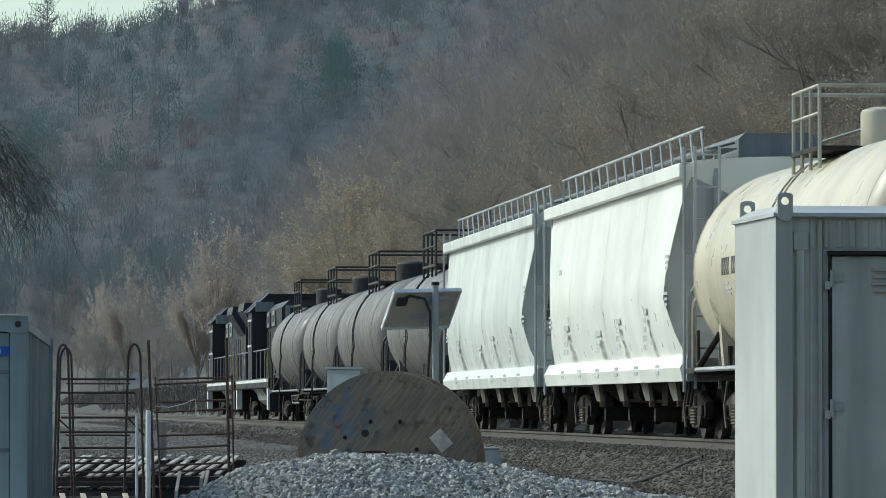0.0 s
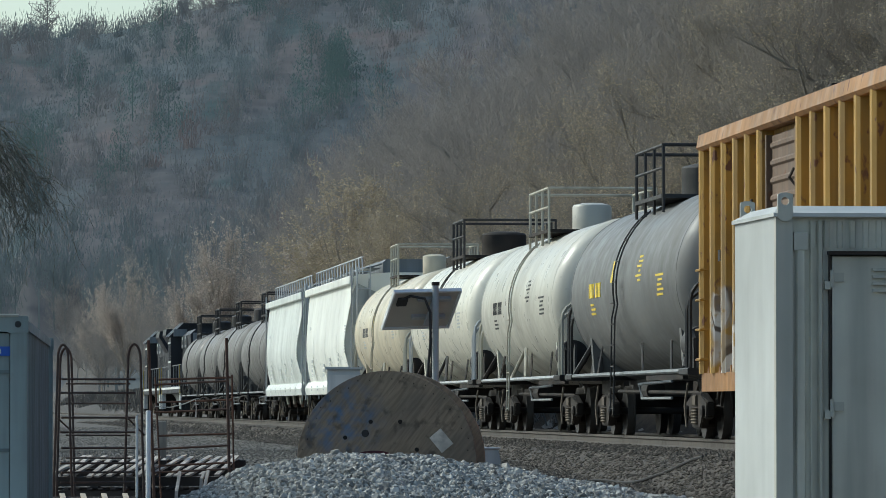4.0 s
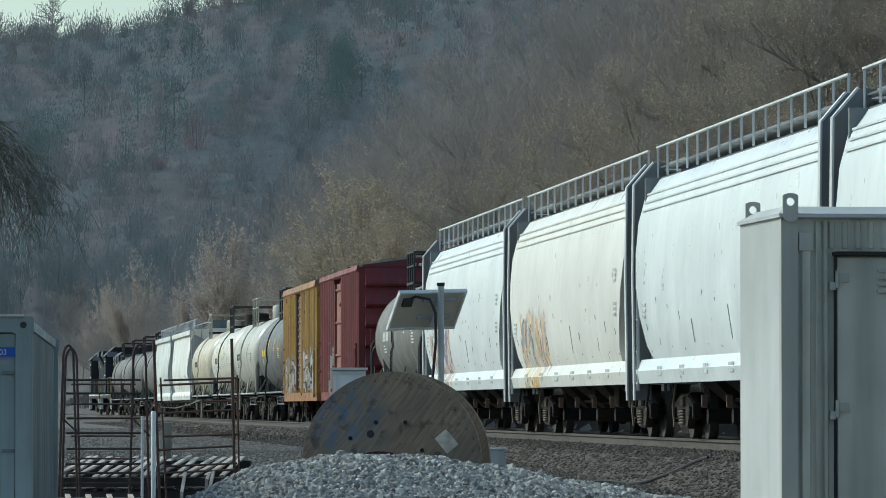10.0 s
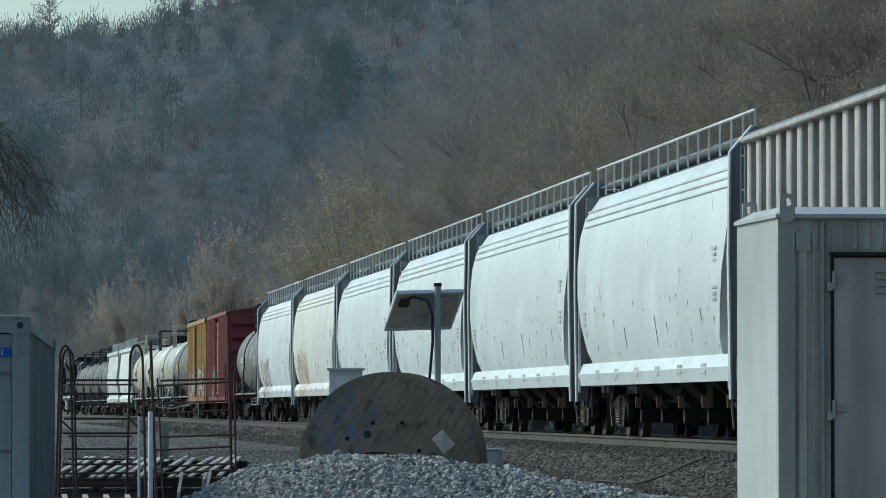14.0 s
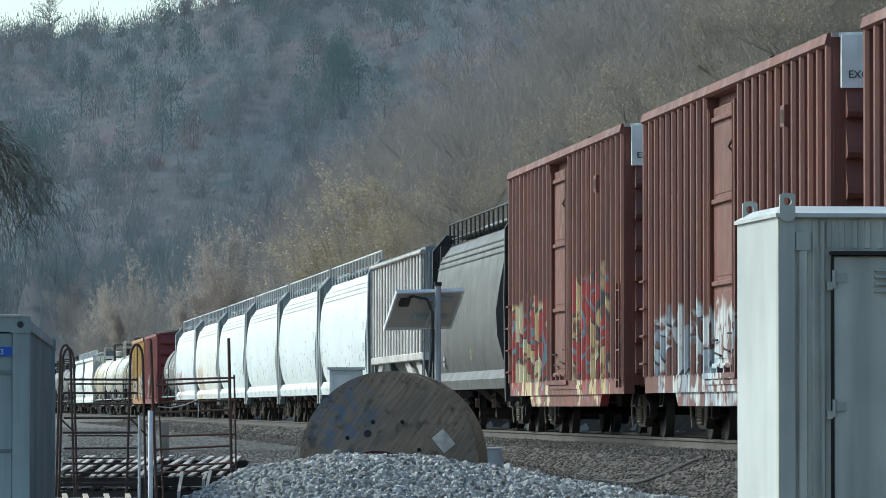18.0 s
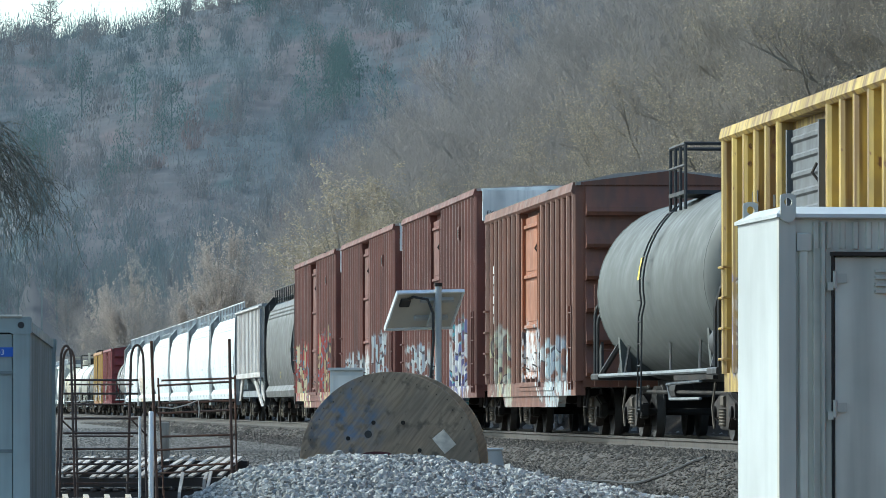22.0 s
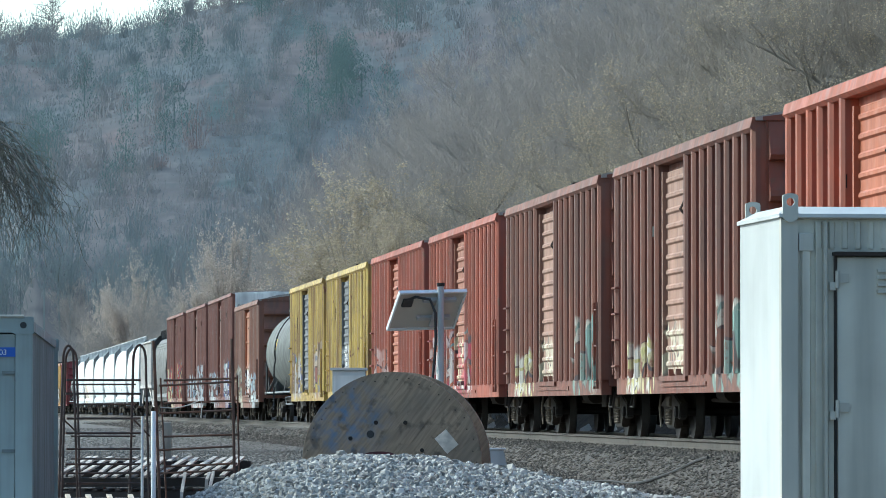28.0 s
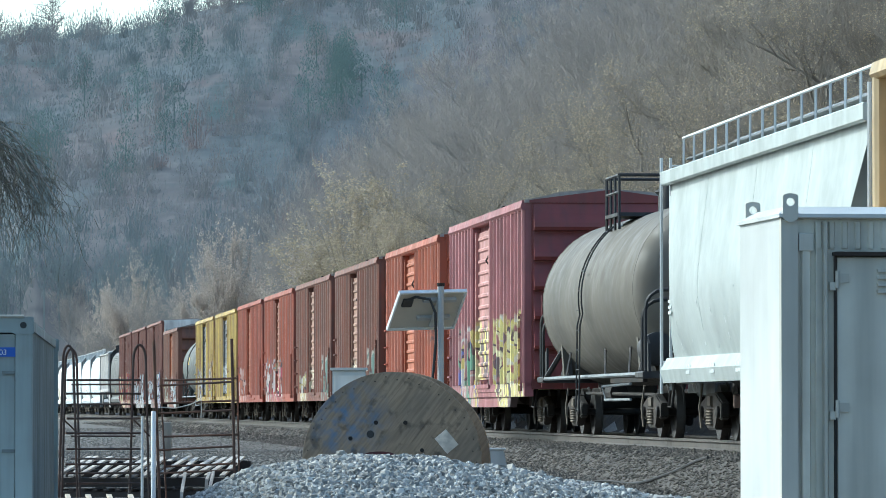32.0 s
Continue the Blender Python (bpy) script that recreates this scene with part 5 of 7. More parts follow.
def site_shed():
    """Steel store on skids; local x along the front, y to the back, origin at the front left foot."""
    s = thing("steel_shed", "grey steel site shed with white side and lifting eyes", "shed", m=pose(1.648, 26.0, 0.0, 0, 0, 6.4))
    H, D, Wd, B = 2.91, 1.2, 2.4, 0.5
    for y in (0.12, D - 0.32):
        part("skid", Shape().box(0, Wd, y, y + 0.2, 0.0, B, 0.02), IRON, s)
    part("side_wall", Shape().box(0, 0.03, 0.06, D, B, H - 0.03), SHEDS, s, "white painted side sheet")
    part("side_wall", Shape().box(Wd - 0.03, Wd, 0.06, D, B, H - 0.03), SHEDS, s)
    part("back_wall", Shape().box(0.03, Wd - 0.03, D - 0.03, D, B, H - 0.03), SHEDF, s)
    part("floor_plate", Shape().box(0.03, Wd - 0.03, 0.06, D - 0.03, B, B + 0.04), IRON, s)
    fr = part("front_wall", Shape().box(0.03, 0.272, 0.02, 0.05, B, H - 0.03).box(1.24, Wd, 0.02, 0.05, B, H - 0.03).box(0.272, 1.24, 0.02, 0.05, 2.715, H - 0.03), SHEDF, s, "streaked grey front sheet")
    part("corner_post", Shape().box(0.0, 0.083, 0.0, 0.06, B, H - 0.03, 0.012), SHEDR, s)
    for x, w in ((0.098, 0.05), (0.168, 0.012), (0.205, 0.03)):
        part("stiffener", Shape().post([(x, 0.02), (x + w, 0.02), (x + w - 0.008, -0.004), (x + 0.008, -0.004)], B + 0.02, 2.72 if x < 0.1 else H - 0.05), SHEDF, fr)
    part("cap_plate", Shape().box(0.088, 0.157, -0.008, 0.02, 2.715, 2.805, 0.004), SHEDR, fr)
    for i in range(16):
        x = 0.17 + i * 0.065
        part("corrugation", Shape().post([(x, 0.02), (x + 0.034, 0.02), (x + 0.026, 0.008), (x + 0.008, 0.008)], 2.73, H - 0.05), SHEDF, fr)
    part("eave_strip", Shape().box(0.083, Wd, -0.012, 0.02, H - 0.035, H - 0.01, 0.004), SHEDR, s)
    d = part("door", Shape().box(0.278, 1.235, 0.008, 0.04, B + 0.08, 2.69, 0.006), SHEDD, s, "plain grey steel door")
    part("door_head", Shape().box(0.255, 1.26, -0.03, 0.02, 2.694, 2.712), IRON, s)
    part("door_jamb", Shape().box(0.262, 0.272, -0.004, 0.02, B, 2.694), IRON, s)
    for z in (0.70, 1.33, 1.955, 2.585):
        hg = part("hinge", Shape().box(0.285, 0.335, -0.004, 0.008, z - 0.022, z + 0.022), SHEDR, d)
        part("hinge_pin", Shape().turned([(z - 0.05, 0.010), (z + 0.035, 0.010)], 8, "z", (0.275, -0.008, 0)), SHEDR, hg)
        part("hinge_leaf", Shape().box(0.24, 0.268, -0.006, 0.02, z - 0.06, z - 0.02), SHEDR, hg)
    for i in range(4):
        part("louvre", Shape().slab([(0.475, 2.63 - i * 0.034), (0.8, 2.63 - i * 0.034), (0.8, 2.615 - i * 0.034), (0.475, 2.615 - i * 0.034)], -0.012, 0.008), SHEDR, d)
    e0, r0 = 0.014, 0.03
    part("roof", Shape().add([(-e0, -0.02, H - 0.03), (Wd + e0, -0.02, H - 0.03), (Wd + e0, D + 0.02, H - 0.03), (-e0, D + 0.02, H - 0.03), (-e0, -0.02, H - 0.012), (Wd + e0, -0.02, H - 0.012), (Wd + e0, D + 0.02, H - 0.012), (-e0, D + 0.02, H - 0.012), (0.05, 0.2, H + r0), (Wd - 0.05, 0.2, H + r0), (Wd - 0.05, D - 0.2, H + r0), (0.05, D - 0.2, H + r0)],
         [(0, 3, 2, 1), (0, 1, 5, 4), (1, 2, 6, 5), (2, 3, 7, 6), (3, 0, 4, 7), (4, 5, 9, 8), (5, 6, 10, 9), (6, 7, 11, 10), (7, 4, 8, 11), (8, 9, 10, 11)]), SHEDS, s)
    for x, y in ((0.042, -0.004), (0.046, D - 0.1), (Wd - 0.1, -0.004), (Wd - 0.1, D - 0.1)):
        q = np.linspace(0, 2 * math.pi, 21)[:-1]
        out = [(max(-0.038, min(0.038, 0.06 * math.cos(a))), 0.042 * math.sin(a) if math.sin(a) > 0 else 0.1 * math.sin(a)) for a in q]
        ring = [(0.02 * math.cos(a), 0.02 * math.sin(a)) for a in q]
        zz = H + 0.045
        vs = [(x + px, yy, zz + pz) for yy in (y - 0.022, y) for rg in (out, ring) for px, pz in rg]
        fs = []
        for i in range(20):
            j = (i + 1) % 20
            fs += [(i, j, 20 + j, 20 + i), (40 + i, 60 + i, 60 + j, 40 + j), (i, 40 + i, 40 + j, j), (20 + i, 20 + j, 60 + j, 60 + i)]
        part("lifting_eye", Shape().add(vs, fs), SHEDR, s, "welded lifting eye")
    return s


site_shed()

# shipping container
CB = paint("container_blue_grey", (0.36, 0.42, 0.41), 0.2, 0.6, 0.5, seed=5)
# walls, roof and back sheet take a darker tone than the doors
CSIDE = paint("container_side_darker", (0.22, 0.26, 0.26), 0.2, 0.6, 0.55, seed=6)


def container():
    c = thing("shipping_container", "blue grey shipping container with a blue number label", "container", m=pose(-2.882, 37.5, 0.0, 0, 0, 93.28))
    # local x runs back along the container, y to its left, origin at the near right foot
    L, Wd, H = 12.19, 2.44, 2.592
    base, top = 0.02, H
    for x in (0.0, L - 0.12):
        for y in (0.0, Wd - 0.12):
            part("corner_post", Shape().box(x, x + 0.12, y, y + 0.12, base, top, 0.01), CB, c)
            for z in (base, top - 0.118):
                cf = part("corner_casting", Shape().box(x - 0.008, x + 0.14, y - 0.008, y + 0.14, z - 0.002, z + 0.12, 0.01), CB, c)
                part("casting_hole", Shape().turned([(x - 0.012, 0.02), (x - 0.009, 0.024)], 10, "x", (0, y + 0.065, z + 0.06)), MARK, cf)
    for y in (0.02, Wd - 0.08):
        part("top_rail", Shape().box(0.12, L - 0.12, y, y + 0.06, top - 0.08, top - 0.01), CB, c)
        part("bottom_rail", Shape().box(0.12, L - 0.12, y, y + 0.06, base + 0.03, base + 0.16), CB, c)
    for y0 in (0.035, Wd - 0.035):
        n = 44
        pts = []
        for i in range(n):
            x = 0.12 + (L - 0.24) * i / n
            w = (L - 0.24) / n
            pts += [(x, y0), (x + w * 0.3, y0), (x + w * 0.5, y0 + 0.036), (x + w * 0.8, y0 + 0.036)]
        pts.append((L - 0.12, y0))
        s = Shape()
        for z in (base + 0.15, top - 0.08):
            s.v += [(x, y, z) for x, y in pts] + [(x, y + 0.004, z) for x, y in pts]
        m = len(pts)
        for i in range(m - 1):
            s.f += [(i, i + 1, 2 * m + i + 1, 2 * m + i), (m + i, 3 * m + i, 3 * m + i + 1, m + i + 1)]
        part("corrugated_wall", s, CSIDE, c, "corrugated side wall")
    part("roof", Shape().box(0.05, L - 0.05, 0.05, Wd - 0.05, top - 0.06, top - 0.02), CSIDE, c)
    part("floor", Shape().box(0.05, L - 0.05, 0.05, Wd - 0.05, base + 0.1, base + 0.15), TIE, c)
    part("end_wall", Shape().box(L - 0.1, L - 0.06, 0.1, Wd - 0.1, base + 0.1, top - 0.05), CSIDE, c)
    part("header", Shape().box(-0.004, 0.1, 0.12, Wd - 0.12, top - 0.11, top - 0.01, 0.01), CB, c)
    part("header_lip", Shape().tube([(-0.012, 0.06, top + 0.004), (-0.012, Wd - 0.1, top + 0.004)], 0.012), SHEDR, c)
    for k in range(2):
        y0 = 0.125 + k * 1.1
        dr = part("door", Shape().box(0.02, 0.06, y0, y0 + 1.085, base + 0.15, top - 0.12, 0.008), CB, c, "pale blue grey container door")
        for yy in (y0 + 0.25, y0 + 0.75):
            part("lock_bar", Shape().tube([(-0.02, yy, base + 0.05), (-0.02, yy, top - 0.06)], 0.02), GALV, dr)
        for z in (0.45, 1.05, 1.65, 2.2):
            yy = y0 if k == 0 else y0 + 1.085
            part("hinge", Shape().box(0.006, 0.02, yy - 0.02, yy + 0.09, z - 0.012, z + 0.012), CSIDE, dr)
    lb = part("number_label", Shape().box(0.008, 0.018, 0.085, 0.62, 2.312, 2.378), plain("label_blue", (0.02, 0.09, 0.42), 0.5, 0, 5, 0.1, 0), c, "blue adhesive label with white figures")
    writing("03", 0.055, MARKW, lb, Matrix.Translation((0.005, 0.235, 2.325)) @ Euler((radians(90), 0, radians(-90))).to_matrix().to_4x4())
    return c


container()

# timber cable reel
def reel_timber():
    """Grey-brown boards with dark stains and a faded cloud of blue spray."""
    m, n, l, b = nodes_of("weathered_reel_timber", 0.9)
    tc = n.new("ShaderNodeTexCoord")
    turn = n.new("ShaderNodeMapping")
    turn.inputs["Rotation"].default_value = (0, radians(52), 0)
    l.new(tc.outputs["Object"], turn.inputs["Vector"])
    grain = noise_node(n, l, turn.outputs[0], 4.0, 6, (0.7, 6, 8))
    stain = noise_node(n, l, tc.outputs["Object"], 7.0, 5)
    cloud = noise_node(n, l, tc.outputs["Object"], 2.0, 3)
    col = blend(n, l, steps(n, l, grain, 0.3, 0.7), (0.235, 0.18, 0.122), (0.37, 0.28, 0.19))
    col = blend(n, l, steps(n, l, cloud, 0.4, 0.65, 0, 0.5), col, (0.17, 0.145, 0.115))
    col = blend(n, l, steps(n, l, stain, 0.53, 0.68, 0, 0.7), col, (0.085, 0.068, 0.052))
    dist = n.new("ShaderNodeVectorMath")
    dist.operation = "DISTANCE"
    dist.inputs[1].default_value = (-0.45, 0.0, 0.42)
    l.new(tc.outputs["Object"], dist.inputs[0])
    spray = times(n, l, steps(n, l, dist.outputs["Value"], 0.15, 0.55, 1, 0), steps(n, l, noise_node(n, l, tc.outputs["Object"], 9, 6), 0.36, 0.74))
    col = blend(n, l, times(n, l, spray, 0.75), col, (0.10, 0.20, 0.34))
    l.new(col, b.inputs["Base Color"])
    bumped(n, l, b, grain, 0.3, 0.004)
    return m


REELW = reel_timber()
REELR = plain("reel_timber_red_spray", (0.10, 0.035, 0.04), 0.9, 0, 6, 0.4, 0.5)
PAPER = plain("stained_label_paper", (0.62, 0.56, 0.47), 0.8, 0, 9, 0.3, 0.1)


def cable_reel():
    R, T, Wd = 0.915, 0.07, 0.82
    zc = at_ground(-0.52, 54.0, R - 0.01)
    r = thing("cable_reel", "weathered timber cable reel with blue spray marks", "cable reel", m=pose(-0.52, 54.0, zc, 0, 0, -7))
    lean = radians(52)
    u, v = Vector((math.cos(lean), math.sin(lean))), Vector((-math.sin(lean), math.cos(lean)))
    for k, y in enumerate((0.0, Wd - T)):
        fl = part("flange", Shape().turned([(y + 0.006, R - 0.012), (y + 0.012, R), (y + T, R), (y + T + 0.005, R - 0.01)], 72, "y"), REELW, r)
        q = -R + 0.005
        i = 0
        while q < R - 0.02:
            wdt = min((0.13, 0.16, 0.145, 0.15)[i % 4], R - 0.005 - q)
            lo, hi = q + 0.0015, q + wdt - 0.0015
            pts = []
            for w in (lo, hi):
                c = math.sqrt(max(0.0, (R - 0.004) ** 2 - w * w))
                pts.append((w, c))
            n = 6
            ws_ = [lo + (hi - lo) * j / n for j in range(n + 1)]
            ring = [(math.sqrt(max(1e-4, (R - 0.004) ** 2 - w * w)), w) for w in ws_] + [(-math.sqrt(max(1e-4, (R - 0.004) ** 2 - w * w)), w) for w in reversed(ws_)]
            out = [tuple(u * a + v * b) for a, b in ring]
            part("plank", Shape().slab(out, y + 0.001 * (i % 3), y + 0.03), REELW, fl)
            q += wdt
            i += 1
    part("drum", Shape().turned([(0.06, 0.45), (Wd - 0.06, 0.45)], 40, "y"), REELW, r, smooth=True)
    part("arbor_hole", Shape().turned([(-0.006, 0.034), (-0.002, 0.038)], 20, "y", (-0.215, 0, 0.283)), MARK, r)
    for x, z in ((-0.16, 0.40), (-0.42, 0.24), (0.14, 0.40), (0.31, 0.12), (-0.34, 0.02)):
        part("bolt", Shape().turned([(-0.004, 0.02), (0.0, 0.022)], 12, "y", (x, 0, z)), IRON, r)
    for i in range(46):
        a = math.pi * 2 * i / 46
        part("nail_row", Shape().turned([(-0.003, 0.006), (0.0, 0.007)], 6, "y", (math.cos(a) * (R - 0.05 - 0.03 * (i % 2)), 0, math.sin(a) * (R - 0.05 - 0.03 * (i % 2)))), IRON, r)
    part("red_spray", Shape().slab([(-0.12 + 0.18 * math.cos(2 * math.pi * j / 14), 0.06 + 0.05 * math.sin(2 * math.pi * j / 14)) for j in range(14)], -0.002, 0.001), REELR, r)
    c, a = Vector((0.56, 0.21)), radians(40)
    e1, e2 = Vector((math.cos(a), math.sin(a))) * 0.075, Vector((-math.sin(a), math.cos(a))) * 0.1
    part("paper_label", Shape().slab([tuple(c + e1 + e2), tuple(c - e1 + e2), tuple(c - e1 - e2), tuple(c + e1 - e2)], -0.006, 0.0), PAPER, r, "pale paper label stapled on askew")
    return r


cable_reel()

# solar panel on its mast
PANEL = plain("panel_backsheet", (0.50, 0.47, 0.41), 0.5, 0, 6, 0.08, 0.05)
CELL = plain("dark_solar_cells", (0.02, 0.025, 0.05), 0.15, 0, 6, 0.2, 0)
ALU = plain("aluminium_frame", (0.82, 0.83, 0.83), 0.4, 0.2, 12, 0.1, 0.05)


def solar_mast():
    gz0 = at_ground(-0.02, 60)
    s = thing("solar_mast", "solar panel on a grey steel mast", "solar panel", m=pose(-0.025, 60, gz0))
    part("mast", Shape().turned([(0, 0.036), (3.33 - gz0, 0.036)], 14, "z"), GALV, s, smooth=True)
    part("mast_cap", Shape().turned([(3.32 - gz0, 0.045), (3.36 - gz0, 0.045)], 14, "z"), IRON, s)
    # panel leans away from the camera, back sheet towards it
    m = pose(-0.16, 0.2, 3.06 - gz0, 0, 0, 22) @ pose(0, 0, 0, 0, -1.8, 0) @ pose(0, 0, 0, 136, 0, 0)
    p = part("panel_back", Shape().box(-0.4, 0.4, -0.29, 0.29, -0.008, 0.0), PANEL, s, "white back sheet", at=m)
    part("cells", Shape().box(-0.395, 0.395, -0.285, 0.285, -0.014, -0.009), CELL, p)
    for a in ((-0.41, 0.41, -0.3, -0.28), (-0.41, 0.41, 0.28, 0.3), (-0.41, -0.39, -0.28, 0.28), (0.39, 0.41, -0.28, 0.28)):
        part("panel_frame", Shape().box(a[0], a[1], a[2], a[3], -0.02, 0.025), ALU, p)
    part("junction_box", Shape().box(-0.33, -0.22, 0.08, 0.2, 0.0, 0.04, 0.01), MARK, p, "black junction box")
    part("bracket", Shape().box(-0.1, 0.3, 0.16, 0.2, 0.0, 0.05), GALV, p)
    part("bracket", Shape().box(-0.1, 0.3, -0.12, -0.08, 0.0, 0.05), GALV, p)
    part("strut", Shape().box(0.06, 0.12, -0.2, 0.26, 0.05, 0.08), GALV, p)
    part("cable", Shape().tube([(-0.42, 0.02, 3.14 - gz0), (-0.28, -0.06, 3.2 - gz0), (-0.12, -0.08, 3.17 - gz0), (-0.06, -0.08, 3.02 - gz0), (-0.055, -0.06, 2.7 - gz0), (-0.09, -0.06, 2.3 - gz0), (-0.06, -0.05, 1.6 - gz0)], 0.016), MARK, s)
    return s


solar_mast()


def signal_cabinet():
    x, y = -1.09, 62.0
    z = at_ground(x, y)
    c = thing("signal_cabinet", "pale grey steel signal cabinet on a post", "cabinet", m=pose(x, y, z))
    part("post", Shape().turned([(0, 0.05), (0.75, 0.05)], 12, "z"), GALV, c)
    part("case", Shape().box(-0.19, 0.19, -0.15, 0.15, 0.72, 2.39 - z, 0.01), SHEDS, c)
    part("door", Shape().box(-0.175, 0.175, -0.168, -0.15, 0.8, 2.33 - z), MARKW_BOARD, c)
    part("lid", Shape().box(-0.215, 0.215, -0.18, 0.17, 2.39 - z, 2.42 - z), SHEDS, c)
    part("latch", Shape().box(0.1, 0.14, -0.19, -0.168, 1.4, 1.52), IRON, c)
    return c


signal_cabinet()
zb = at_ground(0.62, 58)
jb = thing("junction_pedestal", "grey sloping utility pedestal in gravel", "pedestal", m=pose(0.6, 58, zb))
part("case", Shape().slab([(-0.22, 0), (0.24, 0), (0.06, 1.495 - zb), (-0.22, 1.495 - zb)], -0.15, 0.15), paint("pedestal_grey", (0.48, 0.51, 0.52), 0.02, 0.3), jb, bevel=0.01)
part("lid", Shape().box(-0.23, 0.08, -0.16, 0.16, 1.495 - zb, 1.52 - zb, 0.008), GALV, jb)

# rusty pipe racks
RUST = plain("rusty_pipe", (0.07, 0.042, 0.032), 0.85, 0, 8, 0.5, 0.4, second=(0.06, 0.045, 0.04))
RUSTL = plain("rust_brown_pipe", (0.11, 0.055, 0.035), 0.85, 0, 8, 0.45, 0.4, second=(0.10, 0.06, 0.045))


def px(x, y, d):
    """Across and up at depth d for a pixel position, to fit the camera's view."""
    return (x - 784) / 9450 * d, 1.95 + (723 - y) / 9450 * d


def arch(s, name, xl, xr, top, d, mat, lean=0.0, r=0.0135):
    z0 = at_ground(-3, d) - 0.01
    a, zt = px(xl, top, d)
    b, _ = px(xr, top, d)
    mid, rad = (a + b) / 2, (b - a) / 2
    pts = [(a - lean, d, z0), (a, d, zt - rad * 2.5)]
    pts += [(mid - rad * math.cos(q), d, zt - rad * 2.5 + rad * 2.5 * math.sin(q)) for q in np.linspace(0.3, math.pi - 0.3, 9)]
    pts += [(b, d, zt - rad * 2.5), (b + lean, d, z0)]
    return part(name, Shape().tube(pts, r, 8), mat, s)


def pipe_rack_a():
    s = thing("pipe_rack", "rusty bent-pipe rack with hooped ends", "rack")
    d = 55.0
    arch(s, "hoop", 112, 130, 612, d, RUST, 0.06)
    arch(s, "hoop", 236, 258, 611, d + 0.3, RUST, 0.05)
    arch(s, "hoop", 116, 136, 618, d + 0.9, RUST, 0.05)
    for i, y in enumerate((673, 697, 741, 767, 795, 822, 838, 856)):
        x0, z0 = px(118 - 2 * (i % 2), y, d)
        x1, z1 = px(246, y, d)
        part("rail", Shape().tube([(x0, d + 0.02, z0), (x1, d + 0.3, z1)], 0.0115, 6), RUST, s)
    for i, y in enumerate((681, 716, 772, 812)):
        x0, z0 = px(128, y, d + 1)
        x1, z1 = px(243, y, d + 1)
        part("rail", Shape().tube([(x0, d + 0.9, z0), (x1, d + 0.7, z1)], 0.010, 6), RUST, s)
    for x0, y0, x1, y1 in ((112, 742, 136, 768), (236, 742, 262, 772)):
        a, b = px(x0, y0, d), px(x1, y1, d)
        part("brace", Shape().tube([(a[0], d, a[1]), (b[0], d + 0.3, b[1])], 0.009, 6), RUST, s)
    return s


def pipe_rack_b():
    s = thing("pipe_rack", "rust brown pipe rack with straight posts", "rack")
    d = 55.4
    z0 = at_ground(-3, d) - 0.01
    for xa, xb, y, dd, r in ((272, 286, 604, 0, 0.016), (410, 418, 600, 0, 0.016), (276, 291, 668, 0.9, 0.010), (414, 420, 664, 0.9, 0.010)):
        a, b = px(xa, y, d), px(xb, 882, d)
        part("post", Shape().tube([(b[0], d + dd, z0), (a[0], d + dd, a[1])], r, 8), RUSTL, s)
    for i, (y, yr) in enumerate(((673, 669), (683, 676), (714, 709), (732, 726), (774, 770), (797, 790), (828, 822), (838, 832))):
        a, b = px(282, y, d), px(414, yr, d)
        dd = 0.0 if i % 2 else 0.9
        part("rail", Shape().tube([(a[0], d + dd, a[1]), (b[0], d + dd, b[1])], 0.0115, 6), RUSTL, s)
    a, b = px(284, 660, d), px(414, 658, d)
    rope = [(284, 721), (310, 723), (335, 717), (356, 708), (357, 725), (356, 740)]
    part("rope", Shape().tube([(px(x, y, d)[0], d - 0.03, px(x, y, d)[1]) for x, y in rope], 0.006, 6), plain("frayed_rope", (0.5, 0.47, 0.42), 0.9), s, "pale knotted rope")
    return s


pipe_rack_a()
pipe_rack_b()
za = at_ground(-3, 54.8)
w0 = px(272, 730, 54.9)
solo("marker_pipe", Shape().turned([(za - 0.01, 0.026), (w0[1], 0.026), (w0[1] + 0.01, 0.018)], 14, "z", (w0[0], 54.9, 0)), plain("white_plastic_pipe", (0.78, 0.78, 0.76), 0.4, 0, 5, 0.08, 0), "white plastic pipe standing among the racks", "pipe", smooth=True)
w1 = px(252, 737, 54.7)
solo("marker_pipe", Shape().turned([(za - 0.01, 0.014), (w1[1], 0.014)], 10, "z", (w1[0], 54.7, 0)), MARKW, "thin white plastic pipe beside the rack", "pipe", smooth=True)
w2 = px(296, 747, 58.0)
zp = at_ground(-3, 58)
solo("fence_post", Shape().box(w2[0] - 0.04, w2[0] + 0.05, 57.94, 58.04, zp - 0.01, w2[1], 0.012), plain("grey_post_timber", (0.22, 0.2, 0.17), 0.9, 0, 6, 0.3, 0.4, stretch=(4, 4, 0.6)), "weathered grey timber post behind the rack", "post")

# pallets and loose boards among the racks
PALE = plain("weathered_board", (0.52, 0.475, 0.42), 0.9, 0, 6, 0.3, 0.4, stretch=(1, 6, 6), second=(0.33, 0.29, 0.25))
# stringers, bottom boards and the lower stack are darker than the decks
DARKB = plain("dark_board", (0.06, 0.05, 0.045), 0.9, 0, 6, 0.3, 0.4)


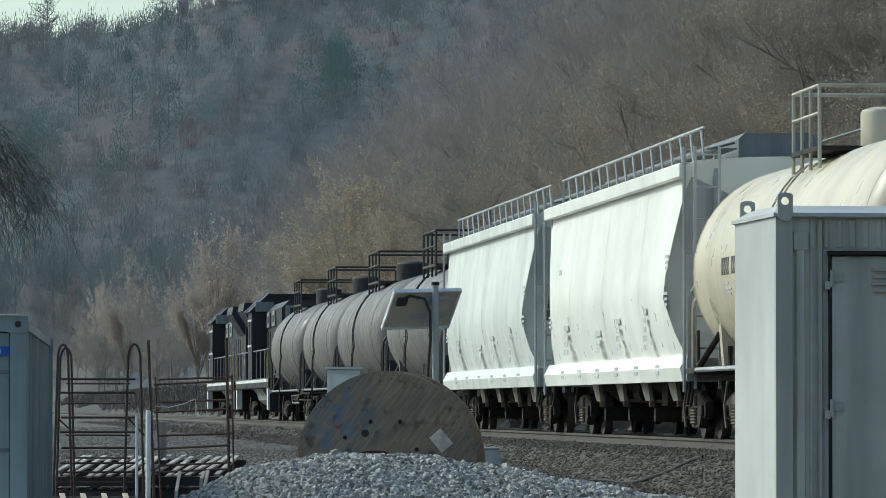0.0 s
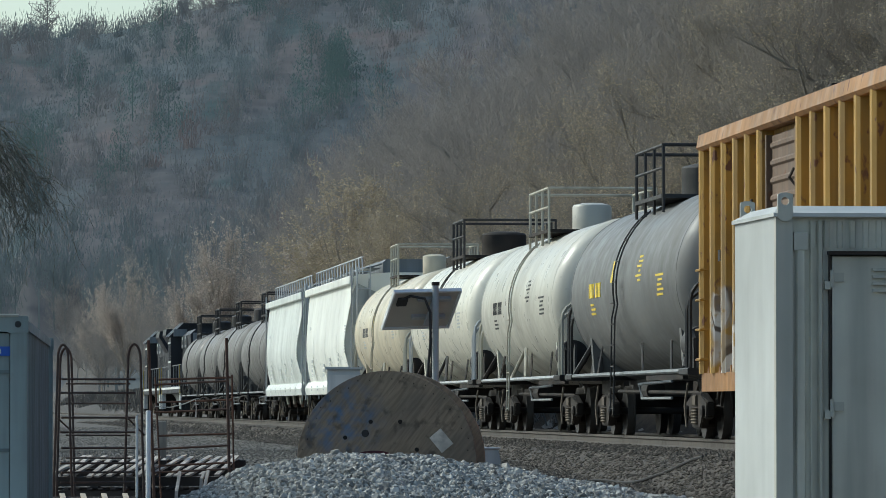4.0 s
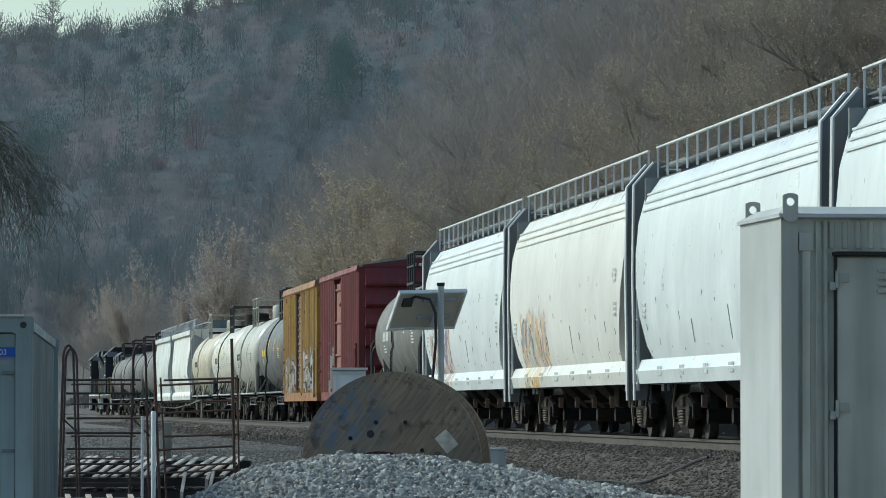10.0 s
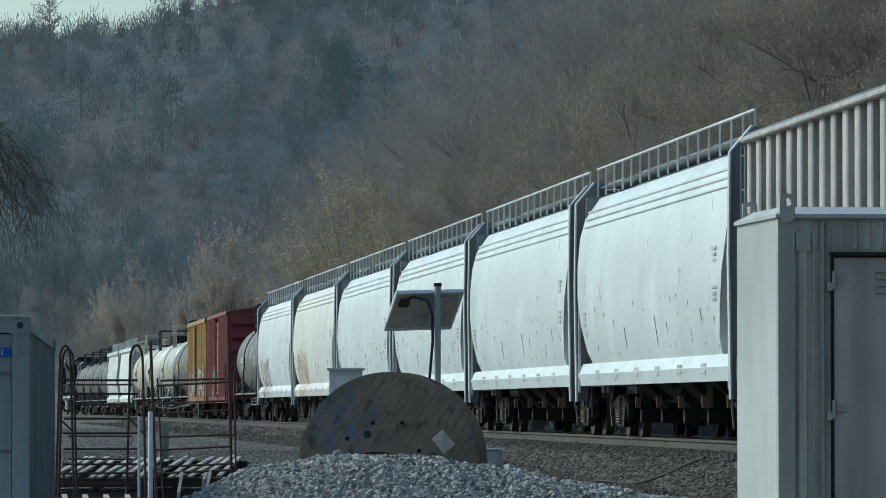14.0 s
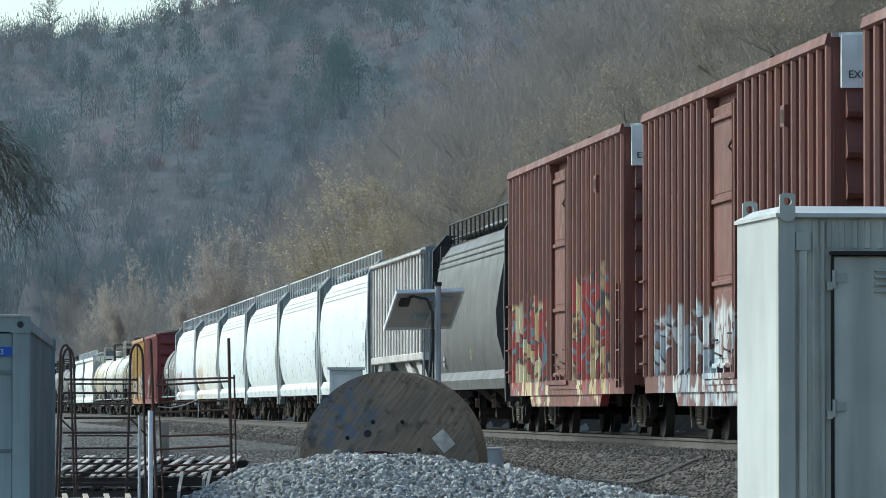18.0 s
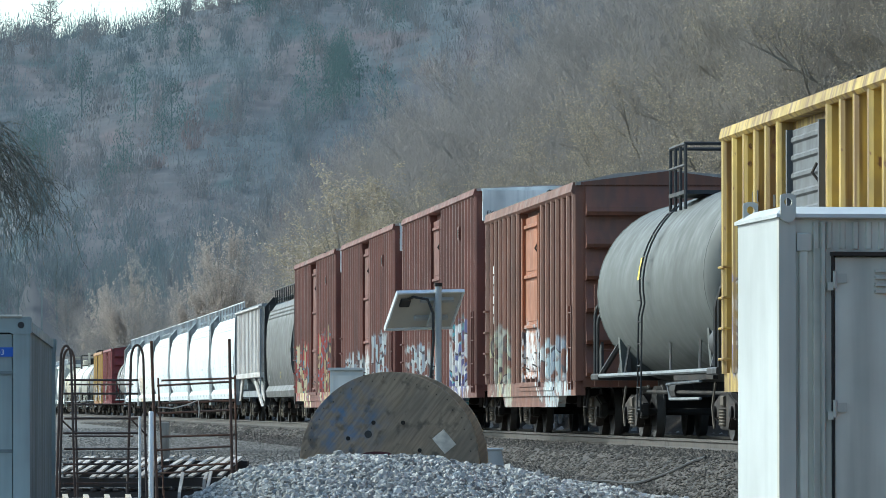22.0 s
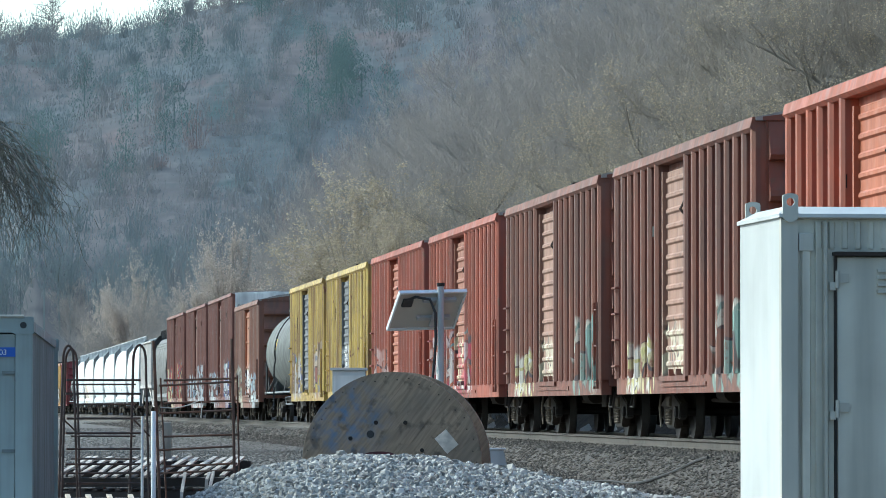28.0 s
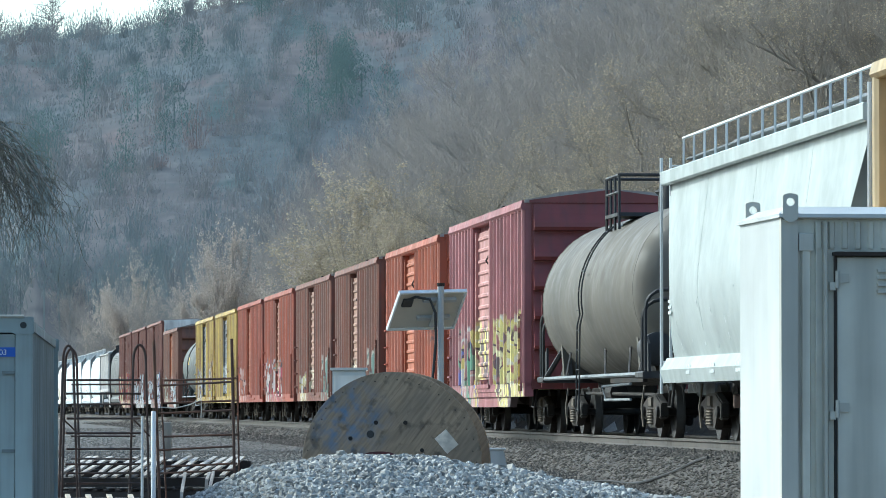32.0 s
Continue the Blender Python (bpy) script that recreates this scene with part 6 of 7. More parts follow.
def pallet(m, label, n=8, w=1.0, l=1.05, mat=PALE):
    p = thing("pallet", label, "pallet", "pallets among the racks", m=m)
    for i in range(n):
        x = -l / 2 + l * (i + 0.5) / n
        wob = random.Random(i * 13 + n * 7 + int(w * 100))
        loose = 1.0 if mat is PALE else 0.2
        part("deck_board", Shape().box(-0.026, 0.026, -w / 2 - 0.12 * loose * wob.random(), w / 2 + 0.1 * loose * wob.random(), 0.12, 0.142, 0.004), mat, p,
             at=pose(x, 0, 0.004 + 0.02 * loose * wob.random(), 0, 2 * loose * wob.uniform(-1, 1), 5 * loose * wob.uniform(-1, 1)))
    for y in (-w / 2 + 0.04, 0, w / 2 - 0.04):
        part("stringer", Shape().box(-l / 2, l / 2, y - 0.02, y + 0.02, 0.02, 0.119), DARKB, p)
    for x in (-l / 2 + 0.06, 0, l / 2 - 0.06):
        part("bottom_board", Shape().box(x - 0.045, x + 0.045, -w / 2, w / 2, 0.0, 0.02), DARKB, p)
    return p


def stack(x, y, zt, rz):
    z = at_ground(x, y) + 0.0
    k = 0
    while z + 0.15 < zt:
        pallet(pose(x + 0.02 * (k % 2), y, z, 0, 0, rz + 3 * (k % 3)), "weathered timber pallet in a dark stack", mat=DARKB)
        z += 0.143
        k += 1
    return z


for x0, yy, rz in ((200, 57.2, -14), (340, 57.4, -15)):
    X = px(x0, 800, yy)[0]
    zt = stack(X, yy, px(0, 842, yy)[1], rz)
    pallet(pose(X, yy + 0.1, zt + 0.09) @ pose(0, 0, 0, 0, 0, rz) @ pose(0, 0, 0, 10.5, 0, 0), "bleached timber pallet tilted on the stack")
xq, zq = px(180, 904, 53.6)
zt = stack(xq, 53.6, zq - 0.02, 8)
pallet(pose(xq, 53.6, zt + 0.07, 0, 0, 8) @ pose(0, 0, 0, 12, 0, 0), "pale new timber pallet in front of the rack", 4, 0.8, 0.85, plain("new_pallet_board", (0.55, 0.47, 0.36), 0.8, 0, 6, 0.2, 0.3, stretch=(1, 6, 6)))
for i, (x, y, x1, y1) in enumerate(((322, 872, 328, 838), (372, 862, 378, 836), (366, 850, 372, 838), (425, 850, 440, 832), (455, 845, 470, 826))):
    a, b = px(x, y, 54.2 + 0.3 * i), px(x1, y1, 54.6 + 0.3 * i)
    zf = at_ground(a[0], 54)
    solo("loose_board", Shape().tube([(a[0] - (b[0] - a[0]) * 1.5, 54.0 + 0.3 * i, zf - 0.02), (a[0], 54.2 + 0.3 * i, a[1]), (b[0], 54.6 + 0.3 * i, b[1])], 0.022, 4), PALE if i < 3 else DARKB, "loose weathered board leaning on the pallets", "board", group="loose boards")

# crushed stone heap
STONEM = islands("crushed_stone", [(0.227, 0.223, 0.202), (0.437, 0.42, 0.378), (0.521, 0.504, 0.458), (0.302, 0.292, 0.26), (0.655, 0.63, 0.571), (0.176, 0.168, 0.151), (0.386, 0.37, 0.332)], 0.85, 0.3, hard=True)
STONEB = islands("ballast_stone", [(0.036, 0.031, 0.026), (0.064, 0.055, 0.046), (0.105, 0.091, 0.076), (0.046, 0.04, 0.034), (0.17, 0.15, 0.128)], 0.9, hard=True)
rs = np.random.RandomState(3)
# a block with its corners knocked off
stone_v = np.array([p for a in (-1, 1) for b in (-1, 1) for p in ((a, b, 0), (a, 0, b), (0, a, b))], float) * 0.72
stone_hull = bmesh.new()
for p in stone_v:
    stone_hull.verts.new(p)
bmesh.ops.convex_hull(stone_hull, input=stone_hull.verts)
stone_hull.verts.index_update()
stone_f = np.array([[v.index for v in f.verts] for f in stone_hull.faces if len(f.verts) == 3])
stone_hull.free()
chip_v = np.array([(1, 0, 0), (0, 1, 0), (-1, 0, 0), (0, -1, 0), (0, 0, 1), (0, 0, -1)], float)
chip_f = np.array([(i, (i + 1) % 4, 4) for i in range(4)] + [((i + 1) % 4, i, 5) for i in range(4)])


def stones(name, pts, size, mat, label, spread=0.45, small=False):
    """Irregular stones at the given places, one mesh of loose pieces."""
    sv, sf = (chip_v, chip_f) if small else (stone_v, stone_f)
    n, k = len(pts), len(sv)
    sc = size * np.exp(rs.randn(n, 1, 1) * spread * 0.6)
    axes = np.array([1.2, 1.05, 0.75])[None, None, :] if small else np.array([1.25, 1.0, 0.72])[rs.rand(n, 3).argsort(1)][:, None, :]
    v = sv[None] * (1 + 0.16 * rs.uniform(-1, 1, (n, k, 1))) * sc * axes
    if not small:
        q = rs.randn(n, 4)
        q /= np.linalg.norm(q, axis=1, keepdims=True)
        w0, u0 = q[:, :1, None], np.repeat(q[:, None, 1:], k, 1)
        v = v + 2 * np.cross(u0, np.cross(u0, v) + w0 * v)
    v = v + pts[:, None, :]
    f = sf[None] + (np.arange(n) * k)[:, None, None]
    me = bpy.data.meshes.new(name)
    me.from_pydata(v.reshape(-1, 3).tolist(), [], f.reshape(-1, 3).tolist())
    me.materials.append(mat)
    return tagged(new(name, me), label, "stones", kind="stuff")


def heap_z(x, y):
    dx, dy = x + 0.44, y - 42.0
    q = np.where(dx < 0, (np.abs(dx) / 2.6) ** 2.79, (np.abs(dx) / 6.5) ** 1.36) + (np.abs(dy) / 2.6) ** 1.6
    z = 1.625 * np.exp(-q) - 0.06 + 0.012 * np.sin(x * 9 + y * 5) + 0.02 * np.sin(x * 3.1 + 1) * np.sin(y * 2.7)
    return z * smooth_step(x, -2.9, -2.3)


hx, hy = np.meshgrid(np.linspace(-2.9, 5.4, 120), np.linspace(36.5, 47.5, 110))
hz = np.maximum(heap_z(hx, hy), ground_z(hx, hy) - 0.05)
hs = Shape()
hs.v = np.stack([hx.ravel(), hy.ravel(), hz.ravel()], 1).tolist()
hs.f = [(j * 120 + i, j * 120 + i + 1, (j + 1) * 120 + i + 1, (j + 1) * 120 + i) for j in range(109) for i in range(119)]
# near-black core paints the shade in the gaps between stones
solo("stone_heap", hs, plain("heap_core_gap_shade", (0.04, 0.04, 0.038), 0.95, 0, 25, 0.5, 0.8), "heap of grey crushed stone in the yard", "stone heap", turn=False)
for lo, hi, n, size in ((1.08, 9, 46000, 0.0205), (0.35, 1.08, 9000, 0.034)):
    hw = 1.0 if lo > 1 else 1.8
    px_, py_ = rs.uniform(-0.36 - 2.0 * hw, -0.36 + 3.6 * hw, n), rs.uniform(42 - 1.8 * hw, 42 + 0.4 * hw, n)
    hz_ = heap_z(px_, py_)
    keep = (hz_ > lo) & (hz_ < hi)
    stones("crushed_stones", np.stack([px_, py_, hz_ + rs.uniform(-0.012, 0.014, n)], 1)[keep], size, STONEM, "loose angular grey crushed stones")

# ballast and gravel pieces where the line passes nearest
n = 62000
o, yy = rs.uniform(0.95, 4.4, n), 52 + 100 * rs.rand(n) ** 1.4
zz = RAIL - 0.178 - np.clip(o - 1.42, 0, 0.48) * 0.14 - np.clip(o - 1.9, 0, None) / 2.3 * 1.55
slope = -0.0835 - 4.48e-5 * yy
xx = 11.82 - 0.0835 * yy - 2.24e-5 * yy * yy - o
zz = np.maximum(zz, ground_z(xx, yy)) + rs.uniform(-0.002, 0.022, n)
stones("ballast_stones", np.stack([xx, yy, zz], 1), 0.023, STONEB, "dusty brown grey ballast stones", small=True)
n = 14000
o, yy = rs.uniform(0.95, 4.4, n), 150 + 170 * rs.rand(n)
zz = RAIL - 0.245 - np.clip(o - 1.9, 0, None) / 2.3 * 1.54
xx = 11.82 - 0.0835 * yy - 2.24e-5 * yy * yy - o
stones("ballast_stones", np.stack([xx, yy, np.maximum(zz, ground_z(xx, yy))], 1), 0.06, STONEB, "dusty brown grey ballast stones", small=True)
n = 60000
yy = 52 + 60 * rs.rand(n) ** 1.1
xx = (rs.uniform(90, 1330, n) - 784) / 9450 * yy
ok = xx < 11.82 - 0.0835 * yy - 2.24e-5 * yy * yy - 3.4
stones("yard_gravel", np.stack([xx, yy, ground_z(xx, yy) + rs.uniform(-0.02, 0.012, n)], 1)[ok], 0.017, islands("yard_gravel", [(0.088, 0.081, 0.071), (0.115, 0.106, 0.093), (0.145, 0.135, 0.119), (0.10, 0.092, 0.081), (0.125, 0.116, 0.102)], 0.9), "pale loose yard gravel", small=True)
n = 22000
yy = 100 + 140 * rs.rand(n)
xx = 11.82 - 0.0835 * yy - 2.24e-5 * yy * yy - rs.uniform(3.3, 20, n)
ok = xx > -0.083 * yy
stones("yard_gravel", np.stack([xx, yy, ground_z(xx, yy)], 1)[ok], 0.022, bpy.data.materials["yard_gravel"], "pale loose yard gravel", small=True)
cb = []
for i in range(13):
    X, d = 2.2 + 1.45 * i / 12, 77.2 - 3.6 * (i / 12) ** 1.4
    o = track_x(d) - X
    cb.append((X, d, max(float(ground_z(X, d)), RAIL - 0.24 - max(0, o - 1.9) / 2.3 * 1.56) + 0.04 + 0.012 * math.sin(i * 1.3)))
solo("ground_cable", Shape().tube(cb, 0.022, 6), MARK, "black cable lying on the ballast", "cable")
# ---- woods
LEAFC = islands("dry_tan_leaves", [(0.422, 0.361, 0.26), (0.546, 0.475, 0.356), (0.352, 0.295, 0.211)], 0.9, thin=True)
LEAFP = islands("dry_pinkish_leaves", [(0.50, 0.43, 0.365), (0.60, 0.52, 0.45), (0.44, 0.38, 0.33)], 0.9, thin=True)
BARKP = plain("pale_stem_bark", (0.36, 0.31, 0.255), 0.9, 0, 3, 0.2, 0.2)
BARKP2 = islands("pale_twig_bark", [(0.38, 0.335, 0.27), (0.46, 0.405, 0.33), (0.42, 0.37, 0.30)], 0.9, thin=True)
# trunk and twig colours of farther trees, lightened to hold haze
BARKF = plain("hazy_trunk_bark", (0.31, 0.295, 0.275), 0.9, 0, 3, 0.2, 0.2)
BARKH = islands("hazed_twig_bark", [(0.305, 0.284, 0.266), (0.335, 0.31, 0.288), (0.32, 0.297, 0.276)], 0.9, thin=True)
BARKD = plain("grey_trunk_bark", (0.285, 0.255, 0.215), 0.9, 0, 3, 0.25, 0.3)
BARKG = islands("grey_twig_bark", [(0.265, 0.24, 0.21), (0.34, 0.308, 0.27), (0.30, 0.273, 0.24)], 0.9, thin=True)


def grow(seed, height, spread, levels=4, limbs=9, upright=0.5, fine=3):
    """Branches of a bare tree: (start, end, radius, radius) for wood and for twigs."""
    rng = random.Random(seed)
    wood, twigs = [], []

    def shoot(p, d, length, r, lev):
        segs = 3 if lev < 2 else 2
        q = p
        for i in range(segs):
            d = (d + Vector((rng.gauss(0, 0.16), rng.gauss(0, 0.16), rng.gauss(0.05, 0.12)))).normalized()
            e = q + d * (length / segs)
            r2 = r * (0.8 if i < segs - 1 else 0.55)
            (wood if lev < 3 else twigs).append((q, e, r, r2))
            if lev < levels:
                for _ in range(fine if lev >= 1 else 2):
                    side = Vector((rng.gauss(0, 1), rng.gauss(0, 1), rng.gauss(0.25, 0.5))).normalized()
                    dd = (d * upright + side * (1 - upright) * 1.1 + Vector((0, 0, 0.18))).normalized()
                    shoot(q + (e - q) * rng.uniform(0.2, 1), dd, length * rng.uniform(0.42, 0.66), r2 * 0.55, lev + 1)
            q, r = e, r2

    base = Vector((0, 0, -0.3))
    top = Vector((rng.gauss(0, 0.4), rng.gauss(0, 0.4), height * rng.uniform(0.62, 0.75)))
    wood.append((base, base.lerp(top, 0.45), height * 0.012, height * 0.009))
    wood.append((base.lerp(top, 0.45), top, height * 0.009, height * 0.004))
    for i in range(limbs):
        a = i * 2.4 + rng.uniform(-0.4, 0.4)
        t = 0.22 + 0.78 * (i + 0.5) / limbs
        d = Vector((math.cos(a) * spread, math.sin(a) * spread, rng.uniform(0.5, 1.0))).normalized()
        shoot(base.lerp(top, t), d, height * rng.uniform(0.24, 0.36) * (1.15 - 0.45 * t), height * 0.0042, 1)
    return wood, twigs


def limbs_mesh(name, segs, mat, sides=4, thick=1.0, least=0.0):
    p0 = np.array([s[0][:] for s in segs])
    p1 = np.array([s[1][:] for s in segs])
    r0 = np.maximum(np.array([s[2] for s in segs]) * thick, least)[:, None, None]
    r1 = np.maximum(np.array([s[3] for s in segs]) * thick, least * 0.6)[:, None, None]
    d = p1 - p0
    d /= np.linalg.norm(d, axis=1, keepdims=True) + 1e-9
    ref = np.where(np.abs(d[:, 2:3]) < 0.9, np.array([[0, 0, 1.0]]), np.array([[1.0, 0, 0]]))
    u = np.cross(d, ref)
    u /= np.linalg.norm(u, axis=1, keepdims=True) + 1e-9
    w = np.cross(d, u)
    a = np.arange(sides) * 2 * np.pi / sides
    ring = u[:, None] * np.cos(a)[None, :, None] + w[:, None] * np.sin(a)[None, :, None]
    v = np.concatenate([p0[:, None] + ring * r0, p1[:, None] + ring * r1], 1)
    j = np.arange(sides)
    f = np.stack([j, (j + 1) % sides, sides + (j + 1) % sides, sides + j], 1)
    n = len(segs)
    f = f[None] + (np.arange(n) * 2 * sides)[:, None, None]
    return v.reshape(-1, 3), f.reshape(-1, 4)


def strips(segs, least=0.0, seed=1, facing=0.0):
    """Fine twigs as flat tapering slips, each turned its own way; facing turns them flat to the camera."""
    p0 = np.array([q[0][:] for q in segs])
    p1 = np.array([q[1][:] for q in segs])
    r0 = np.maximum(np.array([q[2] for q in segs]), least)[:, None]
    r1 = np.maximum(np.array([q[3] for q in segs]), least * 0.5)[:, None]
    d = p1 - p0
    u = np.cross(d, np.random.RandomState(seed).randn(len(segs), 3) * (1 if not facing else 0.4) + np.array([0, facing, 0]))
    u /= np.linalg.norm(u, axis=1, keepdims=True) + 1e-9
    v = np.stack([p0 - u * r0, p0 + u * r0, p1 + u * r1, p1 - u * r1], 1)
    f = np.arange(4)[None] + (np.arange(len(segs)) * 4)[:, None]
    return v.reshape(-1, 3), f


def raw_mesh(name, v, f, mat):
    me = bpy.data.meshes.new(name)
    me.from_pydata(v.tolist(), [], f.tolist())
    me.materials.append(mat)
    return me


def flecks(spots, rng, low, high, flat=0.6):
    """Small dry leaves: slips that hang every way round the given places."""
    c = np.array([p[:] for p in spots])
    n_ = len(c)
    a = rng.randn(n_, 3) * np.array([1, 1, flat])
    a *= (rng.uniform(low, high, n_) / (np.linalg.norm(a, axis=1) + 1e-9))[:, None]
    b = np.cross(a, rng.randn(n_, 3))
    b *= (0.45 * np.linalg.norm(a, axis=1) / (np.linalg.norm(b, axis=1) + 1e-9))[:, None]
    v = np.stack([c - a, c + b, c + a, c - b], 1)
    return v.reshape(-1, 3), np.arange(4)[None] + (np.arange(n_) * 4)[:, None]


def thinned(segs, cell, most, seed):
    """Drops shoots where a crown would knot into a dense clump."""
    rng, count, out = random.Random(seed), {}, []
    order = list(range(len(segs)))
    rng.shuffle(order)
    for i in order:
        c = (segs[i][0] + segs[i][1]) / 2 / cell
        key = (int(c.x // 1), int(c.y // 1), int(c.z // 1))
        count[key] = count.get(key, 0) + 1
        if count[key] <= most:
            out.append(segs[i])
    return out


KINDS = []
for k in range(5):
    wood, twigs = grow(10 + k, 1.0 * (14.0 + (k % 3)), 1.1 + 0.25 * (k % 2), 4, 11, upright=(0.5, 0.6, 0.55, 0.62, 0.5)[k], fine=3)
    twigs = thinned(twigs, 0.8, 11, k)
    tv, tf = limbs_mesh("trunk", wood, BARKD, 5)
    rk = random.Random(60 + k)
    rn = np.random.RandomState(60 + k)

    def sprigs(some, count):
        out = list(some)
        for a, b, q0, q1 in some:
            for _ in range(count):
                c = a.lerp(b, rk.uniform(0.2, 1))
                e = c + (b - a).normalized() * rk.uniform(0.08, 0.25) + Vector((rk.gauss(0, 0.12), rk.gauss(0, 0.12), rk.gauss(0.08, 0.1)))
                out.append((c, e, 0.008, 0.005))
        return out

    fine_ = strips(sprigs(twigs, 3), 0.0055, k)
    # dry leaves hold on in clumps, mostly in the upper crown
    hold = []
    for a, b, q0, q1 in twigs:
        if noise.noise(b * 0.55) > -0.1 and rk.random() < 0.85:
            for _ in range(7):
                hold.append(b + Vector((rk.gauss(0, 0.2), rk.gauss(0, 0.2), rk.gauss(0, 0.2))))
    KINDS.append((raw_mesh("trunk", tv, tf, BARKD), raw_mesh("crown", *fine_, BARKG), raw_mesh("crown", *fine_, BARKH), raw_mesh("dry_leaves", *flecks(hold, rn, 0.03, 0.07), LEAFC), raw_mesh("trunk", tv, tf, BARKF)))


# round-headed trees: limbs fan out from a low fork to a dome of fine twigs and dry leaves
for k in range(3):
    rk = random.Random(90 + k)
    rn = np.random.RandomState(90 + k)
    wood, fine_, hold = [(Vector((0, 0, -0.3)), Vector((0.1, 0, 3.2)), 0.2, 0.15)], [], []
    for i in range(46):
        a, up = rk.uniform(0, 2 * math.pi), rk.uniform(-0.35, 1.0)
        flat = math.sqrt(max(0.02, 1 - up * up))
        rr = rk.uniform(0.8, 1.0)
        end = Vector((4.6 * rr * flat * math.cos(a), 4.6 * rr * flat * math.sin(a), 8.2 + 5.8 * rr * up))
        a0 = Vector((0.1, 0, rk.uniform(1.6, 4.2)))
        mid = a0.lerp(end, 0.5) + Vector((0, 0, rk.uniform(-0.2, 0.5)))
        wood += [(a0, mid, 0.07, 0.05), (mid, end, 0.05, 0.02)]
        for _ in range(9):
            b0 = a0.lerp(mid, rk.uniform(0.6, 1)) if rk.random() < 0.3 else mid.lerp(end, rk.uniform(0, 0.95))
            e0 = b0 + (end - a0).normalized() * rk.uniform(0.8, 2.0) + Vector((rk.gauss(0, 0.6), rk.gauss(0, 0.6), rk.gauss(0.2, 0.5)))
            fine_.append((b0, e0, 0.016, 0.008))
            dense = rk.random()
            for _ in range(11):
                c = b0.lerp(e0, rk.uniform(0.3, 1.1)) + Vector((rk.gauss(0, 0.16), rk.gauss(0, 0.16), rk.gauss(0, 0.16)))
                fine_.append((c, c + (e0 - b0) * 0.18 + Vector((rk.gauss(0, 0.12), rk.gauss(0, 0.12), rk.gauss(0.05, 0.12))), 0.008, 0.005))
                if dense < 0.85:
                    hold += [c + Vector((rk.gauss(0, 0.14), rk.gauss(0, 0.14), rk.gauss(0, 0.14))) for _ in range(5)]
    tv, tf = limbs_mesh("trunk", wood, BARKD, 4)
    fs_ = strips(fine_, 0.007, 70 + k)
    KINDS.append((raw_mesh("trunk", tv, tf, BARKP), raw_mesh("crown", *fs_, BARKP2), raw_mesh("crown", *fs_, BARKH), raw_mesh("dry_leaves", *flecks(hold, rn, 0.06, 0.12), (LEAFC, LEAFP, LEAFP)[k]), raw_mesh("trunk", tv, tf, BARKP)))


def bare_tree(x, y, k, scale, turn, leafy=False, hazy=False, wide=1.0):
    t = thing("bare_tree", "bare tree with pale dry leaves in its crown" if leafy else "leafless grey tree on the hillside", "tree", "trees along the line",
              m=pose(x, y, float(ground_z(x, y)) - 0.1, 0, 0, turn) @ Matrix.Diagonal((scale * wide, scale * wide, scale, 1)))
    part("trunk", KINDS[k][4 if hazy else 0], BARKD, t)
    part("crown", KINDS[k][2 if hazy else 1], BARKG, t)
    if leafy:
        part("dry_leaves", KINDS[k][3], LEAFC, t, "pale tan dry leaves")
    return t


rt = random.Random(12)
# leafy trees along the foot of the hill, behind the line
for y, off, sc in ((176, 20, 0.95), (184, 26, 0.9), (195, 19, 1.0), (205, 24, 0.95), (214, 18, 1.0), (224, 23, 1.0), (236, 18, 1.05), (248, 25, 1.0), (258, 18, 0.92), (272, 22, 1.0), (285, 17, 1.0), (300, 24, 0.95), (314, 17, 0.8)):
    bare_tree(track_x(y) + off, y, rt.randrange(5), sc * rt.uniform(0.9, 1.05), rt.uniform(0, 360), y < 290 or rt.random() < 0.5)
# three round-headed trees standing free at the bend
for x0, y, k, sc, wd in ((640, 340, 5, 1.03, 1.12), (716, 326, 5, 0.86, 0.9), (545, 365, 6, 0.76, 0.95), (405, 432, 6, 1.02, 0.72), (360, 446, 7, 0.86, 0.6), (235, 602, 7, 1.16, 0.72), (190, 640, 6, 1.0, 0.6)):
    bare_tree((x0 - 784) / 9450 * y, y, k, sc, rt.uniform(0, 360), True, y > 400, wd)
# grey trees up the near slope
for i in range(230):
    y = 185 + 385 * (i / 230) + rt.uniform(-12, 12)
    half = y * 0.092
    lo = track_x(y) + 22
    x = rt.uniform(lo, max(lo + 8, half))
    bare_tree(x, y, rt.randrange(5), rt.uniform(0.95, 1.3), rt.uniform(0, 360), rt.random() < 0.06, y > 250)

# low trees along the foot of the far slope
for i in range(34):
    y = 470 + 290 * (i / 34) ** 0.8 + rt.uniform(-4, 4)
    bare_tree(track_x(y) + rt.uniform(9, 16 if i % 2 else 36), y, rt.randrange(5), rt.uniform(0.5, 0.85), rt.uniform(0, 360), False, True)

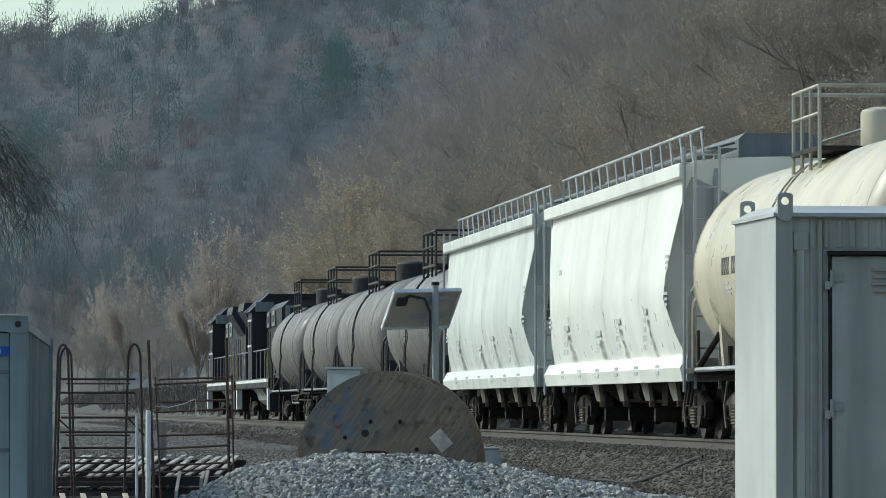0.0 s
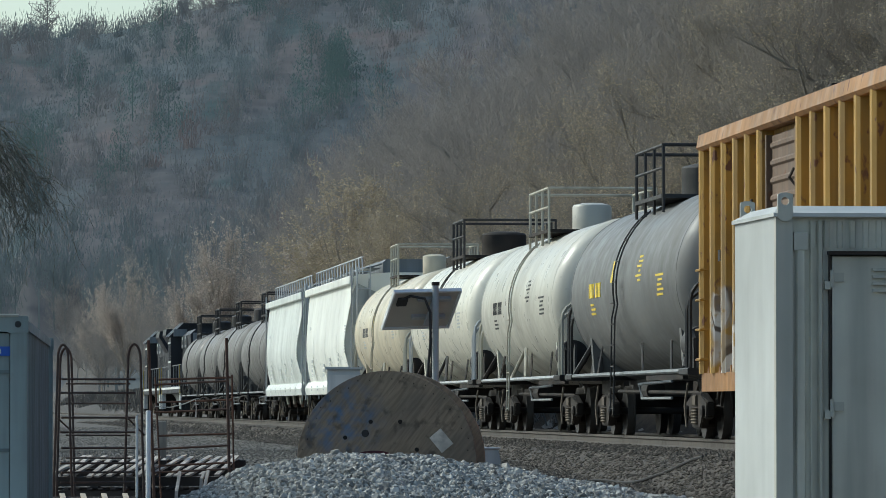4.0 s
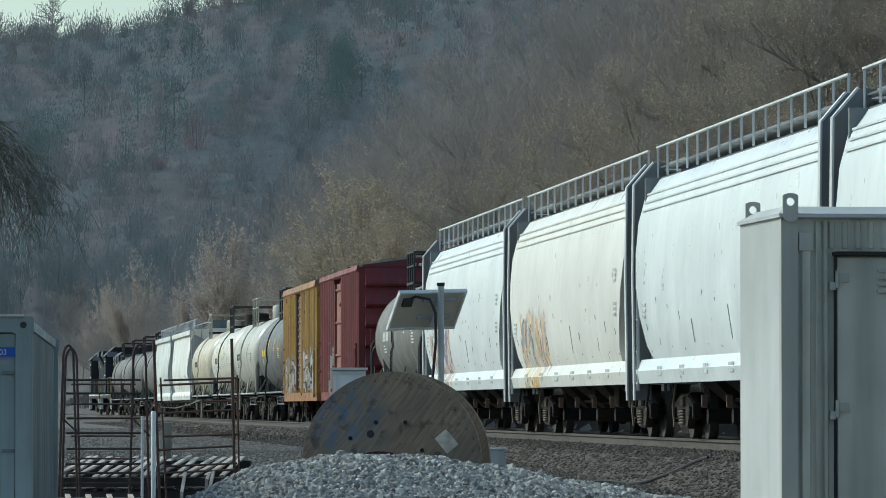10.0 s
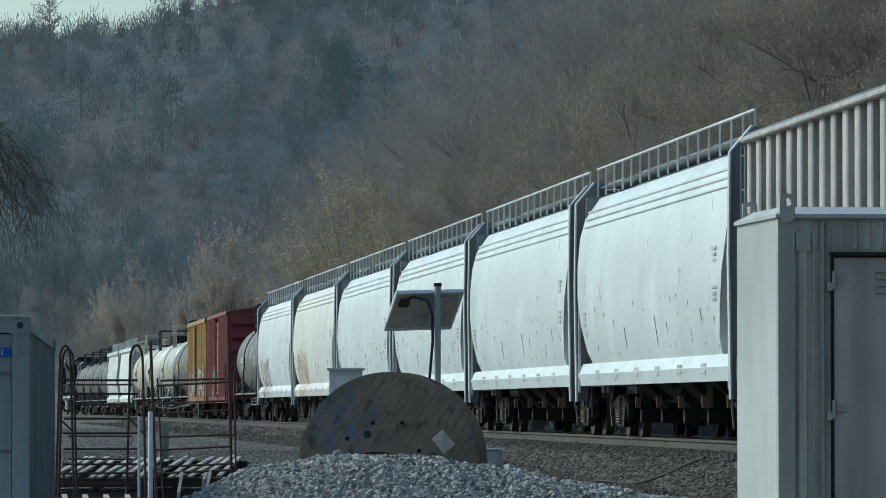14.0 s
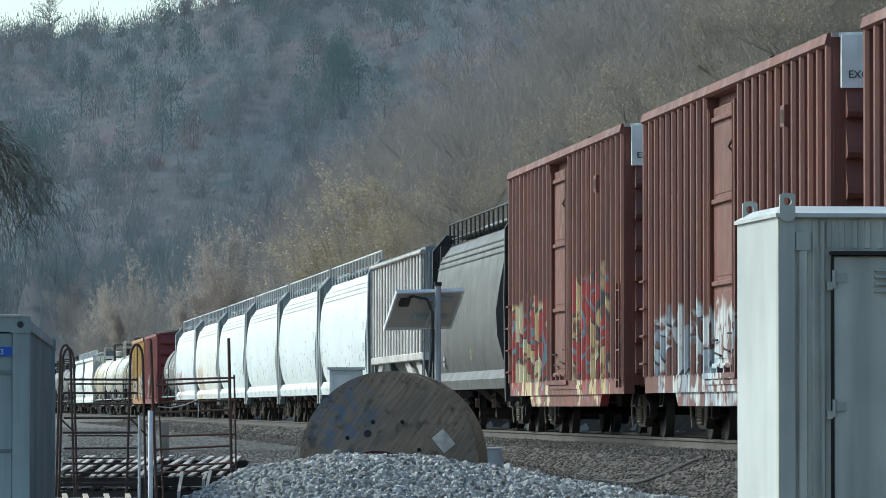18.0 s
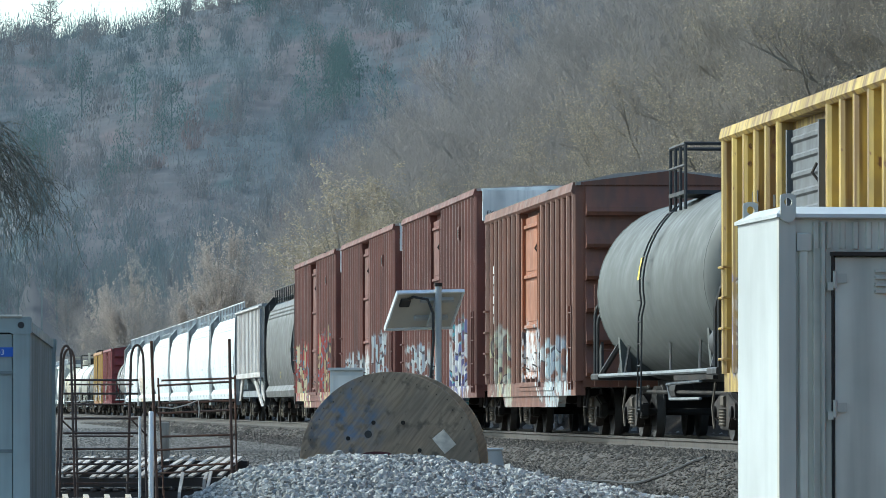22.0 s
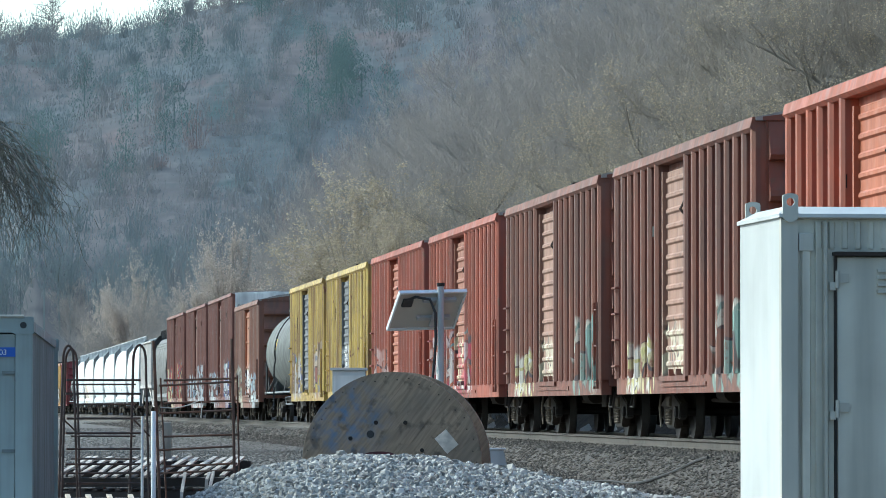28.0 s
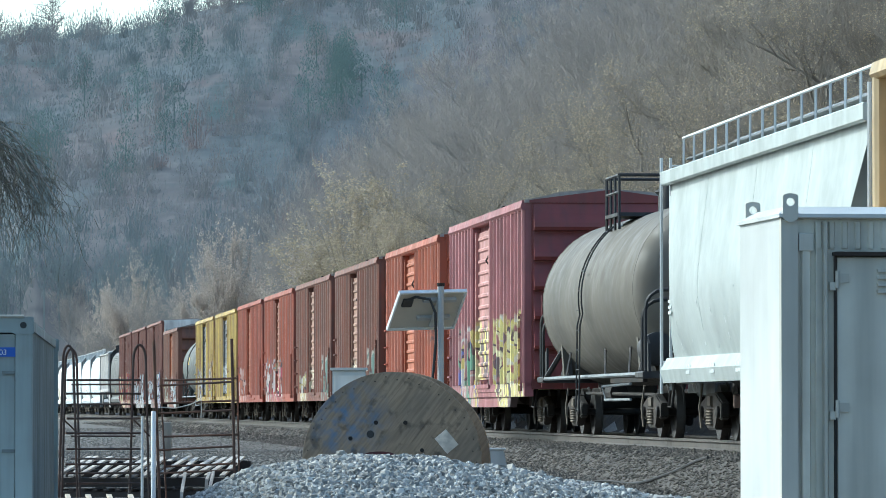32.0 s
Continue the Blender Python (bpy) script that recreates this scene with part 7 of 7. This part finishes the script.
# far woods: one spread of bare crowns, some evergreens, base colours blue-greyed to hold haze
FARC = [islands("far_hazed_woods", c, 0.95, thin=True) for c in (
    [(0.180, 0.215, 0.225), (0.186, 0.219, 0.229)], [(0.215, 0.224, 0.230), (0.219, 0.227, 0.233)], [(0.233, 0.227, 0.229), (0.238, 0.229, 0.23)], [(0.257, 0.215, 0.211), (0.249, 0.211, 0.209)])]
FARE = islands("haze_blue_evergreens", [(0.131, 0.184, 0.18), (0.139, 0.192, 0.184), (0.126, 0.18, 0.172)], 0.95, thin=True)
rf = np.random.RandomState(8)
FAR_T = []
for k in range(6):
    rng = random.Random(40 + k)
    segs = [(Vector((0, 0, -1)), Vector((rng.gauss(0, 0.3), 0, 9.5)), 0.11, 0.05)]
    for i in range(30):
        a, t = rng.uniform(0, 6.28), rng.uniform(0.25, 1)
        r = rng.uniform(0.3, 1.9) * (1.25 - 0.5 * t)
        p = Vector((rng.gauss(0, 0.3), rng.gauss(0, 0.3), 2.5 + 6.5 * t))
        q = p + Vector((math.cos(a) * r, math.sin(a) * r, rng.uniform(1.4, 3.6)))
        segs.append((p, q, 0.025, 0.012))
        for _ in range(5):
            c = p.lerp(q, rng.uniform(0.1, 1.1)) + Vector((rng.gauss(0, 0.55), rng.gauss(0, 0.5), rng.gauss(0, 0.45)))
            segs.append((c, c + Vector((rng.gauss(0, 0.09), rng.gauss(0, 0.12), rng.uniform(0.25, 0.7))), rng.uniform(0.02, 0.045), rng.uniform(0.015, 0.035)))
    FAR_T.append(strips(segs, 0.012, k, 5.0))
EV = []
for k in range(2):
    rng = random.Random(77 + k)
    segs = [(Vector((0, 0, -1)), Vector((0, 0, 12)), 0.16, 0.05)]
    for i in range(1100):
        t, a = rng.uniform(0.12, 1) , rng.uniform(0, 6.28)
        r = math.sqrt(rng.random()) * (3.4 * (1.1 - t) ** 0.7 + 0.3)
        p = Vector((math.cos(a) * r, math.sin(a) * r, 14 * t + rng.gauss(0, 0.4)))
        segs.append((p, p + Vector((rng.gauss(0, 0.1), rng.gauss(0, 0.1), rng.uniform(0.1, 0.3))), rng.uniform(0.02, 0.045), 0.025))
    EV.append(strips(segs, 0.02, k, 5.0))


def spread(name, spots, kinds, mat, label, scale):
    vs, fs, off = [], [], 0
    for (x, y), s in zip(spots, scale):
        v, f = kinds[rf.randint(len(kinds))]
        a = rf.choice([0, math.pi]) + rf.uniform(-0.12, 0.12)
        c, sn = math.cos(a), math.sin(a)
        z = float(ground_z(x, y))
        w = np.stack([(v[:, 0] * c - v[:, 1] * sn) * s + x, (v[:, 0] * sn + v[:, 1] * c) * s + y, v[:, 2] * s * rf.uniform(0.85, 1.2) + z], 1)
        vs.append(w)
        fs += [tuple(i + off for i in q) for q in (f.tolist() if hasattr(f, "tolist") else f)]
        off += len(v)
    me = bpy.data.meshes.new(name)
    me.from_pydata(np.concatenate(vs).tolist(), [], fs)
    me.materials.append(mat)
    return tagged(new(name, me), label, "woods", kind="stuff")


# the crowns close into one soft canopy; finer single trees stand through it
def canopy():
    cx, cy = np.arange(-150, 150, 0.85), np.arange(632, 1400, 1.25)
    X, Y = np.meshgrid(cx, cy)
    top = np.zeros_like(X)
    rc = np.random.RandomState(21)
    for _ in range(11500):
        x, y, r = rc.uniform(-150, 150), 632 + 768 * rc.rand(), rc.uniform(2.2, 4.8)
        if abs(x) > 0.115 * y:
            continue
        hgt = rc.uniform(12.0, 12.25)
        i0, i1 = np.searchsorted(cx, (x - r, x + r))
        j0, j1 = np.searchsorted(cy, (y - r, y + r))
        q = ((X[j0:j1, i0:i1] - x) ** 2 + (Y[j0:j1, i0:i1] - y) ** 2) / (r * r)
        top[j0:j1, i0:i1] = np.maximum(top[j0:j1, i0:i1], hgt - 0.22 * np.clip(q, 0, 1))
    d = X - (11.82 - 0.0835 * Y - 2.24e-5 * Y * Y)
    edge = np.maximum(smooth_step(d, 12, 30) * smooth_step(Y, 636, 720), smooth_step(Y, 730, 780))
    Z = ground_z(X, Y) + np.maximum(top, 11.9) * edge - 0.6 * (1 - edge) + 0.03 * rc.randn(*X.shape) * edge
    keep = (np.abs(X) < 0.108 * Y)
    Wn = len(cx)
    f = [(j * Wn + i, j * Wn + i + 1, (j + 1) * Wn + i + 1, (j + 1) * Wn + i) for j in range(len(cy) - 1) for i in range(Wn - 1) if keep[j, i]]
    # canopy colours carry the haze of distance as a blue grey tint
    m, n, l, b = nodes_of("far_canopy_hazed", 0.95)
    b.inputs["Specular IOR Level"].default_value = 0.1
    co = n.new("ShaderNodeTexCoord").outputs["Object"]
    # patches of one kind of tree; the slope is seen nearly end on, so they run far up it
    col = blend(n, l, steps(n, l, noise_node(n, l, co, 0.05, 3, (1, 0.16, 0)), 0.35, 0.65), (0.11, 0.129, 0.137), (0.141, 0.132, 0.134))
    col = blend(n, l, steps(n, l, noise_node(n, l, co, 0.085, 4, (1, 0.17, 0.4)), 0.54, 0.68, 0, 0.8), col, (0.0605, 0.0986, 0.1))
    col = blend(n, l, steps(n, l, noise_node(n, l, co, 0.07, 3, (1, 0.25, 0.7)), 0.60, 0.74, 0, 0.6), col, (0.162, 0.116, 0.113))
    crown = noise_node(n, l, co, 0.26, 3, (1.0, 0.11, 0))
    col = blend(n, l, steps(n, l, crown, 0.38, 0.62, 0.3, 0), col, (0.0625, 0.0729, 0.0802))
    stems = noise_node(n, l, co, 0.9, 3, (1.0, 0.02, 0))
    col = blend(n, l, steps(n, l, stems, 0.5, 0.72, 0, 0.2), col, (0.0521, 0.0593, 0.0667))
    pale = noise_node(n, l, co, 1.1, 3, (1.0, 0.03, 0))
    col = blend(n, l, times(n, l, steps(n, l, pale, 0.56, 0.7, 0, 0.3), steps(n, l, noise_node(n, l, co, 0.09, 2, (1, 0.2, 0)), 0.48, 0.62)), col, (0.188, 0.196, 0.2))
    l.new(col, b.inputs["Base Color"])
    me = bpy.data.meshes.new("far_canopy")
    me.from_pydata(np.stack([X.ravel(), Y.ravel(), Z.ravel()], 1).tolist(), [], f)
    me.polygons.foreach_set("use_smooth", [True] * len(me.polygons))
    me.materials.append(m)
    tagged(new("far_canopy", me), "leafless canopy tinted blue grey for haze on the far hill", "woods", kind="stuff")


canopy()
n = 3000
ks = np.arange(n)
fy = 640 + 700 * ((ks * 0.7548776662) % 1) ** 0.85 + rf.randn(n)
fx = (((ks * 0.5698402910) % 1) - 0.5) * 0.21 * fy + rf.randn(n)
dd = fx - (11.82 - 0.0835 * fy - 2.24e-5 * fy * fy)
ok = (dd > 12) | (fy > 735)
fx, fy = fx[ok], fy[ok]
pick = 0.5 + 0.45 * (rf.rand(len(fx)) - 0.5) + 0.42 * np.sin(fx * 0.07 + 2) * np.sin(fy * 0.021 + fx * 0.03) + 0.0035 * fx + 0.1
for lo, hi, mat, text in ((-9, 0.36, FARC[0], "leafless woods greyed for haze, covering the far hill"), (0.35, 0.68, FARC[1], "leafless brown grey woods covering the far hill"),
                          (0.68, 0.95, FARC[2], "leafless woods tinted blue grey for haze, covering the far hill"), (0.95, 9, FARC[3], "scattered russet crowns on the far hill")):
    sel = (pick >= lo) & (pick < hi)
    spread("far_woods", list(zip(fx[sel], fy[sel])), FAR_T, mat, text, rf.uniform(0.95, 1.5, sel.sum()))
# taller bare trees along the skyline
sky_t = []
for k in range(4):
    rng = random.Random(140 + k)
    segs = [(Vector((0, 0, -1)), Vector((rng.gauss(0, 0.4), 0, 15.0)), 0.16, 0.06)]
    for i in range(44):
        a, t = rng.uniform(0, 6.28), rng.uniform(0.0, 1)
        p = Vector((0, 0, 8 + 7.0 * t))
        q = p + Vector((math.cos(a), math.sin(a), 0)) * rng.uniform(0.8, 4.2) * math.sin(0.5 + 2.4 * t) + Vector((0, 0, rng.uniform(0.3, 2.2)))
        segs.append((p, q, 0.045, 0.025))
        for _ in range(12):
            c = p.lerp(q, rng.uniform(0.35, 1.1))
            segs.append((c, c + Vector((rng.gauss(0, 0.45), rng.gauss(0, 0.4), rng.gauss(0.25, 0.4))), 0.03, 0.02))
    sky_t.append(strips(segs, 0.02, k, 5.0))
ridge = [(-0.092 * yy_ + i * 4.8 + rf.randn() * 2.3, yy_) for i in range(40) for yy_ in (1175 + rf.randn() * 40,)]
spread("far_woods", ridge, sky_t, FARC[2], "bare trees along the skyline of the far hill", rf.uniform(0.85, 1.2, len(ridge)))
# stands of evergreens: across the view and distance
spots = []
for px0, yy0, cnt in ((610, 985, 7), (640, 945, 4), (885, 1130, 4), (490, 1120, 3), (205, 905, 4), (300, 915, 4), (470, 1190, 4), (720, 1120, 3), (330, 1080, 3), (90, 880, 5), (560, 980, 3)):
    for _ in range(cnt):
        y = yy0 + rf.randn() * 26
        spots.append(((px0 - 784 + rf.randn() * 34) / 9450 * y, y))
spread("haze_blue_evergreens", spots, EV, FARE, "evergreens blued for haze, standing in the far woods", rf.uniform(1.2, 1.6, len(spots)))

# dry brush on the bank beyond the line, haze put into its pale colours
BRUSH = islands("hazed_dry_brush", [(0.15, 0.138, 0.122), (0.18, 0.165, 0.145), (0.165, 0.15, 0.134), (0.20, 0.183, 0.16)], 0.95)
nb = 5200
by = 150 + 480 * rf.rand(nb) ** 1.3
bd = rf.uniform(4.6, 12, nb)
bx = 11.82 - 0.0835 * by - 2.24e-5 * by * by + bd
bz = ground_z(bx, by)
bs = []
rb = random.Random(31)
for x, y, z in zip(bx, by, bz):
    for _ in range(7):
        p = Vector((x + rb.gauss(0, 0.2), y + rb.gauss(0, 0.3), z - 0.05))
        q = p + Vector((rb.gauss(0, 0.22), rb.gauss(0, 0.22), rb.uniform(0.3, 1.1)))
        bs.append((p, q, 0.03, 0.012))
v, f = strips(bs, 0.01, 9)
tagged(new("bank_brush", raw_mesh("bank_brush", v, f, BRUSH)), "dry brown brush, paled for haze, on the bank beyond the track", "brush", kind="stuff")

# drooping tree at the yard's edge
wl = thing("weeping_tree", "leafless weeping tree with drooping brown twigs", "tree", m=pose(-11.6, 118, at_ground(-11.6, 118)))
rw = random.Random(5)
part("trunk", Shape().tube([(0, 0, -0.1), (0.1, 0, 2.0), (0.0, 0.1, 4.0), (0.4, 0, 6.0)], [0.3, 0.24, 0.2, 0.1], 10), BARKD, wl, smooth=True)
wt = []
for i in range(22):
    a = rw.uniform(-0.7, 0.7) + (0 if i < 17 else rw.uniform(1.5, 4.5))
    reach, topz = rw.uniform(1.7, 3.2), rw.uniform(6.2, 7.7)
    pts_ = []
    for t in np.linspace(0, 1, 9):
        r = reach * t
        z = 3.6 + (topz - 3.6) * math.sin(min(1, t * 1.35) * math.pi / 2) - 2.6 * max(0, t - 0.55) ** 1.6 * 2
        pts_.append((r * math.cos(a) + 0.1 * rw.gauss(0, 0.3), r * math.sin(a), z))
    part("limb", Shape().tube(pts_, [0.05 * (1 - 0.8 * j / 8) for j in range(9)], 5), BARKD, wl)
    for j in range(3, 9):
        for _ in range(8):
            p = Vector(pts_[j]) + Vector((rw.gauss(0, 0.16), rw.gauss(0, 0.16), rw.gauss(0, 0.1)))
            d = Vector((rw.gauss(0.16, 0.2), rw.gauss(0, 0.25), 0.12))
            for s in range(rw.randrange(3, 10)):
                q = p + d * 0.3 + Vector((rw.gauss(0, 0.07), rw.gauss(0, 0.07), -0.05 - 0.03 * s))
                wt.append((p, q, 0.006, 0.005))
                d = d * 0.85
                p = q
v, f = limbs_mesh("twigs", wt, BARKG, 3)
part("hanging_crown", raw_mesh("hanging_crown", v, f, plain("weeping_twig_bark", (0.105, 0.105, 0.08), 0.9, 0, 1, 0.3, 0)), BARKG, wl, "thin drooping twigs")


# ---- what moves: the train runs away along the line, its wheels turn where it passes nearest
def run(t):
    return 16.89 * t - 0.00756 * t * t


def motions():
    ts = [i * 2.0 for i in range(17)]
    where = {}
    for car, mid in TRAIN:
        where[car.name] = mid
        walk(car, [(t, track_pose(mid + run(t))) for t in ts])
    for car, w, a in WHEELS:
        m0 = w.matrix_basis.copy()
        mid = where[car.name]
        rows = [(0.0, m0)]
        for k in range(1, 960):
            t = k / 30
            y = mid + run(t)
            if 62 < y < 128:
                turn = (run(t) / WHEEL_R) % (2 * math.pi)
                rows.append((t, m0 @ Matrix.Rotation(turn, 4, "Y")))
        if len(rows) > 2:
            rows[0] = (0.0, rows[1][1])
            rows.append((32.0, rows[-1][1]))
            walk(w, rows)


motions()
